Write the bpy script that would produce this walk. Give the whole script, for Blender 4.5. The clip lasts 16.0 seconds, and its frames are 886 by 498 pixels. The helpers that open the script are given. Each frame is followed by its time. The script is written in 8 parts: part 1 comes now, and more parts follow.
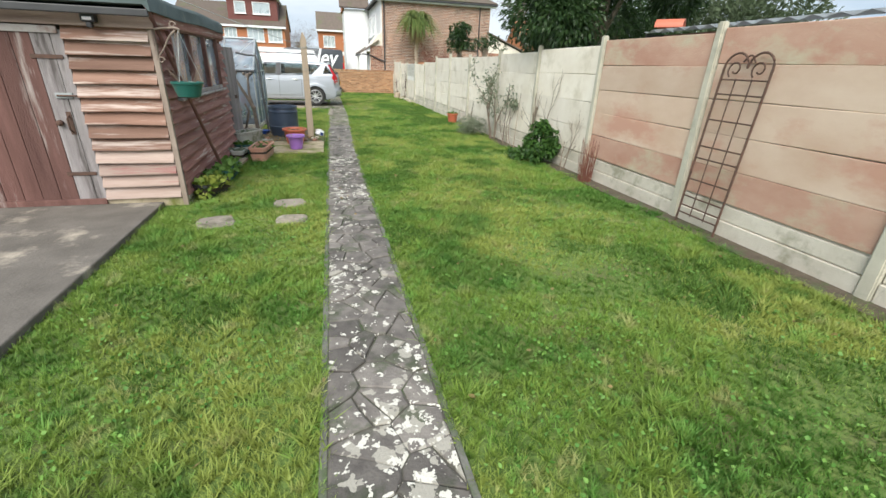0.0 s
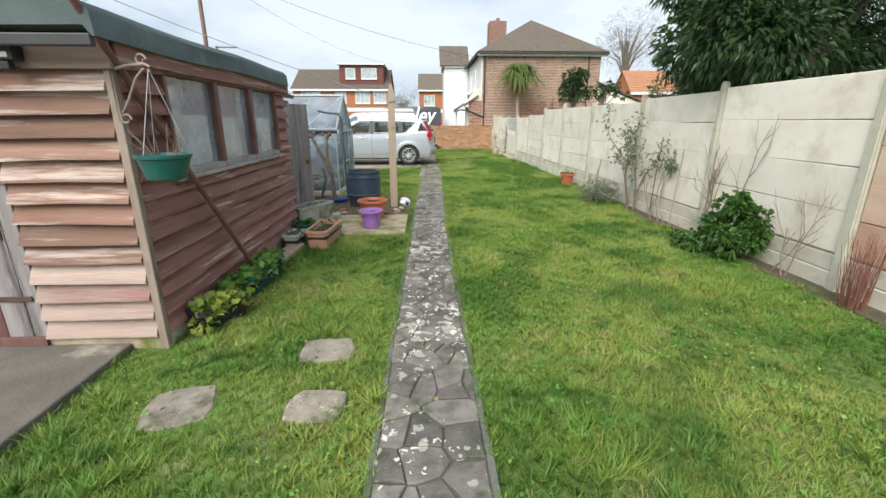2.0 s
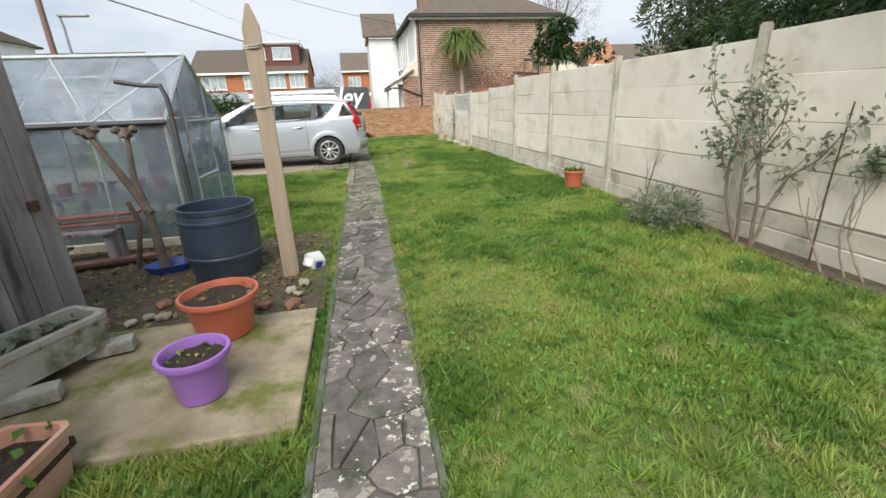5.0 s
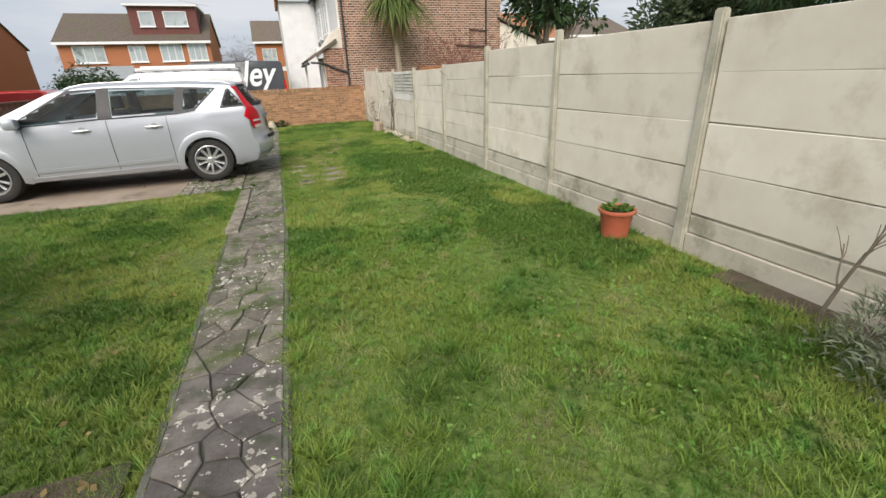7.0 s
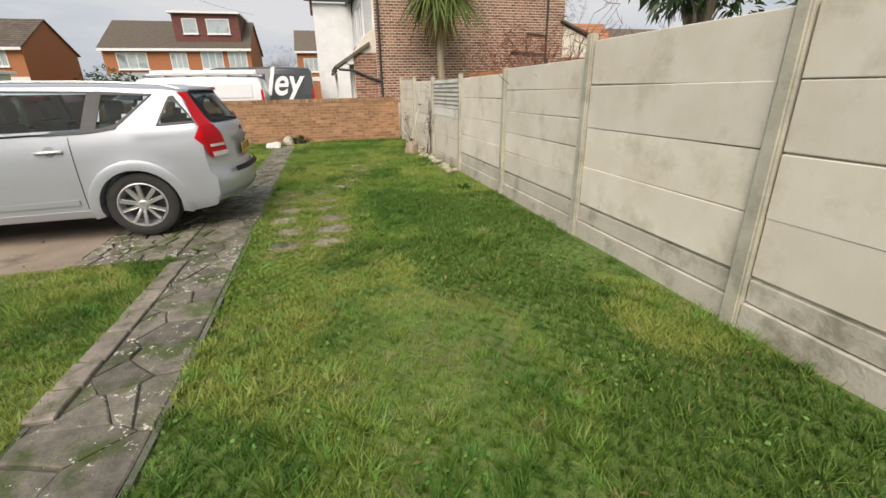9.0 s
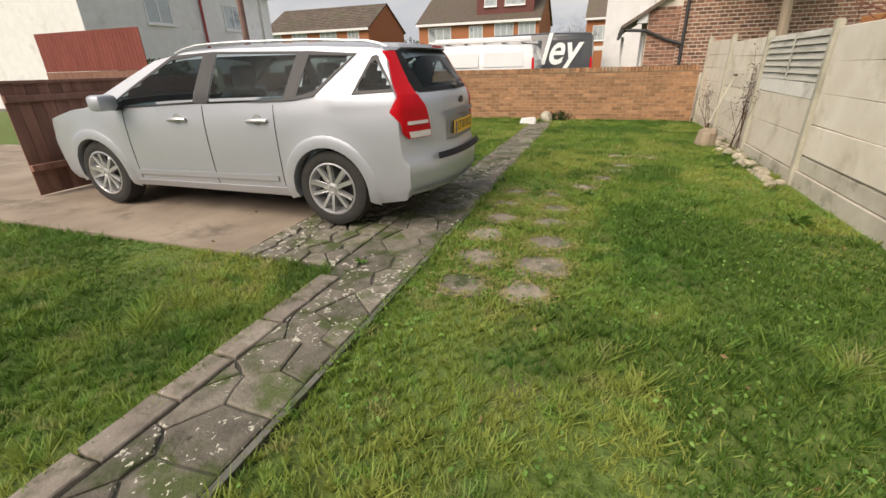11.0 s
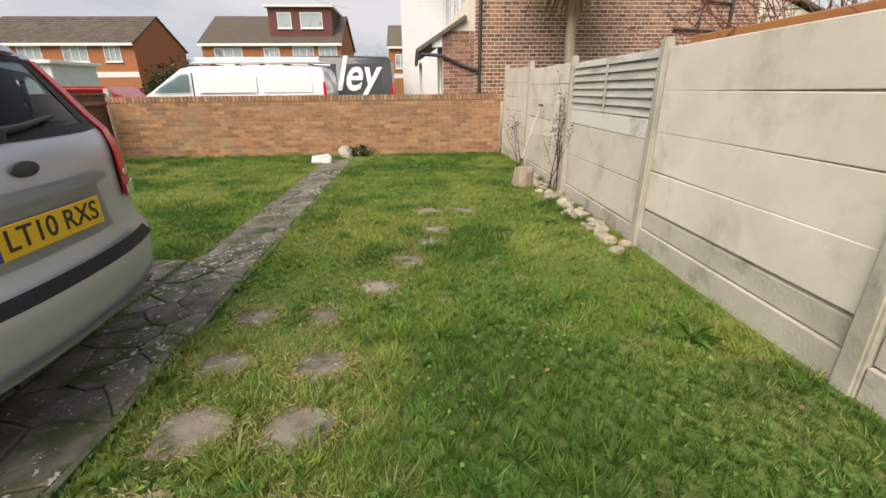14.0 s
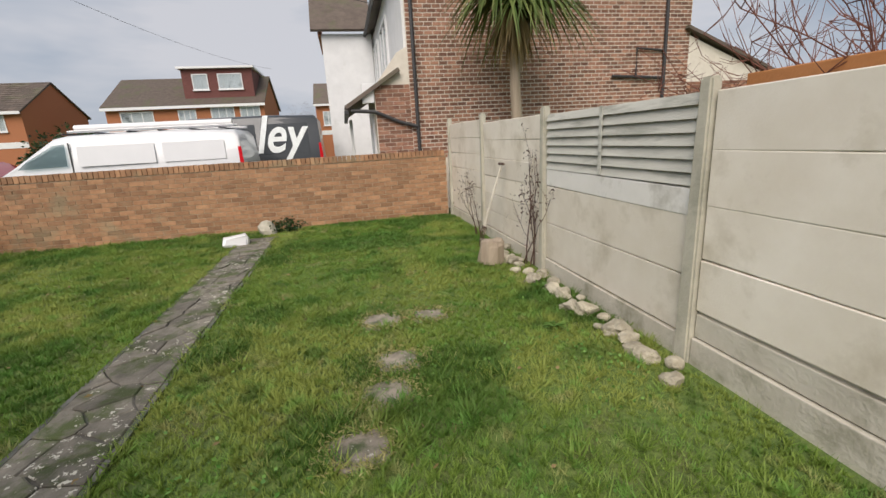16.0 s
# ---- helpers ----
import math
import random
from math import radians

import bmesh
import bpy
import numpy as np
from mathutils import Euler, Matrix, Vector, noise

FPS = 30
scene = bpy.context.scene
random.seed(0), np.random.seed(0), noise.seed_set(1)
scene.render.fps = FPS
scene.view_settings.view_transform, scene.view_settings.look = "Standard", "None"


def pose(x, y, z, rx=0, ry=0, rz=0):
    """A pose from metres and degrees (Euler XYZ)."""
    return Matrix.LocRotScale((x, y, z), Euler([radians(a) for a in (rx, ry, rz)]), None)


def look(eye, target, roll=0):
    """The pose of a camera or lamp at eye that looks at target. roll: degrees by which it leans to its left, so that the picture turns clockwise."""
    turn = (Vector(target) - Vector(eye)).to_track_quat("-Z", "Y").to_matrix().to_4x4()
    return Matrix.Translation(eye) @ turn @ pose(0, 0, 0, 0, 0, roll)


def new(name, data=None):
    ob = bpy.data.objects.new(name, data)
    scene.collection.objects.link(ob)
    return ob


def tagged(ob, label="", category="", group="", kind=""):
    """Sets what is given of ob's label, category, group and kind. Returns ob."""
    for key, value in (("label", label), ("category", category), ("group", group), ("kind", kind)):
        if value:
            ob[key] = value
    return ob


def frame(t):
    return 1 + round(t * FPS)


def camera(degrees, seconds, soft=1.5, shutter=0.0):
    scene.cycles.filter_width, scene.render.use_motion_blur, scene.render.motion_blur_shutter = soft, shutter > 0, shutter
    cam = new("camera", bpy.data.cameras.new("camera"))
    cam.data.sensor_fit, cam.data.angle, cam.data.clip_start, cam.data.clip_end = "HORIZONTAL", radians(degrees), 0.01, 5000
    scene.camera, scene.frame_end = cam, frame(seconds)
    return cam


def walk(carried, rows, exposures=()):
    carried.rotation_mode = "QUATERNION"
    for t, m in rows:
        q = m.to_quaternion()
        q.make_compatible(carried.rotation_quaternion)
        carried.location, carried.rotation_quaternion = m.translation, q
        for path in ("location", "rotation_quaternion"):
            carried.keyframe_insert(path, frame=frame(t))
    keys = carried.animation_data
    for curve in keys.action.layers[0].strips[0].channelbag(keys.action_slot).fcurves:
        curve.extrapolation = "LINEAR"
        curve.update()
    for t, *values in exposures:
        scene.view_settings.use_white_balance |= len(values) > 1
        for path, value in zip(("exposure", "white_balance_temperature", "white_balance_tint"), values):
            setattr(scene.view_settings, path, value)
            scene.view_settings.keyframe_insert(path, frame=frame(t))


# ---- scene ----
cam = camera(92.1, 16.0)
PATH = [
    (0, (0.748, 1.049, 1.475), (1.233, 2.823, 0.689), 2.1),
    (0.5, (0.845, 1.657, 1.461), (1.103, 3.494, 0.711), 1.4),
    (1, (0.883, 2.246, 1.473), (1.092, 4.119, 0.803), 0.7),
    (1.5, (0.95, 2.862, 1.474), (1.1, 4.763, 0.872), 0.3),
    (2, (0.922, 3.457, 1.437), (1.005, 5.37, 0.859), 0.0),
    (2.5, (0.918, 4.088, 1.404), (0.874, 6.007, 0.842), -0.5),
    (3, (0.856, 4.688, 1.377), (0.765, 6.6, 0.799), -0.7),
    (3.5, (0.837, 5.307, 1.356), (0.826, 7.22, 0.769), -1.1),
    (4, (0.883, 5.936, 1.352), (1.002, 7.833, 0.73), -1.2),
    (4.5, (0.933, 6.608, 1.328), (1.214, 8.478, 0.676), -1.4),
    (5, (1.024, 7.279, 1.31), (1.376, 9.137, 0.659), -2.4),
    (5.2, (1.042, 7.528, 1.292), (1.438, 9.377, 0.642), -2.8),
    (7.3, (1.631, 10.785, 1.443), (2.256, 12.524, 0.68), -2.1),
    (7.5, (1.721, 11.078, 1.426), (2.332, 12.83, 0.681), -1.6),
    (8, (1.854, 11.693, 1.433), (2.47, 13.452, 0.708), -1.1),
    (8.5, (2.061, 12.334, 1.399), (2.594, 14.123, 0.678), -1.3),
    (9, (2.218, 12.974, 1.365), (2.696, 14.784, 0.663), -1.1),
    (9.5, (2.404, 13.54, 1.299), (2.742, 15.377, 0.586), -1.4),
    (10, (2.486, 14.137, 1.242), (2.568, 15.976, 0.46), -1.1),
    (10.2, (2.479, 14.335, 1.24), (2.369, 16.158, 0.425), -1.2),
    (12.3, (2.431, 15.201, 1.297), (1.633, 16.884, 0.567), -1.3),
    (12.5, (2.468, 15.374, 1.258), (1.912, 17.135, 0.489), -0.4),
    (13, (2.601, 15.881, 1.24), (2.512, 17.715, 0.446), 0.7),
    (13.5, (2.623, 16.397, 1.252), (2.763, 18.25, 0.511), 0.3),
    (14, (2.638, 16.954, 1.245), (2.754, 18.824, 0.547), -0.5),
    (14.5, (2.606, 17.446, 1.297), (2.635, 19.34, 0.656), -0.5),
    (15, (2.514, 17.846, 1.337), (2.507, 19.765, 0.772), -0.9),
    (15.5, (2.566, 18.159, 1.358), (2.615, 20.094, 0.852), -2.3),
    (16, (2.628, 18.317, 1.36), (3.027, 20.212, 0.861), -3.3),
]
EXPOSURES = [(0, 0.26, 6350, 8), (1.5, 0.2, 6350, 8), (3.5, 0.3, 6400, 9), (5, 0.1, 6500, 11), (9, -0.2, 7000, 14), (12.5, -0.18, 7500, 17), (14.5, -0.1, 6900, 16), (16, -0.42, 6700, 15)]
walk(cam, [(t, look(eye, target, roll)) for t, eye, target, roll in PATH], EXPOSURES)

# ---- light ----
SUN_EL, SUN_AZ = radians(44), radians(206)
world = bpy.data.worlds.new("world")
scene.world = world
world.use_nodes = True
wn, wl = world.node_tree.nodes, world.node_tree.links
wbg = wn["Background"]
sky = wn.new("ShaderNodeTexSky")
sky.sky_type, sky.sun_disc, sky.sun_elevation, sky.sun_rotation = "NISHITA", False, SUN_EL, SUN_AZ
sky.air_density, sky.dust_density, sky.ozone_density = 1.0, 2.0, 1.0
wtc = wn.new("ShaderNodeTexCoord")
wmap = wn.new("ShaderNodeMapping")
wmap.inputs["Scale"].default_value = (1, 1, 3.2)
wl.new(wtc.outputs["Generated"], wmap.inputs["Vector"])
wno = wn.new("ShaderNodeTexNoise")
wno.inputs["Scale"].default_value, wno.inputs["Detail"].default_value, wno.inputs["Roughness"].default_value = 1.6, 5, 0.55
wl.new(wmap.outputs[0], wno.inputs["Vector"])
wr = wn.new("ShaderNodeValToRGB")
wr.color_ramp.elements[0].position, wr.color_ramp.elements[0].color = 0.36, (3.9, 5.2, 6.7, 1)
wr.color_ramp.elements[1].position, wr.color_ramp.elements[1].color = 0.62, (8.4, 8.9, 9.5, 1)
wl.new(wno.outputs["Fac"], wr.inputs[0])
wmx = wn.new("ShaderNodeMixRGB")
wmx.inputs[0].default_value = 0.9
wl.new(sky.outputs[0], wmx.inputs[1])
wl.new(wr.outputs[0], wmx.inputs[2])
wl.new(wmx.outputs[0], wbg.inputs[0])
wbg.inputs[1].default_value = 0.1
sun = new("sun", bpy.data.lights.new("sun", "SUN"))
sun.data.energy, sun.data.angle, sun.data.color = 4.5, radians(50), (1, 0.95, 0.87)
sun.matrix_basis = look((0, 0, 20), (20 * -math.sin(SUN_AZ) * math.cos(SUN_EL), 20 * -math.cos(SUN_AZ) * math.cos(SUN_EL), 20 - 20 * math.sin(SUN_EL)))

# ---- materials ----
def mat(name, c1, c2=None, scale=6.0, rough=0.8, bump=0.2, metal=0.0, fine=60.0, stretch=(1, 1, 1), stain=None, stain_scale=1.2, stain_at=(0.52, 0.66), rand=0.0, coat=0.0, bump_dist=0.01, world_coords=False, island=0.0, spec=0.5):
    m = bpy.data.materials.new(name)
    m.use_nodes = True
    n, l = m.node_tree.nodes, m.node_tree.links
    b = n["Principled BSDF"]
    tc = n.new("ShaderNodeTexCoord")
    mp = n.new("ShaderNodeMapping")
    mp.inputs["Scale"].default_value = stretch
    if world_coords:
        g = n.new("ShaderNodeNewGeometry")
        l.new(g.outputs["Position"], mp.inputs["Vector"])
    else:
        l.new(tc.outputs["Object"], mp.inputs["Vector"])
    oi = n.new("ShaderNodeObjectInfo")
    big = n.new("ShaderNodeTexNoise")
    big.noise_dimensions = "4D"
    big.inputs["Scale"].default_value, big.inputs["Detail"].default_value, big.inputs["Roughness"].default_value = scale, 6, 0.6
    l.new(mp.outputs[0], big.inputs["Vector"])
    if not world_coords:
        mu = n.new("ShaderNodeMath")
        mu.operation = "MULTIPLY"
        mu.inputs[1].default_value = 37.0
        l.new(oi.outputs["Random"], mu.inputs[0])
        l.new(mu.outputs[0], big.inputs["W"])
    ramp = n.new("ShaderNodeValToRGB")
    ramp.color_ramp.elements[0].position, ramp.color_ramp.elements[1].position = 0.3, 0.7
    ramp.color_ramp.elements[0].color = (*c1, 1)
    ramp.color_ramp.elements[1].color = (*(c2 or [min(1, v * 1.25) for v in c1]), 1)
    l.new(big.outputs["Fac"], ramp.inputs[0])
    out = ramp.outputs[0]
    if stain:
        st = n.new("ShaderNodeTexNoise")
        st.inputs["Scale"].default_value, st.inputs["Detail"].default_value, st.inputs["Roughness"].default_value = stain_scale, 8, 0.65
        l.new(mp.outputs[0], st.inputs["Vector"])
        r2 = n.new("ShaderNodeValToRGB")
        r2.color_ramp.elements[0].position, r2.color_ramp.elements[1].position = stain_at
        l.new(st.outputs["Fac"], r2.inputs[0])
        mx = n.new("ShaderNodeMixRGB")
        mx.inputs[2].default_value = (*stain, 1)
        l.new(r2.outputs[0], mx.inputs[0])
        l.new(out, mx.inputs[1])
        out = mx.outputs[0]
    if rand or island:
        hs = n.new("ShaderNodeHueSaturation")
        mr = n.new("ShaderNodeMapRange")
        a = rand or island
        mr.inputs["To Min"].default_value, mr.inputs["To Max"].default_value = 1 - a, 1 + a
        if rand:
            l.new(oi.outputs["Random"], mr.inputs["Value"])
        else:
            g2 = n.new("ShaderNodeNewGeometry")
            l.new(g2.outputs["Random Per Island"], mr.inputs["Value"])
        l.new(mr.outputs[0], hs.inputs["Value"])
        l.new(out, hs.inputs["Color"])
        out = hs.outputs[0]
    l.new(out, b.inputs["Base Color"])
    b.inputs["Roughness"].default_value, b.inputs["Metallic"].default_value = rough, metal
    b.inputs["Coat Weight"].default_value = coat
    b.inputs["Specular IOR Level"].default_value = spec
    if bump:
        fi = n.new("ShaderNodeTexNoise")
        fi.inputs["Scale"].default_value, fi.inputs["Detail"].default_value = fine, 4
        l.new(mp.outputs[0], fi.inputs["Vector"])
        bp = n.new("ShaderNodeBump")
        bp.inputs["Strength"].default_value, bp.inputs["Distance"].default_value = bump, bump_dist
        l.new(fi.outputs["Fac"], bp.inputs["Height"])
        l.new(bp.outputs[0], b.inputs["Normal"])
    return m


def lichen(m, colour, scale, at, amount=1.0, coords=None):
    """Spots of another colour over a material, with uneven rims."""
    n, l = m.node_tree.nodes, m.node_tree.links
    b = n["Principled BSDF"]
    src = b.inputs["Base Color"].links[0].from_socket
    g = n.new("ShaderNodeNewGeometry")
    no = n.new("ShaderNodeTexNoise")
    no.inputs["Scale"].default_value, no.inputs["Detail"].default_value = scale * 2.2, 6
    l.new(g.outputs["Position"], no.inputs["Vector"])
    ad = n.new("ShaderNodeMixRGB")
    ad.blend_type, ad.inputs[0].default_value = "ADD", 0.15
    l.new(g.outputs["Position"], ad.inputs[1])
    l.new(no.outputs["Color"], ad.inputs[2])
    vo = n.new("ShaderNodeTexVoronoi")
    vo.inputs["Scale"].default_value = scale
    l.new(ad.outputs[0], vo.inputs["Vector"])
    big = n.new("ShaderNodeTexNoise")
    big.inputs["Scale"].default_value, big.inputs["Detail"].default_value = 1.4, 3
    l.new(g.outputs["Position"], big.inputs["Vector"])
    ma = n.new("ShaderNodeMath")
    ma.operation = "MULTIPLY_ADD"
    ma.inputs[1].default_value, ma.inputs[2].default_value = at * 2.2, -at * 0.62
    l.new(big.outputs["Fac"], ma.inputs[0])
    lt = n.new("ShaderNodeMath")
    lt.operation = "LESS_THAN"
    l.new(vo.outputs["Distance"], lt.inputs[0])
    l.new(ma.outputs[0], lt.inputs[1])
    mu = n.new("ShaderNodeMath")
    mu.operation, mu.inputs[1].default_value = "MULTIPLY", amount
    l.new(lt.outputs[0], mu.inputs[0])
    mx = n.new("ShaderNodeMixRGB")
    mx.inputs[2].default_value = (*colour, 1)
    l.new(mu.outputs[0], mx.inputs[0])
    l.new(src, mx.inputs[1])
    l.new(mx.outputs[0], b.inputs["Base Color"])
    return m


def glass(name, tint=(0.9, 0.95, 0.95), rough=0.02, alpha=0.3, dust_and_sky=0.0):
    m = bpy.data.materials.new(name)
    m.use_nodes = True
    n, l = m.node_tree.nodes, m.node_tree.links
    n.remove(n["Principled BSDF"])
    tr, gl, mx, lw, fr = n.new("ShaderNodeBsdfTransparent"), n.new("ShaderNodeBsdfGlossy"), n.new("ShaderNodeMixShader"), n.new("ShaderNodeLayerWeight"), n.new("ShaderNodeMath")
    tr.inputs[0].default_value = (*tint, 1)
    gl.inputs["Roughness"].default_value = rough
    lw.inputs[0].default_value = 0.5
    fr.operation = "POWER"
    fr.inputs[1].default_value = 4.5
    l.new(lw.outputs["Facing"], fr.inputs[0])
    mm = n.new("ShaderNodeMath")
    mm.operation = "MULTIPLY_ADD"
    mm.inputs[1].default_value, mm.inputs[2].default_value = 0.7, alpha
    l.new(fr.outputs[0], mm.inputs[0])
    l.new(mm.outputs[0], mx.inputs[0])
    l.new(tr.outputs[0], mx.inputs[1])
    l.new(gl.outputs[0], mx.inputs[2])
    out = mx
    # pale blue diffuse film: dirt, with the sky's reflection painted in
    if dust_and_sky:
        df, m2, no, tc, rp = n.new("ShaderNodeBsdfDiffuse"), n.new("ShaderNodeMixShader"), n.new("ShaderNodeTexNoise"), n.new("ShaderNodeNewGeometry"), n.new("ShaderNodeMapRange")
        df.inputs[0].default_value = (0.50, 0.56, 0.64, 1)
        no.inputs["Scale"].default_value, no.inputs["Detail"].default_value = 2.2, 5
        l.new(tc.outputs["Position"], no.inputs["Vector"])
        rp.inputs["From Min"].default_value, rp.inputs["From Max"].default_value = 0.3, 0.7
        rp.inputs["To Min"].default_value, rp.inputs["To Max"].default_value = dust_and_sky * 0.5, min(1, dust_and_sky * 1.7)
        l.new(no.outputs["Fac"], rp.inputs["Value"])
        l.new(rp.outputs[0], m2.inputs[0])
        l.new(mx.outputs[0], m2.inputs[1])
        l.new(df.outputs[0], m2.inputs[2])
        out = m2
    l.new(out.outputs[0], n["Material Output"].inputs[0])
    return m


M = {}
M["ground"] = mat("soil_and_turf", (0.07, 0.13, 0.025), (0.16, 0.22, 0.05), 14, 0.95, 0.8, fine=40, stain=(0.13, 0.12, 0.05), stain_scale=1.5, stain_at=(0.52, 0.7), world_coords=True, bump_dist=0.03)
M["soil"] = mat("bare_soil", (0.06, 0.045, 0.03), (0.13, 0.10, 0.07), 7, 0.95, 1.0, fine=30, bump_dist=0.03, stain=(0.06, 0.09, 0.03), stain_scale=4, world_coords=True)
M["asphalt"] = mat("asphalt", (0.05, 0.05, 0.05), (0.075, 0.075, 0.075), 4, 0.9, 0.4, fine=90)
M["paving"] = lichen(lichen(mat("crazy_paving", (0.085, 0.074, 0.068), (0.20, 0.18, 0.16), 9, 0.85, 0.6, fine=70, stain=(0.06, 0.07, 0.04), stain_scale=5, rand=0.35, world_coords=True), (0.36, 0.34, 0.29), 8, 0.56, 0.85), (0.62, 0.60, 0.53), 13, 0.46, 0.9)
M["paving_old"] = lichen(mat("mossy_paving", (0.095, 0.087, 0.068), (0.24, 0.215, 0.175), 9, 0.9, 0.8, fine=60, stain=(0.07, 0.09, 0.03), stain_scale=4, stain_at=(0.48, 0.6), rand=0.3, world_coords=True), (0.55, 0.53, 0.45), 15, 0.43, 0.9)
M["straw"] = None
M["mortar"] = mat("mortar", (0.065, 0.06, 0.05), (0.13, 0.12, 0.10), 12, 0.95, 0.7, fine=60, stain=(0.05, 0.08, 0.025), stain_scale=4, world_coords=True)
M["kerb"] = mat("edging_cement", (0.10, 0.10, 0.085), (0.18, 0.175, 0.155), 8, 0.9, 0.5, stain=(0.06, 0.09, 0.03), stain_scale=3, stain_at=(0.46, 0.6), world_coords=True)
M["concrete"] = mat("patio_concrete", (0.095, 0.083, 0.07), (0.17, 0.15, 0.13), 3, 0.85, 0.6, fine=50, stain=(0.46, 0.40, 0.32), stain_scale=1.3, stain_at=(0.54, 0.66), world_coords=True)
M["moss_concrete"] = mat("mossy_concrete", (0.20, 0.155, 0.10), (0.46, 0.39, 0.27), 4, 0.9, 0.5, fine=50, stain=(0.15, 0.16, 0.04), stain_scale=2.6, stain_at=(0.47, 0.6), world_coords=True)
M["drive"] = mat("drive_concrete", (0.21, 0.165, 0.125), (0.38, 0.31, 0.24), 1.6, 0.85, 0.4, fine=50, stain=(0.09, 0.075, 0.05), stain_scale=1.3, stain_at=(0.55, 0.72), world_coords=True)
M["slab"] = lichen(mat("stepping_stone", (0.16, 0.135, 0.11), (0.32, 0.28, 0.235), 8, 0.88, 0.5, fine=60, stain=(0.09, 0.09, 0.05), stain_scale=5, rand=0.15, world_coords=True), (0.45, 0.44, 0.38), 12, 0.16, 0.8)
M["slab_dark"] = lichen(mat("mossy_stepping_stone", (0.14, 0.12, 0.095), (0.33, 0.285, 0.225), 9, 0.9, 0.6, fine=60, stain=(0.06, 0.08, 0.03), stain_scale=5, rand=0.3, world_coords=True), (0.42, 0.40, 0.34), 14, 0.3, 0.8)
M["fence"] = mat("cream_concrete", (0.71, 0.645, 0.535), (0.83, 0.775, 0.675), 2.4, 0.9, 0.15, fine=90, stain=(0.58, 0.52, 0.41), stain_scale=2.0, stain_at=(0.52, 0.70), rand=0.08, world_coords=True)
M["white_board"] = mat("white_painted_board", (0.76, 0.74, 0.69), (0.85, 0.83, 0.78), 4, 0.8, 0.15, stain=(0.5, 0.48, 0.42), stain_scale=2)
M["fence_low"] = mat("stained_concrete", (0.48, 0.44, 0.36), (0.64, 0.60, 0.51), 3, 0.9, 0.5, fine=45, stain=(0.33, 0.31, 0.23), stain_scale=3, world_coords=True)
M["fence_post"] = mat("post_concrete", (0.42, 0.40, 0.32), (0.58, 0.55, 0.45), 4, 0.9, 0.4, fine=45, stain=(0.34, 0.33, 0.26), stain_scale=3, world_coords=True)
M["fence_pink"] = mat("pink_painted_concrete", (0.47, 0.25, 0.18), (0.61, 0.41, 0.31), 2.6, 0.85, 0.3, fine=70, stain=(0.56, 0.50, 0.36), stain_scale=2.0, stain_at=(0.5, 0.66), stretch=(1, 0.6, 1.1), rand=0.12, world_coords=True)
M["fence_peach"] = mat("peach_painted_concrete", (0.53, 0.37, 0.27), (0.66, 0.52, 0.41), 2.4, 0.85, 0.15, fine=110, stain=(0.52, 0.30, 0.22), stain_scale=1.8, stain_at=(0.50, 0.66), stretch=(1, 0.6, 1.1), rand=0.1, world_coords=True)
M["brick"] = mat("multi_brick", (0.27, 0.135, 0.07), (0.44, 0.25, 0.135), 9, 0.9, 0.3, fine=70, rand=0.28, stain=(0.30, 0.22, 0.13), stain_scale=2.5)
M["brick_i"] = mat("multi_brick_far", (0.27, 0.135, 0.07), (0.44, 0.25, 0.135), 9, 0.9, 0.3, fine=70, island=0.28, stain=(0.30, 0.22, 0.13), stain_scale=2.5)
M["hbrick"] = mat("red_stock_brick", (0.17, 0.075, 0.05), (0.37, 0.20, 0.13), 7, 0.9, 0.2, fine=70, rand=0.42)
M["hbrick_i"] = mat("red_stock_brick_far", (0.17, 0.075, 0.05), (0.37, 0.20, 0.13), 7, 0.9, 0.2, fine=70, island=0.42)
M["chimney"] = mat("chimney_brick", (0.20, 0.11, 0.085), (0.30, 0.18, 0.14), 9, 0.9, 0.4)
M["wall_joint"] = mat("tan_joint", (0.36, 0.26, 0.17), (0.48, 0.37, 0.26), 10, 0.95, 0.4)
M["joint"] = mat("pale_joint", (0.66, 0.60, 0.51), (0.76, 0.70, 0.61), 10, 0.95, 0.4)
M["orange_brick"] = mat("orange_brick", (0.36, 0.13, 0.06), (0.46, 0.19, 0.09), 20, 0.9, 0.3)
M["roof"] = mat("brown_roof_tile", (0.095, 0.072, 0.058), (0.15, 0.118, 0.095), 5, 0.85, 0.4, rand=0.2, stain=(0.11, 0.11, 0.06), stain_scale=1)
M["roof_i"] = mat("brown_roof_tile_far", (0.095, 0.072, 0.058), (0.15, 0.118, 0.095), 5, 0.85, 0.4, island=0.2, stain=(0.11, 0.11, 0.06), stain_scale=0.5)
M["white"] = mat("white_render", (0.70, 0.70, 0.70), (0.80, 0.80, 0.80), 3, 0.7, 0.15, stain=(0.55, 0.55, 0.52), stain_scale=1.5, stain_at=(0.55, 0.8))
M["upvc"] = mat("white_plastic", (0.78, 0.78, 0.78), (0.82, 0.82, 0.82), 3, 0.35, 0)
M["board_side"] = mat("red_brown_board", (0.20, 0.075, 0.06), (0.40, 0.20, 0.165), 2.6, 0.75, 0.8, fine=50, stretch=(1, 0.4, 8), stain=(0.52, 0.40, 0.35), stain_scale=3.4, stain_at=(0.57, 0.63), rand=0.2)
M["board_front"] = mat("faded_board", (0.17, 0.09, 0.062), (0.32, 0.19, 0.14), 2.0, 0.8, 0.7, fine=50, stretch=(0.35, 1, 5), stain=(0.52, 0.42, 0.37), stain_scale=2.6, stain_at=(0.52, 0.62), rand=0.2)
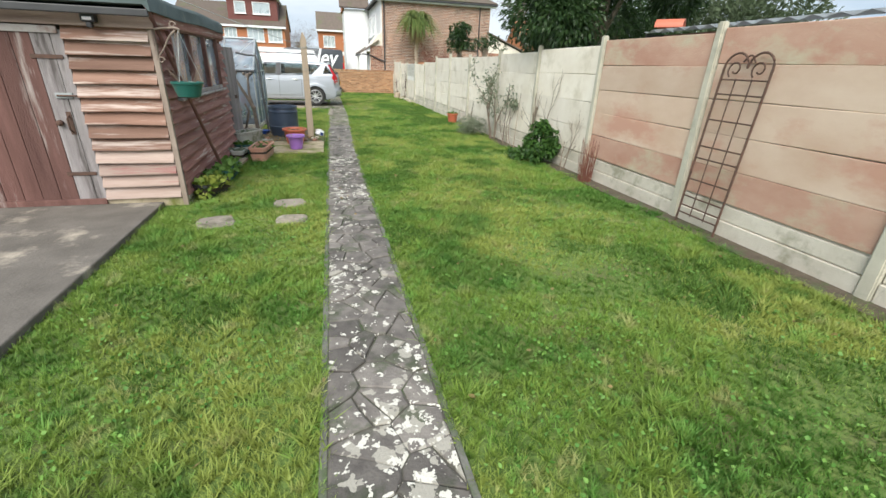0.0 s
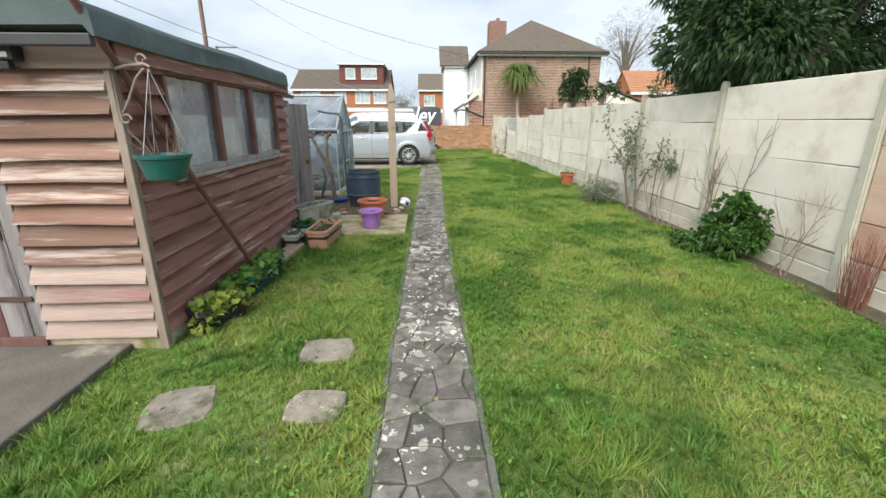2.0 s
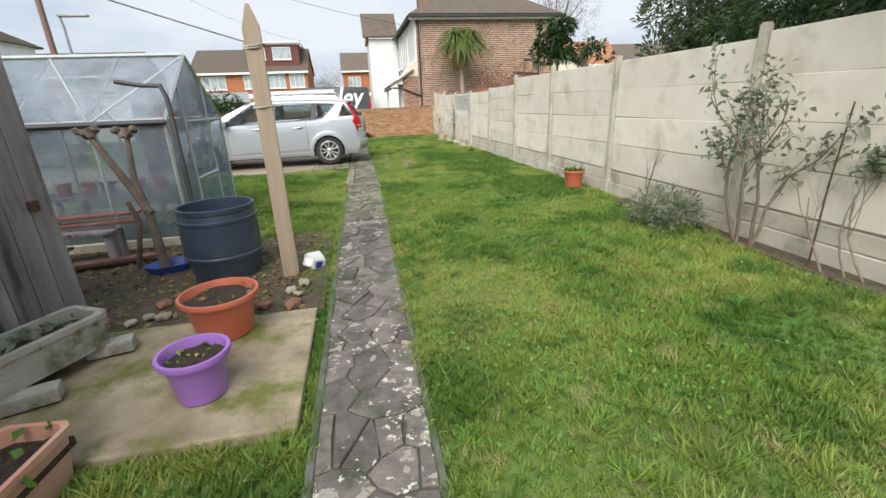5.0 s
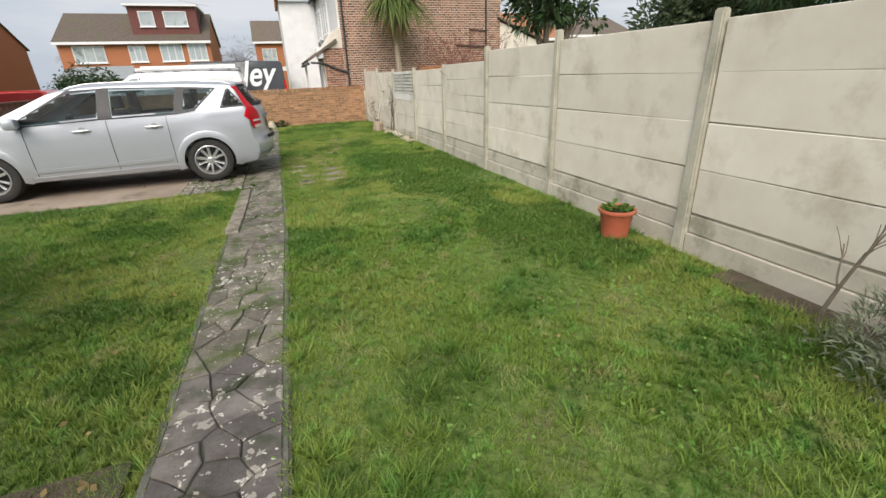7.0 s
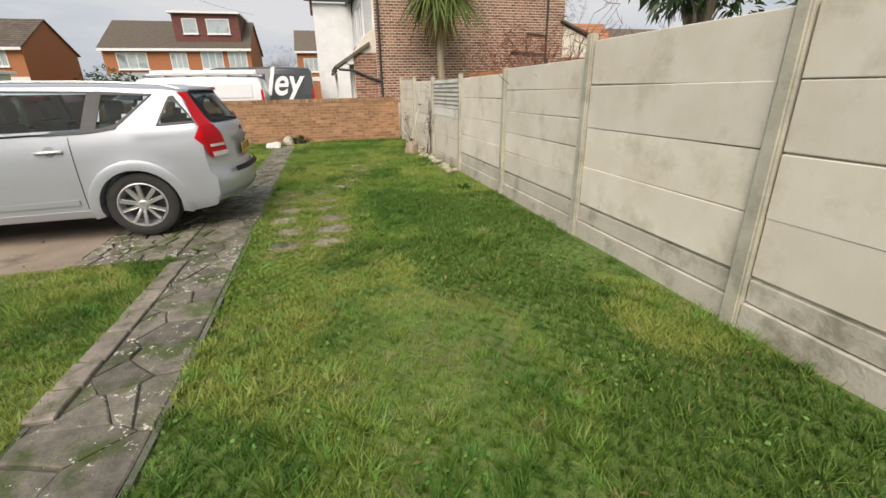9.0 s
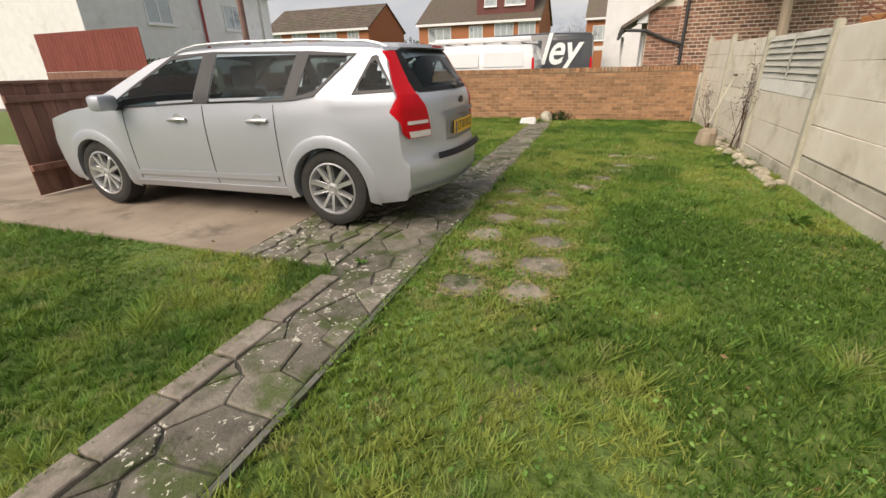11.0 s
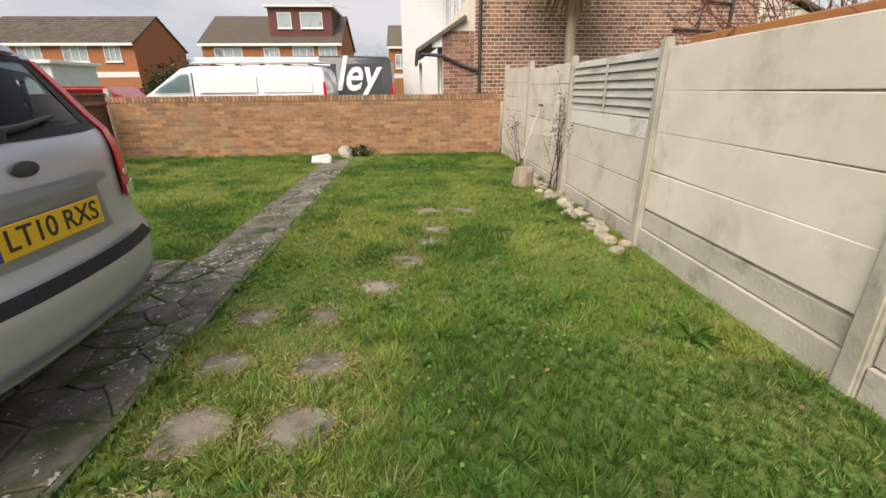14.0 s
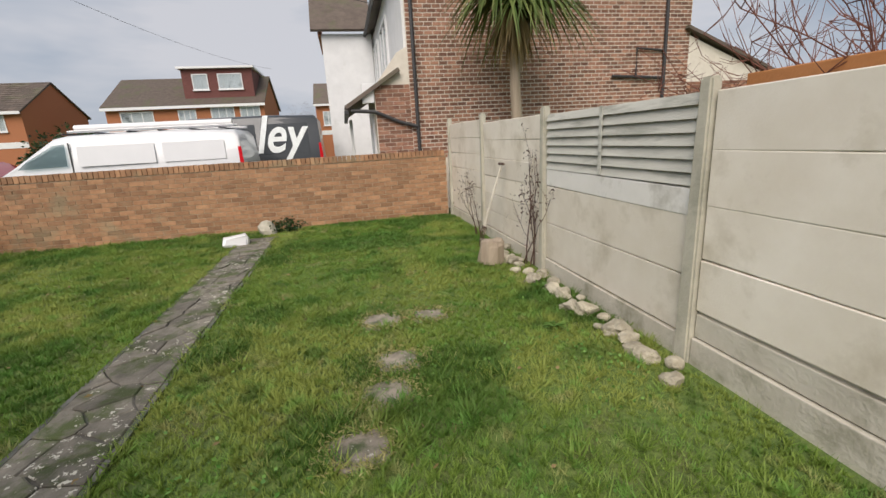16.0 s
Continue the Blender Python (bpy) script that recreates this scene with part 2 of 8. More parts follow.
M["board_pale"] = mat("bleached_board", (0.27, 0.18, 0.145), (0.48, 0.38, 0.33), 2.6, 0.85, 0.7, fine=50, stretch=(0.35, 1, 4), stain=(0.32, 0.13, 0.12), stain_scale=2.4, stain_at=(0.58, 0.68), rand=0.12)
M["door_wood"] = mat("worn_door_board", (0.095, 0.042, 0.034), (0.17, 0.085, 0.07), 2.2, 0.8, 0.8, fine=50, stretch=(5, 1, 0.5), stain=(0.42, 0.37, 0.34), stain_scale=1.6, stain_at=(0.55, 0.68), rand=0.15)
M["grey_wood"] = mat("silvered_wood", (0.21, 0.185, 0.185), (0.42, 0.385, 0.38), 2.5, 0.85, 0.8, fine=50, stretch=(5, 5, 0.5), stain=(0.10, 0.085, 0.08), stain_scale=2, rand=0.15)
M["dark_wood"] = mat("dark_frame_wood", (0.12, 0.05, 0.04), (0.23, 0.11, 0.09), 4, 0.7, 0.5, stain=(0.30, 0.24, 0.21), stain_scale=5, stain_at=(0.6, 0.75))
M["sill"] = mat("weathered_sill", (0.27, 0.24, 0.22), (0.42, 0.39, 0.37), 5, 0.8, 0.5, stain=(0.2, 0.12, 0.1), stain_scale=5)
M["corner"] = mat("corner_strip", (0.22, 0.165, 0.13), (0.36, 0.29, 0.24), 5, 0.8, 0.5, stretch=(3, 3, 0.4), stain=(0.16, 0.11, 0.09), stain_scale=4)
M["felt"] = mat("green_roof_felt", (0.062, 0.088, 0.086), (0.10, 0.13, 0.13), 4, 0.85, 0.4, fine=120, stain=(0.17, 0.19, 0.17), stain_scale=2)
M["post_wood"] = mat("pale_post_wood", (0.30, 0.235, 0.17), (0.43, 0.35, 0.26), 3, 0.8, 0.5, fine=60, stretch=(6, 6, 0.5))
M["alu"] = mat("dull_aluminium", (0.45, 0.47, 0.47), (0.56, 0.58, 0.58), 6, 0.45, 0.1, metal=0.6)
M["black"] = mat("black_plastic", (0.018, 0.018, 0.02), (0.03, 0.03, 0.033), 8, 0.5, 0.1)
M["iron"] = mat("rusty_iron", (0.05, 0.03, 0.022), (0.12, 0.06, 0.04), 20, 0.7, 0.4)
M["barrel"] = mat("blue_black_plastic", (0.028, 0.042, 0.07), (0.045, 0.062, 0.095), 5, 0.38, 0.1, stain=(0.07, 0.085, 0.10), stain_scale=3)
M["purple"] = mat("purple_plastic", (0.30, 0.14, 0.48), (0.38, 0.19, 0.56), 4, 0.35, 0.05)
M["orange_pot"] = mat("terracotta_plastic", (0.46, 0.115, 0.06), (0.54, 0.155, 0.09), 4, 0.4, 0.05)
M["terracotta"] = mat("pale_terracotta", (0.52, 0.26, 0.18), (0.61, 0.35, 0.26), 5, 0.7, 0.2, stain=(0.5, 0.36, 0.27), stain_scale=3)
M["stone_trough"] = mat("stone_trough", (0.30, 0.29, 0.25), (0.44, 0.43, 0.38), 9, 0.9, 0.6, stain=(0.13, 0.14, 0.07), stain_scale=5)
M["white_pot"] = mat("dirty_white_plastic", (0.42, 0.43, 0.40), (0.52, 0.53, 0.50), 5, 0.5, 0.1, stain=(0.25, 0.26, 0.2), stain_scale=4)
M["teal"] = mat("dark_teal_plastic", (0.012, 0.07, 0.075), (0.02, 0.10, 0.10), 5, 0.4, 0.05)
M["green_basket"] = mat("green_plastic", (0.012, 0.085, 0.07), (0.022, 0.12, 0.095), 5, 0.4, 0.05)
M["compost"] = mat("potting_compost", (0.025, 0.017, 0.012), (0.07, 0.05, 0.035), 30, 0.95, 1, fine=60, bump_dist=0.02)
M["bark"] = mat("bark", (0.14, 0.11, 0.08), (0.26, 0.22, 0.17), 12, 0.9, 0.8, fine=40, stretch=(3, 3, 0.8))
M["twig"] = mat("bare_twig", (0.16, 0.12, 0.09), (0.27, 0.21, 0.16), 12, 0.85, 0.3)
M["rust_stem"] = mat("rust_red_stems", (0.13, 0.045, 0.03), (0.22, 0.09, 0.06), 12, 0.85, 0.3)
M["stone"] = mat("pale_rockery_stone", (0.26, 0.23, 0.165), (0.54, 0.49, 0.38), 14, 0.9, 1.0, rand=0.25, fine=30, bump_dist=0.02)
M["net"] = mat("net_curtain", (0.60, 0.64, 0.70), (0.74, 0.77, 0.82), 4, 0.9, 0.2, stretch=(1, 6, 1), stain=(0.2, 0.22, 0.26), stain_scale=1.6, stain_at=(0.54, 0.66))
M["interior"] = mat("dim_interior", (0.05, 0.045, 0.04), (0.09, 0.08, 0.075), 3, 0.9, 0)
M["tarp"] = mat("fence_stain_red", (0.17, 0.035, 0.025), (0.24, 0.06, 0.045), 3, 0.8, 0.3, stretch=(1, 4, 0.5))
M["fence_brown"] = mat("brown_fence_board", (0.19, 0.085, 0.06), (0.31, 0.165, 0.12), 3, 0.85, 0.5, stretch=(4, 4, 0.6), rand=0.25)
M["rail"] = mat("orange_new_board", (0.42, 0.17, 0.055), (0.50, 0.22, 0.08), 4, 0.8, 0.3)
M["gutter"] = mat("black_gutter", (0.03, 0.03, 0.032), (0.05, 0.05, 0.052), 5, 0.5, 0.1)
M["glass"] = glass("window_glass", (0.75, 0.8, 0.82), 0.03, 0.14)
M["gh_glass"] = glass("greenhouse_glass", (0.80, 0.84, 0.86), 0.12, 0.16, 0.34)
M["shed_glass"] = glass("dusty_sky_pale_glass", (0.8, 0.85, 0.9), 0.03, 0.24, 0.32)
M["car_glass"] = glass("car_glass", (0.60, 0.66, 0.67), 0.16, 0.005)
M["house_glass"] = glass("house_glass", (0.92, 0.94, 0.95), 0.03, 0.08)
M["paint"] = mat("silver_car_paint", (0.46, 0.485, 0.53), (0.48, 0.505, 0.55), 4, 0.38, 0, metal=0.45, coat=0.2)
M["tyre"] = mat("tyre_rubber", (0.02, 0.02, 0.02), (0.035, 0.033, 0.03), 10, 0.8, 0.2)
M["rim"] = mat("alloy_rim", (0.55, 0.55, 0.56), (0.65, 0.65, 0.66), 10, 0.3, 0, metal=0.7)
M["red_lamp"] = mat("red_lamp_lens", (0.50, 0.004, 0.010), (0.60, 0.006, 0.014), 6, 0.3, 0, spec=0.2)
M["clear_lamp"] = mat("clear_lamp_lens", (0.6, 0.55, 0.55), (0.72, 0.68, 0.68), 6, 0.12, 0, coat=1)
M["plate"] = mat("yellow_plate", (0.80, 0.46, 0.02), (0.84, 0.5, 0.03), 6, 0.4, 0)
M["plate_blue"] = mat("plate_blue_band", (0.02, 0.06, 0.25), None, 6, 0.4, 0)
M["van_white"] = mat("white_van_paint", (0.68, 0.69, 0.70), (0.72, 0.73, 0.74), 3, 0.3, 0, coat=0.5)
M["van_dark"] = mat("charcoal_van_paint", (0.035, 0.04, 0.045), (0.045, 0.05, 0.055), 3, 0.3, 0, coat=0.5)
M["letter"] = mat("white_lettering", (0.75, 0.78, 0.78), None, 6, 0.5, 0)
M["red_car"] = mat("dark_red_paint", (0.30, 0.02, 0.02), None, 3, 0.3, 0, coat=0.5)
M["pole"] = mat("creosoted_pole", (0.17, 0.10, 0.085), (0.26, 0.16, 0.14), 6, 0.85, 0.3)
M["lamp_grey"] = mat("galvanised_grey", (0.30, 0.32, 0.32), (0.38, 0.40, 0.40), 6, 0.6, 0.1, metal=0.4)


def leafmat(name, c1, c2, rough=0.5, trans=0.25, patch=None, pscale=0.7):
    m = bpy.data.materials.new(name)
    m.use_nodes = True
    n, l = m.node_tree.nodes, m.node_tree.links
    b = n["Principled BSDF"]
    g = n.new("ShaderNodeNewGeometry")
    r = n.new("ShaderNodeValToRGB")
    r.color_ramp.elements[0].color, r.color_ramp.elements[1].color = (*c1, 1), (*c2, 1)
    l.new(g.outputs["Random Per Island"], r.inputs[0])
    out = r.outputs[0]
    if patch:
        for sc, at, col, am in patch:
            no = n.new("ShaderNodeTexNoise")
            no.inputs["Scale"].default_value, no.inputs["Detail"].default_value = sc, 4
            l.new(g.outputs["Position"], no.inputs["Vector"])
            rr = n.new("ShaderNodeValToRGB")
            rr.color_ramp.elements[0].position, rr.color_ramp.elements[1].position = at
            rr.color_ramp.elements[1].color = (am, am, am, 1)
            l.new(no.outputs["Fac"], rr.inputs[0])
            mx = n.new("ShaderNodeMixRGB")
            mx.inputs[2].default_value = (*col, 1)
            l.new(rr.outputs[0], mx.inputs[0])
            l.new(out, mx.inputs[1])
            out = mx.outputs[0]
    l.new(out, b.inputs["Base Color"])
    b.inputs["Roughness"].default_value = rough
    b.inputs["Specular IOR Level"].default_value = 0.3
    t = n.new("ShaderNodeBsdfTranslucent")
    l.new(out, t.inputs[0])
    mx = n.new("ShaderNodeMixShader")
    mx.inputs[0].default_value = trans
    l.new(b.outputs[0], mx.inputs[1])
    l.new(t.outputs[0], mx.inputs[2])
    l.new(mx.outputs[0], n["Material Output"].inputs[0])
    return m


M["grass"] = leafmat("lawn_grass", (0.115, 0.205, 0.03), (0.27, 0.38, 0.075), 0.6, 0.3,
                     patch=[(0.55, (0.46, 0.58), (0.36, 0.40, 0.10), 0.75), (4.5, (0.57, 0.66), (0.42, 0.40, 0.18), 0.65), (0.8, (0.52, 0.60), (0.04, 0.14, 0.018), 0.7), (3.4, (0.58, 0.64), (0.05, 0.15, 0.025), 0.65), (7.0, (0.56, 0.62), (0.20, 0.42, 0.09), 0.5)])
M["bush_leaf"] = leafmat("dark_bush_leaf", (0.025, 0.07, 0.015), (0.08, 0.16, 0.035), 0.4, 0.15)
# darker grass copy: mossy patches, and shade by the fence put into colour
M["mossy_shaded_grass"] = leafmat("mossy_and_shaded_turf", (0.05, 0.12, 0.018), (0.13, 0.23, 0.04), 0.6, 0.25)
M["laurel"] = leafmat("dark_laurel_leaf", (0.014, 0.035, 0.011), (0.045, 0.085, 0.025), 0.35, 0.12)
M["leaf"] = leafmat("green_leaf", (0.05, 0.12, 0.02), (0.12, 0.22, 0.04), 0.5, 0.2)
M["berry_leaf"] = leafmat("strawberry_leaf", (0.08, 0.18, 0.035), (0.22, 0.36, 0.09), 0.5, 0.2)
M["yellow_leaf"] = leafmat("yellow_green_leaf", (0.12, 0.20, 0.03), (0.36, 0.40, 0.08), 0.5, 0.2)
M["grey_leaf"] = leafmat("grey_green_leaf", (0.13, 0.16, 0.10), (0.25, 0.28, 0.19), 0.6, 0.2)
M["palm_leaf"] = leafmat("cordyline_leaf", (0.07, 0.12, 0.025), (0.20, 0.24, 0.07), 0.5, 0.15)
M["dry_leaf"] = leafmat("dry_palm_leaf", (0.20, 0.14, 0.06), (0.30, 0.22, 0.10), 0.7, 0.1)
M["conifer"] = leafmat("grey_conifer", (0.05, 0.075, 0.035), (0.10, 0.13, 0.07), 0.7, 0.1)

# ---- mesh helpers ----
def part(name, bm, material, parent=None, label="", smooth=False, **tags):
    """Links a bmesh as one mesh object, under a parent or alone."""
    me = bpy.data.meshes.new(name)
    bmesh.ops.recalc_face_normals(bm, faces=bm.faces)
    bm.to_mesh(me)
    bm.free()
    me.materials.append(material)
    if smooth:
        for p in me.polygons:
            p.use_smooth = True
        me.set_sharp_from_angle(angle=radians(40))
    ob = new(name, me)
    ob.parent = parent
    return tagged(ob, label, **tags)


def base(name, m, label, category, group="", kind=""):
    """An empty at a thing's base, which parents its parts."""
    ob = new(name)
    ob.empty_display_size = 0.2
    ob.matrix_basis = m
    return tagged(ob, label, category, group, kind)


def box(bm, x0, x1, y0, y1, z0, z1, bevel=0.0, m=None):
    vs = bmesh.ops.create_cube(bm, size=1)["verts"]
    for v in vs:
        v.co = Vector(((x0 + x1) / 2 + v.co.x * (x1 - x0), (y0 + y1) / 2 + v.co.y * (y1 - y0), (z0 + z1) / 2 + v.co.z * (z1 - z0)))
        if m:
            v.co = m @ v.co
    if bevel:
        es = list({e for v in vs for e in v.link_edges})
        bmesh.ops.bevel(bm, geom=es, offset=bevel, segments=2, affect="EDGES", profile=0.5)
    return bm


def B(*a, **k):
    return box(bmesh.new(), *a, **k)


def lathe(bm, prof, segs=24, m=None, caps=True):
    """A turned shape: prof is a run of (radius, height)."""
    rings = []
    for r, z in prof:
        ring = []
        for i in range(segs):
            a = 2 * math.pi * i / segs
            co = Vector((r * math.cos(a), r * math.sin(a), z))
            ring.append(bm.verts.new(m @ co if m else co))
        rings.append(ring)
    for a, b in zip(rings, rings[1:]):
        for i in range(segs):
            j = (i + 1) % segs
            bm.faces.new((a[i], a[j], b[j], b[i]))
    if caps:
        bm.faces.new(rings[0][::-1])
        bm.faces.new(rings[-1])
    return bm


def tube(bm, pts, r0, r1=None, segs=8):
    """A round bar that runs through the points and tapers from r0 to r1."""
    r1 = r0 if r1 is None else r1
    pts = [Vector(p) for p in pts]
    rings = []
    for i, p in enumerate(pts):
        d = (pts[min(i + 1, len(pts) - 1)] - pts[max(i - 1, 0)]).normalized()
        up = Vector((0, 0, 1)) if abs(d.z) < 0.9 else Vector((1, 0, 0))
        a = d.cross(up).normalized()
        b = d.cross(a)
        r = r0 + (r1 - r0) * i / max(1, len(pts) - 1)
        rings.append([bm.verts.new(p + a * r * math.cos(2 * math.pi * k / segs) + b * r * math.sin(2 * math.pi * k / segs)) for k in range(segs)])
    for a, b in zip(rings, rings[1:]):
        for i in range(segs):
            j = (i + 1) % segs
            bm.faces.new((a[i], a[j], b[j], b[i]))
    bm.faces.new(rings[0][::-1])
    bm.faces.new(rings[-1])
    return bm


def prism(bm, poly, z0, z1, m=None):
    """A flat outline in x and y, raised from z0 to z1."""
    lo = [bm.verts.new((m @ Vector((x, y, z0))) if m else (x, y, z0)) for x, y in poly]
    hi = [bm.verts.new((m @ Vector((x, y, z1))) if m else (x, y, z1)) for x, y in poly]
    n = len(poly)
    for i in range(n):
        j = (i + 1) % n
        bm.faces.new((lo[i], lo[j], hi[j], hi[i]))
    bm.faces.new(lo[::-1])
    bm.faces.new(hi)
    return bm


def raw(name, verts, faces, material, parent=None, **tags):
    """A mesh object straight from arrays; faces all have the same number of corners."""
    verts, faces = np.asarray(verts, dtype=np.float32), np.asarray(faces, dtype=np.int32)
    me = bpy.data.meshes.new(name)
    me.vertices.add(len(verts))
    me.vertices.foreach_set("co", verts.ravel())
    k = faces.shape[1]
    me.loops.add(faces.size)
    me.loops.foreach_set("vertex_index", faces.ravel())
    me.polygons.add(len(faces))
    me.polygons.foreach_set("loop_start", np.arange(0, faces.size, k, dtype=np.int32))
    me.update(calc_edges=True)
    me.polygons.foreach_set("use_smooth", np.zeros(len(faces), dtype=bool))
    me.validate()
    me.materials.append(material)
    ob = new(name, me)
    ob.parent = parent
    return tagged(ob, **tags)


def leaves(points, dirs, length, width, rng, droop=0.3):
    """Kite leaves of two triangles at points, growing along dirs."""
    n = len(points)
    d = dirs / (np.linalg.norm(dirs, axis=1, keepdims=True) + 1e-9)
    r = rng.normal(size=(n, 3))
    s = np.cross(d, r)
    s /= np.linalg.norm(s, axis=1, keepdims=True) + 1e-9
    L = length * rng.uniform(0.6, 1.3, (n, 1))
    W = width * rng.uniform(0.7, 1.2, (n, 1))
    tip = points + d * L
    tip[:, 2] -= droop * L[:, 0]
    mid = points + d * L * 0.45
    v = np.stack([points, mid + s * W / 2, tip, mid - s * W / 2], 1).reshape(-1, 3)
    f = np.arange(4 * n).reshape(n, 4)
    return v, f


BRICK = {}


def brick_mesh(length, height, depth, material):
    key = (round(length, 3), height, depth, material.name)
    if key not in BRICK:
        bm = B(0, length, -depth, 0, 0, height)
        es = [e for e in bm.edges if all(v.co.y < -depth / 2 for v in e.verts)]
        bmesh.ops.bevel(bm, geom=es, offset=0.0015, segments=1, affect="EDGES")
        me = bpy.data.meshes.new("brick")
        bm.to_mesh(me)
        bm.free()
        me.materials.append(material)
        BRICK[key] = me
    return BRICK[key]


def brickwork(name, parent, x0, x1, z0, z1, y, mp, mi, loose, near=None, height=0.065, pitch=0.075, length=0.215, step=0.225, holes=()):
    """Courses of brick on a face that looks to -y. The first few hundred are parts, the rest one mesh."""
    rng = random.Random(name)
    cells = []
    rows = int((z1 - z0) / pitch)
    for r in range(rows):
        off = -(step / 2) * (r % 2)
        x = x0 + off
        while x < x1:
            a, b = max(x, x0), min(x + length, x1)
            z = z0 + r * pitch
            if b - a > 0.04 and not any(hx0 < (a + b) / 2 < hx1 and hz0 < z + 0.03 < hz1 for hx0, hx1, hz0, hz1 in holes):
                cells.append((a, b, z))
            x += step
    if near:
        cells.sort(key=near)
    vs, fs = [], []
    for i, (a, b, z) in enumerate(cells):
        p = rng.uniform(0.001, 0.003)
        if i < loose:
            ob = new("brick", brick_mesh(b - a, height, 0.03, mp))
            ob.location = (a, y - p + 0.03, z)
            ob.parent = parent
        else:
            k = len(vs)
            yy = y - p
            vs += [(a, yy, z), (b, yy, z), (b, yy, z + height), (a, yy, z + height), (a, y + 0.01, z), (b, y + 0.01, z), (b, y + 0.01, z + height), (a, y + 0.01, z + height)]
            fs += [(k, k + 1, k + 2, k + 3), (k + 1, k + 5, k + 6, k + 2), (k + 4, k, k + 3, k + 7), (k + 3, k + 2, k + 6, k + 7), (k + 4, k + 5, k + 1, k)]
    if vs:
        raw(name + "_brickwork", vs, fs, mi, parent, kind="stuff", label="courses of mixed red and buff brick")

# ---- the ground, the path and the paved places ----
FX = 4.53
BACK = 26.1


def path_left(y):
    return float(np.interp(y, [-2, 2, 14.8, 15.6, 20, 26], [0.6, 0.62, 0.80, 0.83, 0.89, 0.93]))


def path_right(y):
    return float(np.interp(y, [-2, 9, 14.8, 20, 26], [1.2, 1.22, 1.40, 1.42, 1.47]))


def build_ground():
    xs = np.concatenate([[-900, -200, -60, -25, -12], np.arange(-7, 7.01, 0.14), [12, 25, 60, 200, 900]])
    ys = np.concatenate([[-900, -200, -60, -20, -8], np.arange(-4, 27.3, 0.14), [34, 45, 60, 120, 300, 900]])
    X, Y = np.meshgrid(xs, ys)
    inside = (X > -7) & (X < 4.5) & (Y > -4) & (Y < 26)
    Z = np.where(inside, 0.014 * np.sin(X * 2.1 + 1.3 * np.sin(Y * 1.1)) * np.cos(Y * 1.7 + X) - 0.016, -0.03)
    Z = np.where(Y > 27.5, -0.10, Z)
    v = np.stack([X, Y, Z], -1).reshape(-1, 3)
    nx, ny = len(xs), len(ys)
    i = np.arange(ny - 1)[:, None] * nx + np.arange(nx - 1)[None]
    f = np.stack([i, i + 1, i + nx + 1, i + nx], -1).reshape(-1, 4)
    return raw("ground", v, f, M["ground"], kind="structure", label="soil and moss under a rough lawn")


ground = build_ground()
road = part("road", B(-60, 60, 28.0, 33.5, -0.3, -0.075), M["asphalt"], kind="structure", label="grey asphalt road behind the brick wall")
pavement = part("pavement", B(-60, 60, 26.4, 27.9, -0.3, -0.02), M["kerb"], kind="structure", label="pale concrete pavement beside the road")


def clip(poly, nx, ny, c):
    out = []
    for i, (x, y) in enumerate(poly):
        x2, y2 = poly[(i + 1) % len(poly)]
        a, b = nx * x + ny * y - c, nx * x2 + ny * y2 - c
        if a <= 0:
            out.append((x, y))
        if (a < 0 < b) or (b < 0 < a):
            t = a / (a - b)
            out.append((x + (x2 - x) * t, y + (y2 - y) * t))
    return out


def crazy(outline, seeds, gap):
    """Cells of crazy paving round the seeds, cut to the outline and parted by joints."""
    cells = []
    pts = np.array(seeds)
    for i, p in enumerate(pts):
        near = np.argsort(((pts - p) ** 2).sum(1))[1:14]
        poly = list(outline)
        for j in near:
            d = pts[j] - p
            L = np.hypot(*d)
            if L < 1e-6:
                continue
            n = d / L
            c = n @ (p + pts[j]) / 2 - gap / 2
            poly = clip(poly, n[0], n[1], c)
            if len(poly) < 3:
                break
        if len(poly) >= 3:
            cells.append((tuple(p), poly))
    return cells


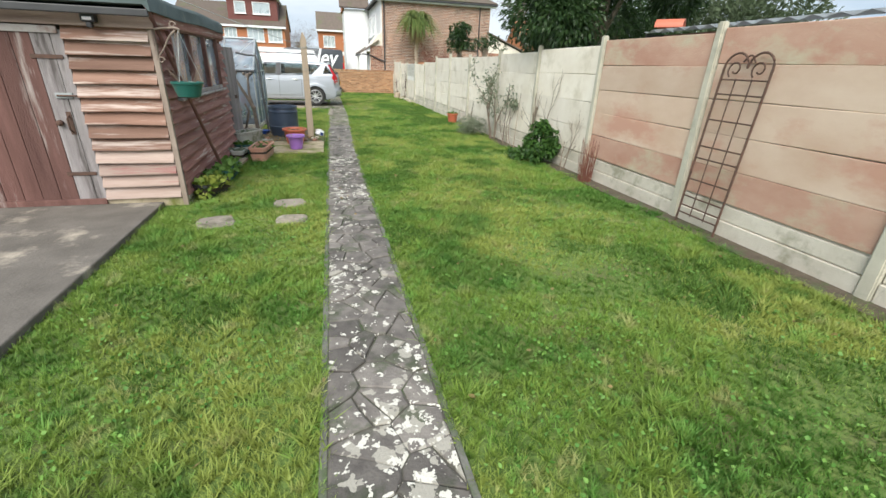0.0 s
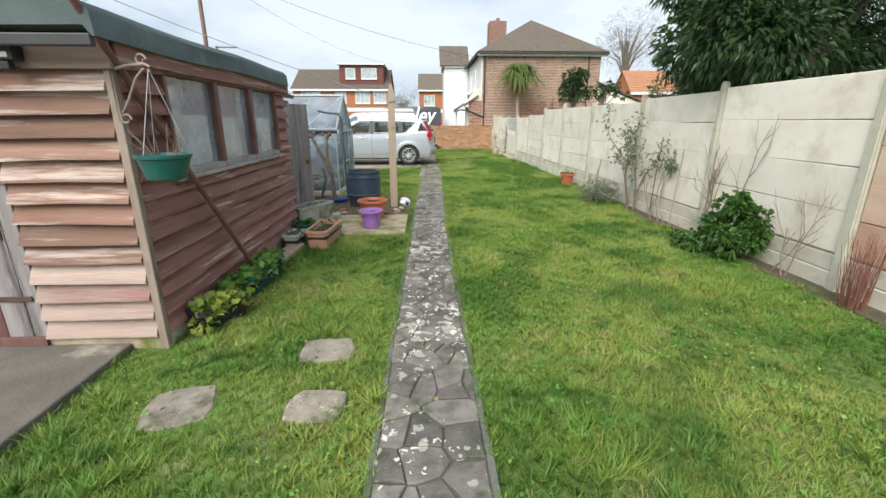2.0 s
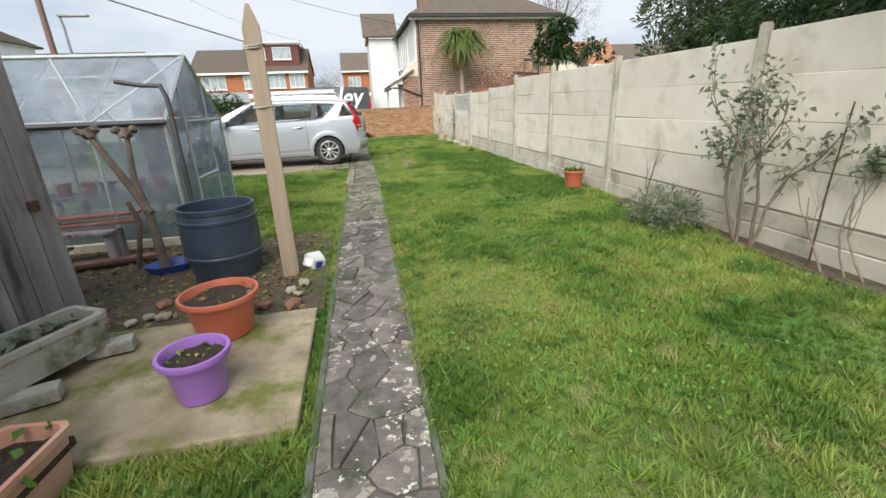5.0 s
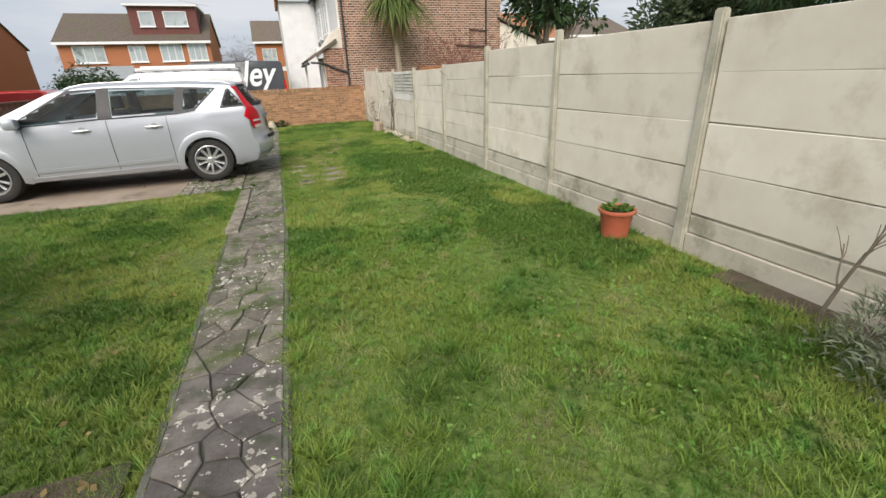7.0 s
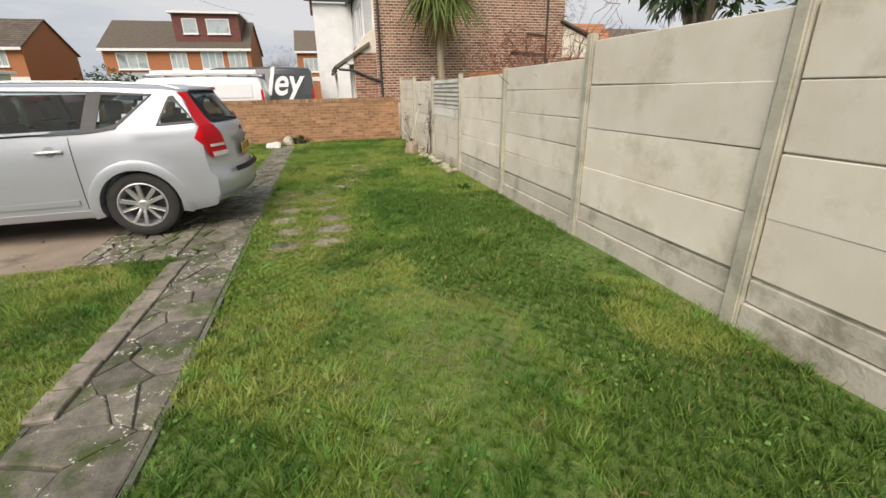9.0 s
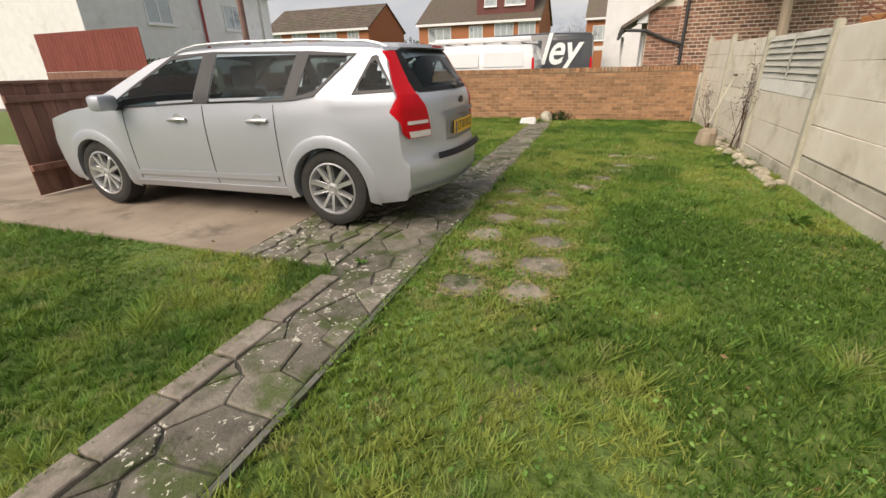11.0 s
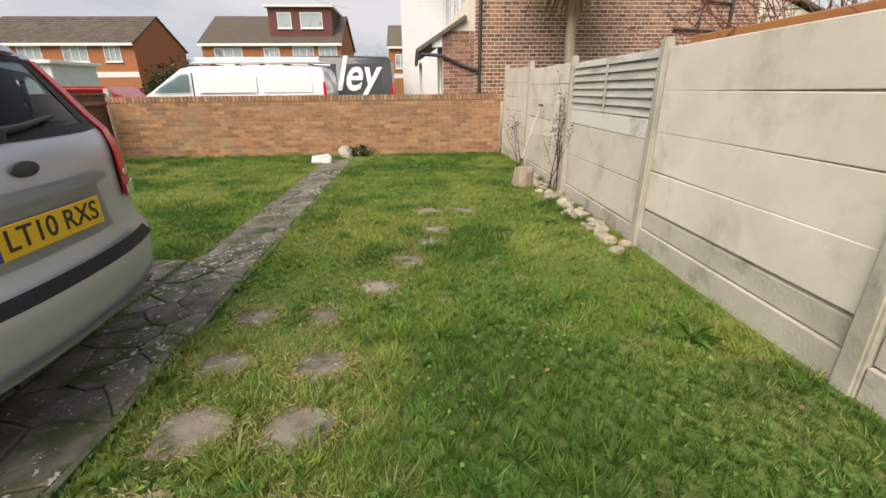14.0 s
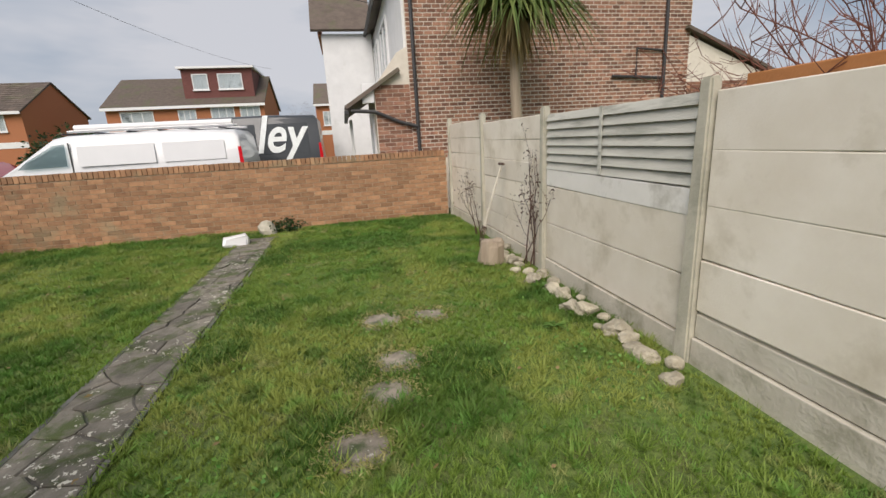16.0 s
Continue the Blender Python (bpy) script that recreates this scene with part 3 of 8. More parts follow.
def build_path():
    rng = random.Random(4)
    bed = bmesh.new()
    outline = [(path_left(y) + w, y) for y, w in ((-1.5, 0.035), (2, 0.035), (8, 0.035), (14.8, 0.035), (14.9, 0.13), (15.6, 0.13), (16.95, 0.13), (17.0, -0.01), (20.2, -0.01), (20.25, 0.035), (25.3, 0.035))]
    outline += [(path_right(y) - 0.035, y) for y in (25.3, 20, 15.5, 14.8, 8, 2, -1.5)]
    prism(bed, [(path_left(y), y) for y in (-1.5, 2, 8, 14.8, 15.6, 20, 25.4)] + [(path_right(y), y) for y in (25.4, 20, 15.5, 14.8, 8, 2, -1.5)], -0.08, 0.004)
    path = part("garden_path", bed, M["mortar"], kind="structure", label="crazy paving path with lichen spots through the lawn")
    y = 14.9
    while y < 16.85:
        L = rng.uniform(0.2, 0.34)
        a = path_left(y)
        stone(path, a + 0.045, y + L / 2, [(a - 0.02, y), (a + 0.115, y + rng.uniform(-0.01, 0.01)), (a + 0.12, y + L - 0.015), (a - 0.02, y + L - 0.012)], rng, 0.006, "kerb_stone")
        y += L
    seeds = []
    y = -1.4
    while y < 25.2:
        lo, hi = path_left(y), path_right(y)
        n = rng.choice((3, 3, 4)) if y < 14 else rng.choice((2, 3, 3))
        for k in range(n):
            seeds.append((lo + (hi - lo) * (k + 0.5 + rng.uniform(-0.42, 0.42)) / n, y + rng.uniform(-0.13, 0.13)))
        y += rng.uniform(0.16, 0.23) if y < 14 else rng.uniform(0.21, 0.29)
    for c, poly in crazy(outline, seeds, 0.009):
        cx, cy = sum(p[0] for p in poly) / len(poly), sum(p[1] for p in poly) / len(poly)
        stone(path, cx, cy, poly, rng)
    return path


def stone(parent, cx, cy, poly, rng, lift=0.0, name="paving_stone"):
    bm = bmesh.new()
    rough = []
    for i, (x, y) in enumerate(poly):
        x2, y2 = poly[(i + 1) % len(poly)]
        rough.append((x - cx, y - cy))
        if math.hypot(x2 - x, y2 - y) > 0.09:
            k = rng.uniform(-0.007, 0.007)
            rough.append(((x + x2) / 2 - cx + k, (y + y2) / 2 - cy + k))
    n = len(rough)
    h = 0.016 + lift + rng.uniform(-0.005, 0.006)
    tx, ty = rng.uniform(-0.02, 0.02), rng.uniform(-0.02, 0.02)
    lo = [bm.verts.new((x, y, -0.03)) for x, y in rough]
    mid = [bm.verts.new((x, y, h - 0.006 + tx * x + ty * y)) for x, y in rough]
    top = [bm.verts.new((x * 0.93, y * 0.93, h + tx * x + ty * y)) for x, y in rough]
    for a, b in ((lo, mid), (mid, top)):
        for i in range(n):
            j = (i + 1) % n
            bm.faces.new((a[i], a[j], b[j], b[i]))
    bm.faces.new(top)
    me = bpy.data.meshes.new(name)
    bm.to_mesh(me)
    bm.free()
    me.materials.append((M["paving"] if cy < 12.5 else M["paving_old"]) if name == "paving_stone" else M["slab"])
    ob = new(name, me)
    ob.location, ob.parent = (cx, cy, 0), parent
    return ob


# edging strips of cement along the path
for side, f, w, ys in (("edging", path_left, 0.03, (-1.5, 2, 5, 8, 11.98, 14.88)), ("edging", path_left, 0.03, (20.22, 22, 25.4)), ("edging", path_right, -0.03, (-1.5, 2, 5, 8, 11, 14.8, 15.6, 20, 25.4))):
    bm = bmesh.new()
    prism(bm, [(f(y), y) for y in ys] + [(f(y) + w, y) for y in ys[::-1]], -0.06, 0.009)
    part(side, bm, M["kerb"], kind="structure", label="narrow cement edging of the path")

patio = part("patio", B(-6, -0.99, -3, 6.03, -0.12, 0.05, bevel=0.012), M["concrete"], kind="structure", label="grey concrete patio slab with pale worn patches")
pad = part("concrete_pad", B(-0.95, 0.66, 8.86, 10.02, -0.1, 0.03, bevel=0.012), M["moss_concrete"], kind="structure", label="mossy concrete pad beside the path")
part("soil_patch", B(-3.6, 0.7, 10.02, 12.0, -0.1, 0.006), M["soil"], kind="structure", label="bare soil and litter in front of the greenhouse")
part("soil_patch", B(4.26, FX - 0.02, -2, 12.3, -0.1, 0.004), M["soil"], kind="structure", label="narrow soil bed along the concrete fence")
drive = part("driveway", B(-9, 0.02, 17.0, 20.2, -0.1, 0.012), M["drive"], kind="structure", label="stained brown concrete driveway")
bed = part("paved_strip", B(0.024, 0.87, 17.0, 20.2, -0.1, 0.0), M["mortar"], kind="structure", label="broken crazy paving between driveway and path")
rngp = random.Random(9)
seeds = [(0.02 + 0.84 * (i + 0.5 + rngp.uniform(-0.3, 0.3)) / 5, 17.0 + 3.2 * (j + 0.5 + rngp.uniform(-0.35, 0.35)) / 15) for i in range(5) for j in range(15)]
for c, poly in crazy([(0.03, 17.01), (0.83, 17.01), (0.83, 20.19), (0.03, 20.19)], seeds, 0.022):
    cx, cy = sum(p[0] for p in poly) / len(poly), sum(p[1] for p in poly) / len(poly)
    stone(bed, cx, cy, poly, rngp)


def stepping_stone(x, y, w, d, turn, lift=0.006, label="sunken grey stepping stone in the grass", group="stepping stones in the lawn"):
    rng = random.Random(int(x * 100 + y * 1000))
    bm = bmesh.new()
    n = 12
    pts = []
    for i in range(n):
        a = 2 * math.pi * (i + 0.5) / n
        c, s = math.cos(a), math.sin(a)
        k = 1 / max(abs(c), abs(s)) ** 0.55
        pts.append((w / 2 * c * k * rng.uniform(0.9, 1.03), d / 2 * s * k * rng.uniform(0.9, 1.03)))
    lo = [bm.verts.new((px, py, -0.05)) for px, py in pts]
    mid = [bm.verts.new((px, py, lift - 0.008)) for px, py in pts]
    top = [bm.verts.new((px * 0.95, py * 0.95, lift)) for px, py in pts]
    for a, b in ((lo, mid), (mid, top)):
        for i in range(n):
            bm.faces.new((a[i], a[(i + 1) % n], b[(i + 1) % n], b[i]))
    bm.faces.new(top)
    ob = part("stepping_stone", bm, M["slab" if y < 10 and x < 0.3 else "slab_dark"], None, label, category="stepping stone", group=group)
    ob.matrix_basis = pose(x, y, 0, 0, 0, turn)
    return ob


HOLES = []
for x, y, w, d, a in ((-0.38, 5.42, 0.36, 0.36, 12), (0.27, 5.97, 0.36, 0.30, 5), (0.34, 5.40, 0.32, 0.28, -6)):
    stepping_stone(x, y, w, d, a, label="pale sunken stepping stone beside the path")
    HOLES.append((x, y, w / 2 + 0.02, d / 2 + 0.02))
for x, y, w in ((2.18, 17.44, 0.38), (2.19, 17.87, 0.36), (2.14, 18.33, 0.30), (2.15, 18.74, 0.30), (2.08, 19.21, 0.26), (1.73, 17.46, 0.36), (1.69, 17.92, 0.34), (1.73, 18.35, 0.32), (1.68, 18.78, 0.28), (1.68, 19.24, 0.26),
                (2.14, 17.04, 0.30), (1.74, 17.03, 0.34), (2.36, 19.60, 0.30), (2.55, 20.06, 0.30), (2.72, 20.47, 0.30), (2.82, 20.83, 0.30), (2.77, 21.50, 0.34), (3.15, 21.48, 0.30)):
    stepping_stone(x, y, w, w * 0.9, (x * 731) % 40 - 20, -0.002, group="two rows of sunken stepping stones")
    HOLES.append((x, y, w / 2 * 0.84, w / 2 * 0.7))

# ---- the concrete fence ----
POSTS_Y = [26.1, 24.17, 22.24, 20.31, 18.39, 16.54, 14.75, 12.80, 10.66, 8.73, 6.80, 4.87, 2.94, 1.01, -0.92]
TOPS = [1.66, 1.62, 1.56, 1.55, 1.56, 1.74, 1.79, 1.745, 1.79, 1.83, 1.89, 1.92, 1.92, 1.93, 1.94]


def fence_panel(k):
    """One bay of the fence between posts k and k + 1."""
    y1, y0 = POSTS_Y[k] - 0.06, POSTS_Y[k + 1] + 0.06
    top = min(TOPS[k], TOPS[k + 1]) - 0.02 + (0.05 if k == 4 else 0)
    rng = random.Random(50 + k)
    pink = k >= 10
    low = 0.0 if k < 3 else 0.32
    fm = M["fence"]
    label = "cream painted concrete panel fence bay" if not pink else "patchy pink and peach painted concrete fence bay"
    bay = base("fence_bay", pose(FX, (y0 + y1) / 2, 0), label, "fence", "bays of the concrete fence")
    h = (y1 - y0) / 2

    def slab(z0, z1, material, out=0.0, name="panel"):
        bm = B(-0.022 - out, 0.02, -h, h, z0 + 0.0015, z1 - 0.0015, bevel=0.006)
        for v in bm.verts:
            v.co.z += 0.007 * math.sin(v.co.y * 2 + k + z0 * 5) * (1 if z0 > 0.4 else 0)
        part(name, bm, material, bay)

    part("core", B(0.0, 0.012, -h, h, 0.0, top - 0.03), M["fence_low"], bay)
    if low:
        slab(-0.04, 0.15, M["fence_low"], 0.02, "gravel_board")
        slab(0.155, 0.30, M["fence_low"], 0.0, "gravel_board")
    else:
        low = 0.14
        slab(-0.05, 0.13, M["fence_low"], 0.015, "gravel_board")
    if k == 2:
        zs = np.linspace(low, 0.86, 3)
        for a, b in zip(zs, zs[1:]):
            slab(a, b, fm)
        slab(0.86, 1.02, M["white_board"], 0.004)
        n = 7
        for i in range(n):
            a = 1.02 + (top - 1.02) * i / n
            b = 1.02 + (top - 1.02) * (i + 1) / n
            bm = bmesh.new()
            prism(bm, [(-0.03, a + 0.006), (0.0, a + 0.02), (0.006, b - 0.004), (-0.006, b - 0.004)], -h, h, Matrix(((1, 0, 0, 0), (0, 0, 1, 0), (0, 1, 0, 0), (0, 0, 0, 1))))
            part("slat", bm, M["slat"], bay)
        part("batten", B(-0.036, -0.03, -0.02, 0.02, 1.03, top, bevel=0.002), M["slat"], bay)
    else:
        n = 6 if k in (0, 1) else rng.choice((4, 4, 5)) if not pink else 5
        n = {3: 4, 4: 5, 5: 4, 6: 4, 7: 4, 8: 4, 9: 4}.get(k, n)
        zs = np.linspace(low, top, n + 1)
        for i, (a, b) in enumerate(zip(zs, zs[1:])):
            m2 = fm if not pink else (M["fence_pink"] if i == n - 1 or i == 0 else M["fence_peach"])
            slab(a, b, m2, rng.uniform(0, 0.006))
    return bay


M["slat"] = mat("grey_timber_slat", (0.48, 0.475, 0.42), (0.62, 0.61, 0.54), 4, 0.85, 0.4, stretch=(4, 0.6, 4), stain=(0.34, 0.34, 0.29), stain_scale=3)
for k in range(14):
    fence_panel(k)


def fence_post(k):
    bm = B(-0.055, 0.05, -0.055, 0.055, -0.15, TOPS[k] + 0.045)
    top = [v for v in bm.verts if v.co.z > 1]
    for v in top:
        v.co.x *= 0.7
        v.co.y *= 0.75
        v.co.z += 0.0
    bmesh.ops.bevel(bm, geom=bm.edges[:], offset=0.012, segments=2, affect="EDGES")
    ob = part("fence_post", bm, M["fence_post"], None, "tapered concrete fence post" if k < 10 else "tapered concrete post between pink panels", category="fence post", group="posts of the concrete fence")
    ob.matrix_basis = pose(FX - 0.01, POSTS_Y[k], 0, 0, 0, 0)


for k in range(15):
    fence_post(k)

# ---- the brick wall at the end ----
core = B(-3.3, 4.42, BACK + 0.004, BACK + 0.19, -0.15, 1.09)
garden_wall = part("garden_wall", core, M["wall_joint"], kind="structure", label="buff and red brick garden wall")

# brown fence down the left side of the front lawn
for i in range(3):
    y1 = 26.3 - 2.9 * i
    bay = base("fence_bay", pose(-3.42, y1 - 1.45, 0), "dark brown timber fence bay with horizontal rails", "fence", "bays of the brown fence")
    for j in range(24):
        yy = -1.39 + 0.116 * j
        part("fence_board", B(-0.01, 0.008, yy, yy + 0.112, 0.03, 1.2, bevel=0.003), M["fence_brown"], bay)
    for z in (0.3, 1.02):
        part("rail", B(0.009, 0.07, -1.4, 1.4, z, z + 0.07, bevel=0.006), M["fence_brown"], bay)
    part("capping", B(-0.03, 0.05, -1.4, 1.4, 1.2, 1.235, bevel=0.005), M["fence_brown"], bay)
    ob = part("fence_post", B(-0.05, 0.05, -0.05, 0.05, -0.1, 1.32, bevel=0.01), M["fence_post"], None, "grey concrete post of the brown fence", category="fence post", group="posts of the brown fence")
    ob.matrix_basis = pose(-3.38, y1 + 0.03, 0)

# ---- the shed ----
SX, SY, SY2 = -0.80, 6.06, 9.06
shed = base("shed", pose(0, 0, 0), "red-brown weatherboarded garden shed with a green felt roof", "shed")


def board(parent, length, z, h, face, at, start, material, tiltseed):
    """A feather-edged board, thick at its foot. face: x or y."""
    rng = random.Random(tiltseed)
    bm = bmesh.new()
    nseg = max(1, int(length / 0.3))
    rows = []
    for i in range(nseg + 1):
        s = length * i / nseg
        w = rng.uniform(-0.006, 0.006)
        t = rng.uniform(-0.003, 0.003)
        rows.append([(s, 0.0, z + h + 0.012), (s, 0.003, z + h + 0.012), (s, 0.012, z + h - 0.022), (s, 0.054 + t, z + 0.012 + w), (s, 0.056 + t, z + w), (s, 0.0, z + w)])
    vs = [[bm.verts.new(p) for p in r] for r in rows]
    for a, b in zip(vs, vs[1:]):
        for i in range(6):
            j = (i + 1) % 6
            bm.faces.new((a[i], a[j], b[j], b[i]))
    bm.faces.new(vs[0][::-1])
    bm.faces.new(vs[-1])
    for v in bm.verts:
        s, o, zz = v.co
        v.co = (at + o, start + s, zz) if face == "x" else (start + s, at - o, zz)
    ob = part("board", bm, material, parent)
    return ob


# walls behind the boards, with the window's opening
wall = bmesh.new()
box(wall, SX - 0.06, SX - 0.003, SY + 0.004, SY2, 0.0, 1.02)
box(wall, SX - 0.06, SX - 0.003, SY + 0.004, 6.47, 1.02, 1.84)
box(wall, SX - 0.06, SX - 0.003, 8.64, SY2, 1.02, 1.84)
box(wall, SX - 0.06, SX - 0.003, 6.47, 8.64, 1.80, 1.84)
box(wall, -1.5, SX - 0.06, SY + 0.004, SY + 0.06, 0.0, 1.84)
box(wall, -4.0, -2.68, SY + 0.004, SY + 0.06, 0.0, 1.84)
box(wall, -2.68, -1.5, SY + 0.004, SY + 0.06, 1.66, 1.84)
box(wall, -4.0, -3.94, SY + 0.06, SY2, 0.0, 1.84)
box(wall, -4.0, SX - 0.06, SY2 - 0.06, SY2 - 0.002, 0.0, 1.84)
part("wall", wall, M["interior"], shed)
bh = 0.124
for i in range(14):
    z = 0.10 + bh * i
    if z + bh > 1.86:
        bh_i = 1.84 - z
    else:
        bh_i = bh
    if z < 1.0:
        board(shed, SY2 - SY, z, bh_i, "x", SX, SY, M["board_side"], i)
    else:
        board(shed, 6.47 - SY, z, bh_i, "x", SX, SY, M["board_side"], i)
        board(shed, SY2 - 8.64, z, bh_i, "x", SX, 8.64, M["board_side"], i + 40)
    fm = M["board_pale"] if i < 4 else M["board_front"]
    board(shed, 0.69, z, bh_i, "y", SY, -1.5, fm, i + 80)
    board(shed, 1.3, z, bh_i, "y", SY, -4.0, fm, i + 120)
    if z > 1.6:
        board(shed, 1.18, z, bh_i, "y", SY, -2.68, fm, i + 160)
part("plinth", B(-4.0, SX + 0.012, SY - 0.03, SY - 0.001, 0.0, 0.1, bevel=0.004), M["moss_concrete"], shed)
part("plinth", B(SX + 0.001, SX + 0.03, SY, SY2, -0.02, 0.1, bevel=0.004), M["fence_low"], shed)
part("corner_strip", B(SX - 0.005, SX + 0.045, SY - 0.045, SY + 0.004, 0.0, 1.86, bevel=0.006), M["corner"], shed)
part("fascia", B(-4.1, SX + 0.06, SY - 0.07, SY - 0.042, 1.70, 1.85, bevel=0.006), M["board_pale"], shed)
part("fascia", B(SX + 0.045, SX + 0.075, SY - 0.03, SY2 + 0.02, 1.74, 1.87, bevel=0.006), M["board_side"], shed)
# the felt roof, lapped over the edges
bm = bmesh.new()
ys = np.linspace(SY - 0.2, SY2 - 0.04, 16)
prof = [(-4.2, 1.86), (-4.2, 1.90), (-2.4, 1.95), (SX - 0.1, 2.0), (SX + 0.05, 1.99), (SX + 0.09, 1.95), (SX + 0.10, 1.83), (SX + 0.085, 1.83), (SX + 0.05, 1.88)]
rows = [[bm.verts.new((x, y, z + 0.008 * math.sin(3.1 * y + 5 * x))) for x, z in prof] for y in ys]
for a, b in zip(rows, rows[1:]):
    for i in range(len(prof)):
        j = (i + 1) % len(prof)
        bm.faces.new((a[i], a[j], b[j], b[i]))
bm.faces.new(rows[0])
bm.faces.new(rows[-1][::-1])
part("roof", bm, M["felt"], shed, "green-grey roofing felt lapped over the eaves", smooth=True)
bm = bmesh.new()
box(bm, -4.18, SX + 0.08, SY - 0.21, SY - 0.17, 1.79, 1.85, bevel=0.008)
part("verge_trim", bm, M["gutter"], shed)
# window
win = base("window", pose(0, 0, 0), "brown timber shed window of three panes with net curtains", "")
win.parent = shed
ya, yb, za, zb = 6.47, 8.64, 1.06, 1.78
part("sill", B(SX - 0.02, SX + 0.085, ya - 0.05, yb + 0.06, za - 0.022, za + 0.005, bevel=0.006), M["sill"], win, "weathered white sill")
part("frame", B(SX - 0.03, SX + 0.05, ya, yb, zb - 0.06, zb + 0.0, bevel=0.005), M["dark_wood"], win)
part("frame", B(SX - 0.03, SX + 0.045, ya, yb, za + 0.006, za + 0.05, bevel=0.005), M["sill"], win)
w3 = (yb - ya) / 3
for i in range(4):
    yy = ya + w3 * i
    part("mullion", B(SX - 0.03, SX + 0.055, yy - (0.0 if i == 0 else 0.035), yy + (0.0 if i == 3 else 0.035), za + 0.051, zb - 0.061, bevel=0.005), M["dark_wood"], win)
for i in range(3):
    part("pane", B(SX + 0.004, SX + 0.008, ya + w3 * i + 0.036, ya + w3 * (i + 1) - 0.036, za + 0.05, zb - 0.06), M["shed_glass"], win)
bm = bmesh.new()
n = 90
for r, z in enumerate((za - 0.1, zb + 0.02)):
    for i in range(n):
        bm.verts.new((SX - 0.12 + 0.014 * math.sin(i * 1.1), ya + (yb - ya) * i / (n - 1), z))
bm.verts.ensure_lookup_table()
for i in range(n - 1):
    if i % 30 in (14, 15) :
        continue
    bm.faces.new((bm.verts[i], bm.verts[i + 1], bm.verts[n + i + 1], bm.verts[n + i]))
bmesh.ops.solidify(bm, geom=bm.faces[:], thickness=0.003)
ob = part("net_curtain", bm, M["net"], win)

# shed door
door = base("door", pose(0, 0, 0), "worn purple-brown plank door", "")
door.parent = shed
for i in range(7):
    x = -2.66 + 0.153 * i
    part("plank", B(x + 0.002, x + 0.151, SY - 0.03, SY - 0.004, 0.02, 1.64, bevel=0.004), M["grey_wood"] if i == 6 else M["door_wood"], door)
part("threshold", B(-2.68, -1.5, SY - 0.055, SY - 0.032, 0.05, 0.11, bevel=0.004), M["door_wood"], door)
part("head", B(-2.7, -1.52, SY - 0.046, SY - 0.031, 1.63, 1.69, bevel=0.004), M["sill"], door)
part("frame", B(-1.588, -1.5, SY - 0.028, SY - 0.003, 0.0, 1.66, bevel=0.004), M["grey_wood"], door)
for z in (0.35, 1.42):
    part("hinge", B(-1.78, -1.53, SY - 0.039, SY - 0.030, z, z + 0.035, bevel=0.003), M["iron"], door)
part("bolt", B(-1.68, -1.54, SY - 0.045, SY - 0.030, 1.08, 1.13, bevel=0.004), M["lamp_grey"], door, "dull steel door bolt")
bm = bmesh.new()
tube(bm, [(-1.66, SY - 0.055, 1.105), (-1.5, SY - 0.055, 1.105)], 0.008)
part("bolt_rod", bm, M["iron"], door)
bm = bmesh.new()
tube(bm, [(-1.62, SY - 0.032, 0.93), (-1.62, SY - 0.08, 0.90), (-1.62, SY - 0.08, 0.80), (-1.62, SY - 0.032, 0.77)], 0.009)
box(bm, -1.64, -1.6, SY - 0.038, SY - 0.030, 0.75, 0.96)
part("handle", bm, M["iron"], door, "black iron latch handle")
bm = bmesh.new()
lathe(bm, [(0.02, 0), (0.028, 0.01), (0.028, 0.04), (0.012, 0.055)], 12, pose(-1.7, SY - 0.03, 0.86, 90, 0, 0))
part("knob", bm, M["iron"], door)

# security lamp on the shed
lamp = base("security_light", pose(-1.22, SY - 0.10, 1.77), "black floodlight on the shed front", "light")
part("housing", B(-0.055, 0.055, -0.05, 0.03, -0.04, 0.045, bevel=0.01), M["black"], lamp)
part("lens", B(-0.035, 0.035, -0.054, -0.049, -0.025, 0.0), M["clear_lamp"], lamp)
part("bracket", B(-0.015, 0.015, 0.03, 0.055, -0.07, 0.0, bevel=0.003), M["black"], lamp)
part("sensor", B(-0.022, 0.022, -0.045, 0.0, -0.085, -0.042, bevel=0.008), M["black"], lamp)

# ---- the second shed, with its door standing open ----
shed2 = base("shed", pose(0, 0, 0), "small dark lean-to shed with its grey door open", "shed")
part("wall", B(-2.6, -1.16, 9.12, 10.5, 0, 1.72), M["fence_brown"], shed2)
part("post", B(-1.0, -0.9, 9.1, 9.2, 0, 1.72, bevel=0.006), M["dark_wood"], shed2)
bm = bmesh.new()
prism(bm, [(-2.7, 1.92), (-1.02, 1.74), (-1.0, 1.79), (-2.7, 1.98)], 9.08, 10.3, Matrix(((1, 0, 0, 0), (0, 0, 1, 0), (0, 1, 0, 0), (0, 0, 0, 1))))
part("roof", bm, M["moss_concrete"], shed2)
leaf = base("door", pose(-1.06, 9.66, 0, 0, 0, 69), "grey silvered plank door standing open", "")
leaf.parent = shed2
for i in range(5):
    part("plank", B(0.003 + 0.128 * i, 0.128 * (i + 1) - 0.001, -0.012, 0.012, 0.03, 1.66, bevel=0.003), M["grey_wood"], leaf)
for z in (0.3, 1.35):
    part("ledge", B(0.01, 0.63, 0.013, 0.035, z, z + 0.1, bevel=0.004), M["grey_wood"], leaf)
part("latch", B(0.50, 0.56, -0.03, -0.013, 0.8, 0.86, bevel=0.004), M["iron"], leaf)

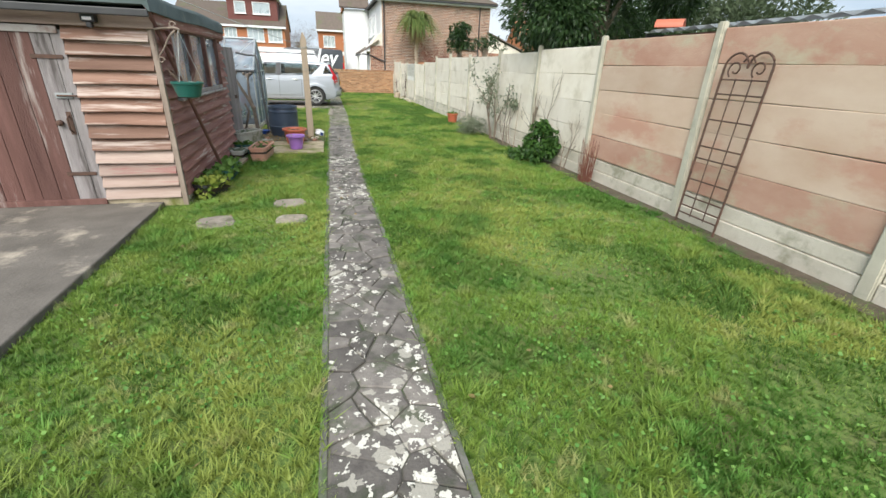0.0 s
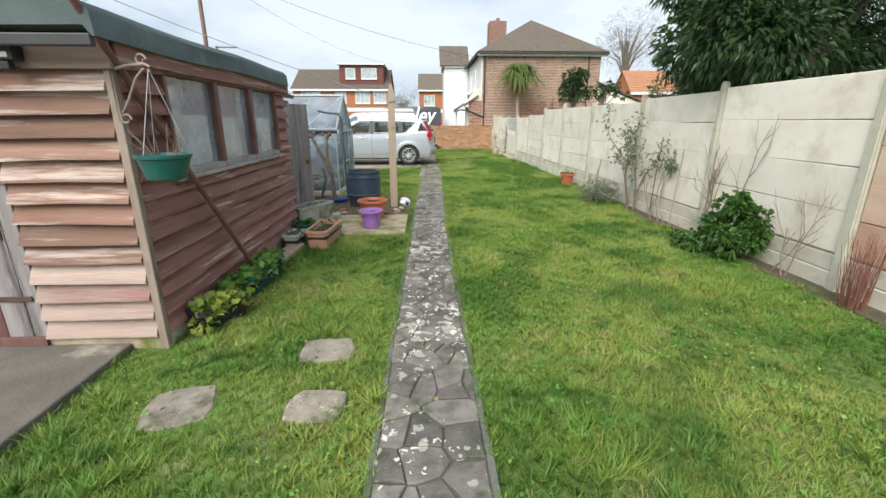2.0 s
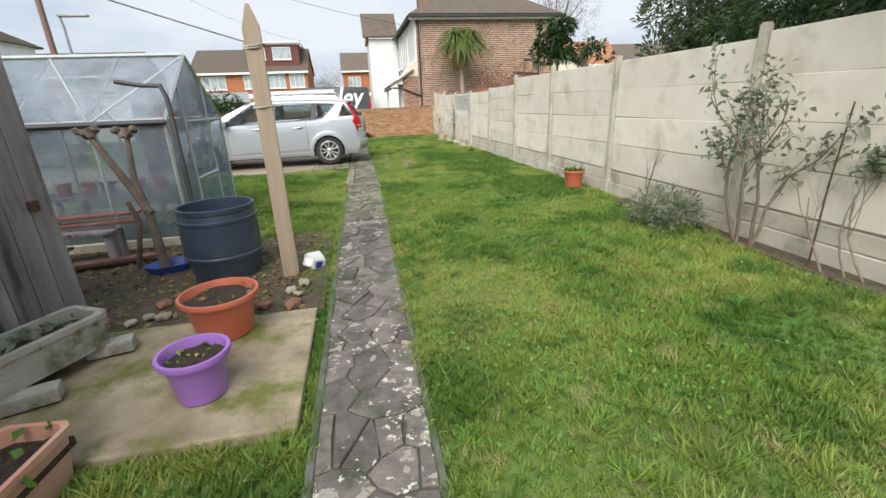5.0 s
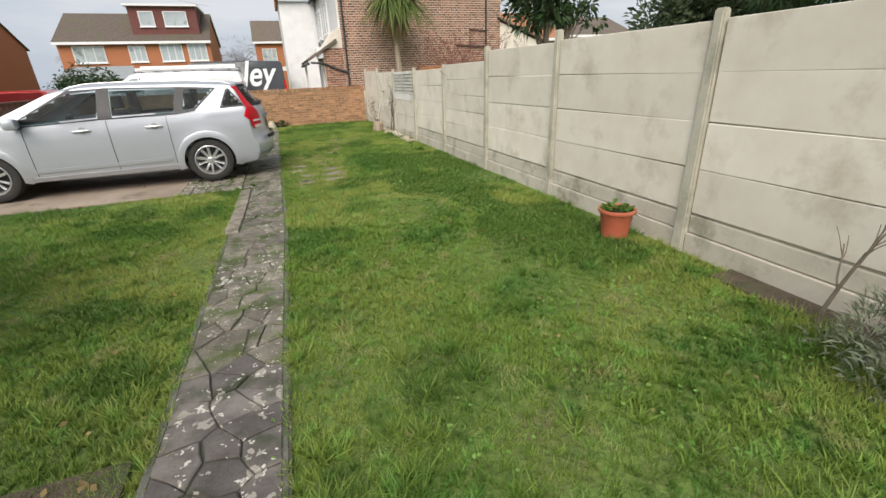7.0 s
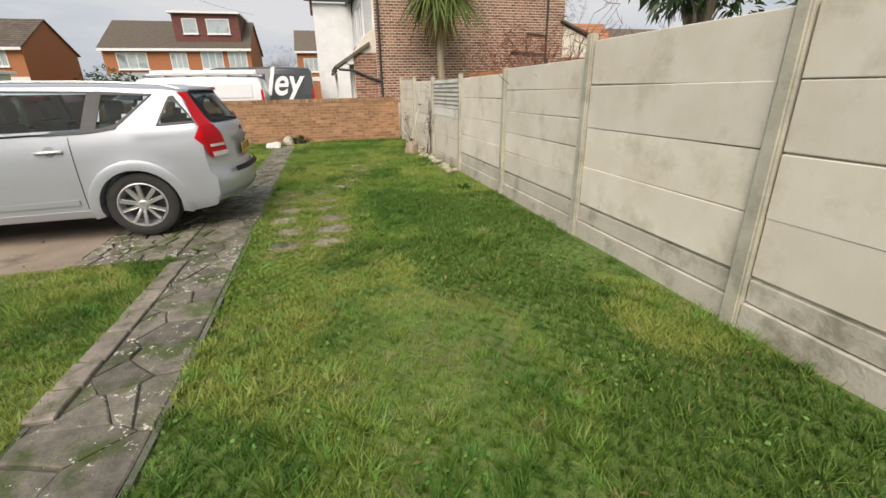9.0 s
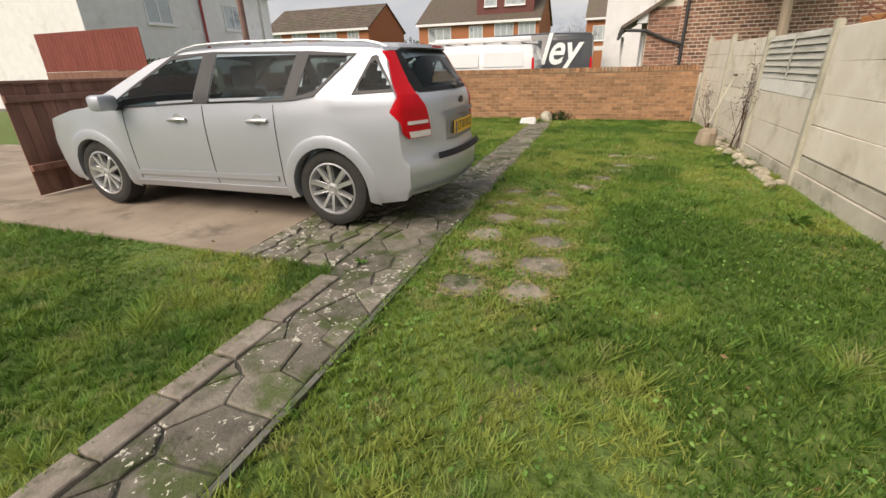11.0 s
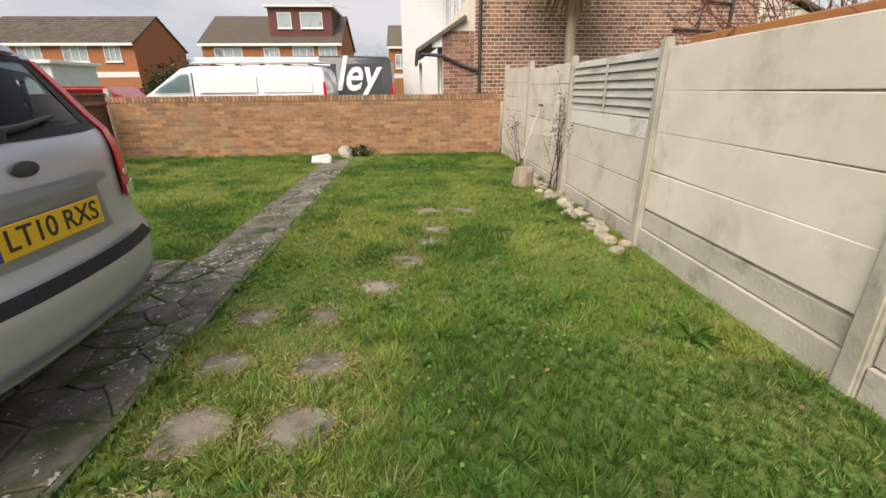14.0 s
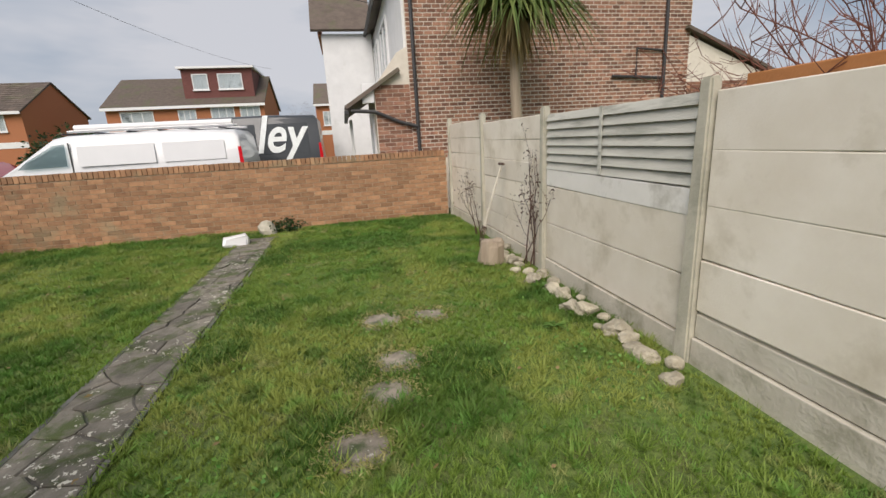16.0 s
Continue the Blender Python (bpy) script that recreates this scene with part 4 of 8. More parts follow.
# ---- the parked estate car ----
def car_top(x):
    return float(np.interp(x, [-0.83, -0.66, -0.36, 0.2, 1.0, 1.45, 1.8, 2.62, 2.8, 3.2, 3.45, 3.58], [1.32, 1.385, 1.425, 1.455, 1.465, 1.45, 1.385, 0.985, 0.945, 0.86, 0.76, 0.62]))


def car_belt(x):
    return min(float(np.interp(x, [-0.9, 0.3, 2.4, 3.6], [1.035, 0.985, 0.92, 0.9])), car_top(x) - 0.03)


def car_half(x, z):
    """Half the car's width at a height."""
    w = float(np.interp(z, [0.18, 0.28, 0.42, 0.62, 0.80, 0.93, 1.03], [0.78, 0.835, 0.855, 0.865, 0.865, 0.855, 0.835]))
    if z > 1.0:
        w = 0.852 - 0.235 * ((z - 1.0) / 0.42) ** 1.15
    if x > 2.6:
        w *= 1 - 0.20 * ((x - 2.6) / 1.0) ** 2
    if x < -0.3:
        w *= 1 - 0.07 * ((-0.3 - x) / 0.65) ** 2
    arch = max(0, 1 - abs(math.hypot(x - (0 if x < 1.3 else 2.65), z - 0.31) - 0.40) / 0.09)
    return w + 0.012 * arch


TAIL_Z, TAIL_X = [0.18, 0.26, 0.36, 0.54, 0.58, 0.72, 0.95, 1.02, 1.1, 1.37], [-0.77, -0.86, -0.92, -0.935, -0.89, -0.875, -0.865, -0.85, -0.78, -0.60]


def tail_x(y, z):
    return float(np.interp(z, TAIL_Z, TAIL_X)) + 0.25 * (abs(y) / 0.88) ** 2.4


def nose_x(y, z):
    return float(np.interp(z, [0.18, 0.3, 0.6, 0.8], [3.42, 3.52, 3.56, 3.5])) - 0.32 * (abs(y) / 0.88) ** 2.6


def car_side(x, z, s, off=0.0):
    y = car_half(x, z) + off
    x = max(x, tail_x(y, z) - (off if x < -0.6 else 0))
    x = min(x, nose_x(y, z))
    return Vector((x, s * y, z))


ROOF_Y = [1.0, 0.88, 0.7, 0.45, 0.2, 0.0]


def section(x, s):
    zt, zb = car_top(x), car_belt(x)
    out = []
    for k in range(15):
        z0 = float(np.interp(x, [-0.92, -0.45], [0.30, 0.22]))
        z = z0 + (zb - z0) * k / 14
        out.append(car_side(x, z, s))
    edge = zt - min(0.055, (zt - zb) * 0.6)
    for k in range(1, 8):
        out.append(car_side(x, zb + (edge - zb) * k / 7, s))
    we, xe = out[-1].y * s, out[-1].x
    for f in ROOF_Y[1:]:
        z = edge + (zt - edge) * (1 - f ** 2.2)
        xx = min(max(x, tail_x(we * f, z)), nose_x(we * f, z))
        out.append(Vector((xx, s * we * f, z)))
    return out


SIDE_PANES = {  # corners: rear foot, front foot, front top, rear top, in x and z
    "front_window": ((1.22, 0.985), (2.30, 0.94), (1.58, 1.37), (1.20, 1.385)),
    "rear_window": ((0.30, 1.01), (1.12, 0.985), (1.12, 1.388), (0.24, 1.365)),
    "quarter_window": ((0.06, 1.04), (0.24, 1.015), (0.18, 1.365), (-0.26, 1.335)),
    "tail_window": ((-0.62, 1.07), (-0.27, 1.05), (-0.39, 1.31), (-0.43, 1.32)),
}


def inside(q, x, z, grow):
    cx, cz = sum(p[0] for p in q) / 4, sum(p[1] for p in q) / 4
    for i in range(4):
        (x0, z0), (x1, z1) = q[i], q[(i + 1) % 4]
        n = math.hypot(x1 - x0, z1 - z0)
        if ((x1 - x0) * (z - z0) - (z1 - z0) * (x - x0)) / n < grow:
            return False
    return True


def car_patch(name, q, s, material, parent, off, nu=10, nv=6, label="", solid=0.006):
    bm = bmesh.new()
    g = []
    for v in range(nv + 1):
        row = []
        for u in range(nu + 1):
            a, b = u / nu, v / nv
            x = (q[0][0] * (1 - a) + q[1][0] * a) * (1 - b) + (q[3][0] * (1 - a) + q[2][0] * a) * b
            z = (q[0][1] * (1 - a) + q[1][1] * a) * (1 - b) + (q[3][1] * (1 - a) + q[2][1] * a) * b
            row.append(bm.verts.new(car_side(x, z, s, off)))
        g.append(row)
    for v in range(nv):
        for u in range(nu):
            f = (g[v][u], g[v][u + 1], g[v + 1][u + 1], g[v + 1][u])
            bm.faces.new(f if s < 0 else f[::-1])
    if solid:
        bmesh.ops.recalc_face_normals(bm, faces=bm.faces)
        bmesh.ops.solidify(bm, geom=bm.faces[:], thickness=solid)
    return part(name, bm, material, parent, label, smooth=True)


def tail_patch(name, y0, y1, z0, z1, material, parent, off=0.006, taper=0.0, label="", solid=0.01, nu=14, nv=6):
    bm = bmesh.new()
    g = []
    for v in range(nv + 1):
        z = z0 + (z1 - z0) * v / nv
        k = taper * v / nv
        g.append([bm.verts.new((tail_x(y, z) - off, y, z)) for y in np.linspace(y0 + k * (1 if y0 < 0 else 1), y1 - k, nu + 1)])
    for v in range(nv):
        for u in range(nu):
            bm.faces.new((g[v][u], g[v][u + 1], g[v + 1][u + 1], g[v + 1][u]))
    if solid:
        bmesh.ops.solidify(bm, geom=bm.faces[:], thickness=solid)
    return part(name, bm, material, parent, label, smooth=True)


def wrap(name, s, rows, material, parent, off, label=""):
    """A lens round the car's rear corner. Rows: height, start (under 0: x on the flank, else y on the tail), inner y on the tail."""
    bm = bmesh.new()
    g = []
    for z, start, inner in rows:
        pts = []
        if start < 0:
            x = start
            while x > tail_x(car_half(x, z), z):
                pts.append((x, car_half(x, z)))
                x -= 0.01
            y0 = pts[-1][1] if pts else car_half(start, z)
        else:
            y0 = start
        pts += [(tail_x(y, z), y) for y in np.linspace(y0, inner, 30)]
        pts = np.array(pts)
        d = np.r_[0, np.cumsum(np.hypot(*np.diff(pts, axis=0).T))]
        u = np.linspace(0, d[-1], 15)
        xs, ys = np.interp(u, d, pts[:, 0]), np.interp(u, d, pts[:, 1])
        nx, ny = -np.gradient(ys), np.gradient(xs)
        ln = np.hypot(nx, ny) + 1e-9
        sg = np.where(nx / ln > 0.05, -1, 1)
        g.append([bm.verts.new((x + off * sg[k] * nx[k] / ln[k], s * (y + off * abs(ny[k] / ln[k])), z)) for k, (x, y) in enumerate(zip(xs, ys))])
    for a, b in zip(g, g[1:]):
        for k in range(14):
            bm.faces.new((a[k], a[k + 1], b[k + 1], b[k]))
    bmesh.ops.recalc_face_normals(bm, faces=bm.faces)
    bmesh.ops.solidify(bm, geom=bm.faces[:], thickness=0.006)
    return part(name, bm, material, parent, label, smooth=True)


def text(name, words, size, m, material, parent, depth=0.002, shear=0.0, bold=0.0):
    cu = bpy.data.curves.new(name, "FONT")
    cu.body, cu.size, cu.extrude, cu.align_x, cu.align_y, cu.shear, cu.offset = words, size, depth, "CENTER", "CENTER", shear, bold
    cu.materials.append(material)
    ob = new(name, cu)
    ob.parent, ob.matrix_basis = parent, m
    return ob


def build_car():
    car = base("car", pose(0.42, 18.52, 0.035, 0, 0, 180.5), "silver estate car with red tail lamps parked on the driveway", "car")
    xs = list(np.arange(-0.945, 3.62, 0.045))
    bm = bmesh.new()
    rows = {s: [[bm.verts.new(p) for p in section(x, s)] for x in xs] for s in (-1, 1)}
    for s in (-1, 1):
        for i in range(len(xs) - 1):
            for k in range(len(rows[s][0]) - 1):
                q = (rows[s][i][k], rows[s][i + 1][k], rows[s][i + 1][k + 1], rows[s][i][k + 1])
                cx, cz = sum(v.co.x for v in q) / 4, sum(v.co.z for v in q) / 4
                if any(math.hypot(cx - wx, cz - 0.31) < 0.385 for wx in (0, 2.65)):
                    continue
                if k < 21 and any(inside(p, cx, cz, 0.022) for p in SIDE_PANES.values()):
                    continue
                if k >= 22 and 1.86 < cx < 2.56:
                    continue
                try:
                    bm.faces.new(q)
                except ValueError:
                    pass
    bmesh.ops.remove_doubles(bm, verts=bm.verts[:], dist=0.0012)
    # tail, with the opening of its window
    zs = [0.3 + 0.735 * k / 14 for k in range(15)] + list(np.linspace(1.035, 1.375, 9)[1:])
    ys = np.linspace(-1, 1, 41)
    g = []
    for z in zs:
        x = tail_x(0.8, z)
        for _ in range(4):
            w = car_half(x, min(z, 1.33))
            x = tail_x(w, z)
        g.append([bm.verts.new((tail_x(y * w, z), y * w, z)) for y in ys])
    for a, (r0, r1) in enumerate(zip(g, g[1:])):
        for u in range(40):
            cy, cz = (r0[u].co.y + r1[u + 1].co.y) / 2, (zs[a] + zs[a + 1]) / 2
            if 1.09 < cz < 1.33 and abs(cy) < 0.60 - 0.25 * (cz - 1.05):
                continue
            bm.faces.new((r0[u], r1[u], r1[u + 1], r0[u + 1]))
    ob = part("body", bm, M["paint"], car, smooth=True)
    for s, side in ((1, "near"), (-1, "far")):
        for name, q in SIDE_PANES.items():
            car_patch(name, q, s, M["car_glass"], car, 0.003, solid=0.003)
            # black seals round the pane
            w = 0.022
            (a, b, c, d) = [Vector(p) for p in q]
            m = (a + b + c + d) / 4

            def pull(p):
                return tuple(p + (m - p).normalized() * w * 1.7)
            inner = [pull(p) for p in (a, b, c, d)]
            outer = [tuple(p) for p in (a, b, c, d)]
            for i in range(4):
                j = (i + 1) % 4
                car_patch("window_seal", (outer[i], outer[j], inner[j], inner[i]), s, M["black"], car, 0.007, 8, 1, solid=0.003)
        # black pillars between the side panes
        for q in (((1.12, 0.985), (1.22, 0.985), (1.20, 1.385), (1.12, 1.388)), ((0.24, 1.015), (0.30, 1.01), (0.24, 1.365), (0.18, 1.365))):
            car_patch("pillar", q, s, M["black"], car, 0.008, 3, 6, "black window pillar", solid=0.003)
        # lamps
        wrap("tail_lamp", s, [(0.735, 0.79, 0.575), (0.78, -0.80, 0.58), (0.85, -0.69, 0.59), (0.93, -0.58, 0.605), (0.97, -0.60, 0.62), (1.045, -0.68, 0.65)], M["red_lamp"], car, 0.02, "red tail lamp lens")
        wrap("pillar_lamp", s, [(1.045, -0.69, 0.655), (1.12, -0.64, 0.645), (1.20, -0.58, 0.63), (1.28, -0.52, 0.61), (1.345, -0.47, 0.59)], M["red_lamp"], car, 0.017, "tall red pillar lamp")
        wrap("reversing_lamp", s, [(0.74, 0.775, 0.59), (0.785, 0.785, 0.595)], M["clear_lamp"], car, 0.03, "clear reversing lamp")
        wrap("reversing_lamp", s, [(0.835, 0.79, 0.61), (0.86, 0.79, 0.615)], M["clear_lamp"], car, 0.03, "clear reversing lamp")
        car_patch("sill_strip", ((0.42, 0.24), (2.22, 0.22), (2.22, 0.28), (0.42, 0.30)), s, M["paint"], car, 0.004, 12, 1)
        car_patch("door_strip", ((0.5, 0.36), (2.15, 0.34), (2.15, 0.385), (0.5, 0.41)), s, M["paint"], car, 0.012, 12, 2)
        for x0, x1, z0, z1 in ((0.44, 0.443, 0.32, 0.98), (1.17, 1.174, 0.30, 1.0), (2.12, 2.124, 0.3, 0.93)):
            car_patch("door_gap", ((x0, z0), (x1 + 0.004, z0), (x1 + 0.004, z1), (x0, z1)), s, M["black"], car, 0.0025, 1, 8, solid=0.001)
        for hx in (0.62, 1.48):
            bm = bmesh.new()
            y = s * (car_half(hx, 0.85) + 0.028)
            tube(bm, [(hx - 0.105, y - s * 0.02, 0.855), (hx - 0.07, y, 0.862), (hx + 0.05, y, 0.858), (hx + 0.10, y - s * 0.02, 0.85)], 0.016, 0.012, 8)
            part("door_handle", bm, M["rim"], car, "bright door handle", smooth=True)
            bm = bmesh.new()
            lathe(bm, [(0.05, -0.004), (0.046, 0.004), (0.02, 0.005)], 16, pose(hx - 0.01, s * (car_half(hx, 0.85)), 0.86, -90 * s, 0, 0))
            part("handle_recess", bm, M["lamp_grey"], car, smooth=True)
        # mirror
        bm = B(-0.08, 0.06, -0.1, 0.1, -0.065, 0.07, bevel=0.035, m=pose(2.16, s * 0.99, 1.0, 0, 0, 8 * s))
        part("mirror", bm, M["paint"], car, "silver door mirror", smooth=True)
        part("mirror_foot", B(2.10, 2.2, min(s * 0.83, s * 0.92), max(s * 0.83, s * 0.92), 0.93, 0.975, bevel=0.01), M["black"], car)
        # roof rails
        bm = bmesh.new()
        pts = [(-0.48, s * 0.60, 1.37), (-0.42, s * 0.60, 1.395)] + [(x, s * (0.60 - 0.01), car_top(x) - 0.008) for x in np.linspace(-0.3, 1.35, 8)] + [(1.52, s * 0.60, 1.415), (1.6, s * 0.60, 1.39)]
        tube(bm, pts, 0.012, 0.012, 8)
        part("roof_rail", bm, M["rim"], car, "silver roof rail", smooth=True)
        # arches
        for wx in (0, 2.65):
            bm = bmesh.new()
            arc = [math.pi * (-0.08 + 1.16 * i / 20) for i in range(21)]
            g = []
            for a in arc:
                x, z = wx + math.cos(a) * 0.35, 0.31 + math.sin(a) * 0.35
                x2, z2 = wx + math.cos(a) * 0.415, 0.31 + math.sin(a) * 0.415
                y1, y2 = car_half(x, max(z, 0.2)), car_half(x2, max(z2, 0.2))
                g.append([bm.verts.new((x, s * (y1 - 0.12), z)), bm.verts.new((x, s * (y1 + 0.008), z)), bm.verts.new((x2, s * (y2 + 0.006), z2)), bm.verts.new((x2 + 0.03 * math.cos(a), s * (y2 - 0.004), z2 + 0.03 * math.sin(a)))])
            for a, b in zip(g, g[1:]):
                for k in range(3):
                    bm.faces.new((a[k], b[k], b[k + 1], a[k + 1]))
            part("wheel_arch", bm, M["paint"], car, smooth=True)
            wheel(car, wx, s)
    # tail fittings
    tail_patch("rear_window", -0.60, 0.60, 1.075, 1.345, M["car_glass"], car, 0.004, 0.07, "sloping rear window", 0.004)
    for y0, y1, z0, z1 in ((-0.62, 0.62, 1.055, 1.085), (-0.545, 0.545, 1.335, 1.36)):
        tail_patch("window_seal", y0, y1, z0, z1, M["black"], car, 0.008, 0.0, "", 0.004, 14, 1)
    for y0, y1 in ((0.535, 0.645), (-0.645, -0.535)):
        tail_patch("window_seal", y0, y1, 1.065, 1.35, M["black"], car, 0.008, 0.0, "", 0.004, 4, 6)
    bm = bmesh.new()
    ysp = np.linspace(-0.52, 0.52, 15)
    rows = [[bm.verts.new((tail_x(y, 1.37) + dx + 0.04 * (y / 0.5) ** 2, y, z)) for dx, z in ((0.12, 1.405), (-0.045, 1.395), (-0.06, 1.37), (-0.03, 1.36), (0.1, 1.375))] for y in ysp]
    for a, b in zip(rows, rows[1:]):
        for k in range(5):
            bm.faces.new((a[k], b[k], b[(k + 1) % 5], a[(k + 1) % 5]))
    bm.faces.new(rows[0])
    bm.faces.new(rows[-1][::-1])
    part("spoiler", bm, M["paint"], car, smooth=True)
    tail_patch("brake_lamp", -0.12, 0.12, 1.376, 1.392, M["red_lamp"], car, 0.062, 0, "high red brake lamp", 0.006, 6, 1)
    tail_patch("plate_recess", -0.36, 0.36, 0.66, 0.86, M["paint"], car, 0.004, 0.02, "", 0.004)
    tail_patch("tailgate_handle", -0.40, 0.40, 0.862, 0.90, M["paint"], car, 0.028, 0.015, "silver bar above the number plate", 0.03, 14, 2)
    plate = part("number_plate", B(tail_x(0, 0.76) - 0.022, tail_x(0, 0.76) - 0.014, -0.26, 0.26, 0.70, 0.81, bevel=0.002), M["plate"], car, "yellow number plate")
    px = tail_x(0, 0.76) - 0.0232
    text("plate_text", "LT10 RXS", 0.105, Matrix(((0, 0, -1, px), (-1, 0, 0, -0.02), (0, 1, 0, 0.757), (0, 0, 0, 1))), M["black"], plate, 0.0006, 0, 0.001)
    part("plate_band", B(px - 0.0006, px + 0.001, 0.222, 0.256, 0.704, 0.806), M["plate_blue"], plate, "blue band of the number plate")
    bm = bmesh.new()
    lathe(bm, [(0.044, 0), (0.044, 0.006), (0.036, 0.009)], 20, Matrix.Translation((tail_x(0, 0.965) - 0.004, 0, 0.965)) @ pose(0, 0, 0, 0, -90, 0) @ Matrix.Diagonal((0.62, 1.3, 1, 1)))
    part("badge", bm, M["gutter"], car, "oval tailgate badge", smooth=True)
    tail_patch("bumper_strip", -0.60, 0.60, 0.555, 0.60, M["black"], car, 0.048, 0.03, "black rubber bumper pad", 0.05, 14, 1)
    tail_patch("bumper_lip", -0.80, 0.80, 0.33, 0.36, M["paint"], car, 0.012, 0.0, "", 0.012, 16, 1)
    bm = bmesh.new()
    tube(bm, [(tail_x(0, 1.1) - 0.03, 0.02, 1.085), (tail_x(0, 1.12) - 0.045, -0.12, 1.10), (tail_x(0.3, 1.15) - 0.03, -0.34, 1.125)], 0.016, 0.007)
    bm2 = lathe(bm, [(0.03, 0), (0.026, 0.045)], 12, pose(tail_x(0, 1.08) - 0.0, 0.02, 1.08, 0, -90, 0))
    part("wiper", bm, M["black"], car, "black rear wiper", smooth=True)
    # windscreen, cabin and underside
    bm = bmesh.new()
    g = []
    for x in np.linspace(1.84, 2.58, 8):
        z = car_top(x)
        we = section(x, 1)[21].y
        g.append([bm.verts.new((x, we * f, z - min(0.055, (z - car_belt(x)) * 0.6) * abs(f) ** 2.2 + 0.004)) for f in np.linspace(-0.98, 0.98, 13)])
    for a, b in zip(g, g[1:]):
        for k in range(12):
            bm.faces.new((a[k], b[k], b[k + 1], a[k + 1]))
    bmesh.ops.solidify(bm, geom=bm.faces[:], thickness=0.004)
    part("windscreen", bm, M["car_glass"], car, smooth=True)
    part("floor_pan", B(-0.50, 3.2, -0.66, 0.66, 0.19, 0.30, bevel=0.02), M["black"], car)
    part("dashboard", B(1.95, 2.5, -0.7, 0.7, 0.3, 0.93, bevel=0.05), M["gutter"], car)
    part("boot_floor", B(-0.58, -0.1, -0.55, 0.55, 0.3, 0.7, bevel=0.03), M["gutter"], car)
    for sx in (0.15, 1.05):
        for sy in (-0.38, 0.38):
            seat = bmesh.new()
            box(seat, sx, sx + 0.14, sy - 0.24, sy + 0.24, 0.45, 1.08, 0.05)
            box(seat, sx + 0.1, sx + 0.55, sy - 0.24, sy + 0.24, 0.35, 0.55, 0.05)
            box(seat, sx - 0.01, sx + 0.09, sy - 0.12, sy + 0.12, 1.10, 1.28, 0.03)
            part("seat", seat, M["lamp_grey"], car)
    return car


def wheel(car, wx, s):
    y = s * 0.735
    m = Matrix.Translation((wx, y, 0.315)) @ pose(0, 0, 0, -90 * s, 0, 0)
    wh = part("wheel", lathe(bmesh.new(), [(0.20, -0.09), (0.29, -0.10), (0.312, -0.085), (0.317, -0.03), (0.317, 0.04), (0.309, 0.085), (0.28, 0.100), (0.222, 0.098), (0.205, 0.085), (0.2, 0.02), (0.2, -0.08)], 40, m), M["tyre"], car, "black tyre on an alloy rim", smooth=True)
    bm = lathe(bmesh.new(), [(0.216, 0.09), (0.219, 0.101), (0.207, 0.104), (0.196, 0.09), (0.19, 0.02), (0.18, 0.0)], 36, m, caps=False)
    part("rim", bm, M["rim"], wh, "silver alloy rim", smooth=True)
    part("brake", lathe(bmesh.new(), [(0.19, -0.01), (0.19, 0.004)], 24, m), M["gutter"], wh)
    bm = bmesh.new()
    for i in range(5):
        for d in (-15, 15):
            a = 72 * i + d
            box(bm, 0.045, 0.2, -0.0135, 0.0135, 0.055, 0.088, 0.004, m @ pose(0, 0, 0, 0, 0, a) @ pose(0, 0, 0, 0, -4, 0))
    lathe(bm, [(0.058, 0.05), (0.056, 0.09), (0.03, 0.098), (0.0295, 0.094)], 20, m)
    part("spoke_set", bm, M["rim"], wh, "paired silver spokes", smooth=True)


build_car()

# ---- pots, troughs and the things on the pad ----
def pot(name, x, y, r_top, r_foot, h, material, label, fill, z=0.0, rim=0.03, category="plant pot", group="", lip=0.02):
    p = base(name, pose(x, y, z), label, category, group)
    bm = bmesh.new()
    lathe(bm, [(r_foot * 0.9, 0.0), (r_foot, 0.008), (r_top - lip - 0.012, h - rim * 1.6), (r_top - lip, h - rim), (r_top - 0.004, h - rim), (r_top, h - rim * 0.5), (r_top - 0.004, h), (r_top - 0.02, h), (r_top - 0.03, h - rim), (r_foot, 0.03)], 40)
    part("body", bm, material, p, smooth=True)
    bm = bmesh.new()
    rng = random.Random(name + str(x))
    rings = []
    zf = h - rim - 0.015
    for k, f in enumerate((1.0, 0.75, 0.5, 0.25)):
        rings.append([bm.verts.new(((r_top - 0.034) * f * math.cos(2 * math.pi * i / 20), (r_top - 0.034) * f * math.sin(2 * math.pi * i / 20), zf + rng.uniform(-0.008, 0.012))) for i in range(20)])
    for a, b in zip(rings, rings[1:]):
        for i in range(20):
            bm.faces.new((a[i], a[(i + 1) % 20], b[(i + 1) % 20], b[i]))
    bm.faces.new(rings[-1])
    part("compost", bm, M["compost"], p)
    if fill:
        tuft("plant", p, fill[0], fill[1], zf, r_top * 0.7, fill[2], fill[3])
    return p


def tuft(name, parent, n, length, z, r, material, seed, sy=1.0, width=None, up=0.9):
    rng = np.random.default_rng(seed)
    a = rng.uniform(0, 2 * math.pi, n)
    rr = r * np.sqrt(rng.uniform(0, 1, n))
    pts = np.stack([rr * np.cos(a), rr * np.sin(a) * sy, np.full(n, z) + rng.uniform(0, length * 0.6, n)], 1)
    dirs = np.stack([np.cos(a), np.sin(a), rng.uniform(0.2, up * 2, n)], 1) + rng.normal(size=(n, 3)) * 0.4
    v, f = leaves(pts, dirs, length, width or length * 0.5, rng)
    return raw(name, v, f, material, parent)


pot("plant_pot", 0.19, 9.2, 0.162, 0.105, 0.24, M["purple"], "purple plastic pot of compost on the mossy pad", (16, 0.04, M["yellow_leaf"], 3), z=0.03)
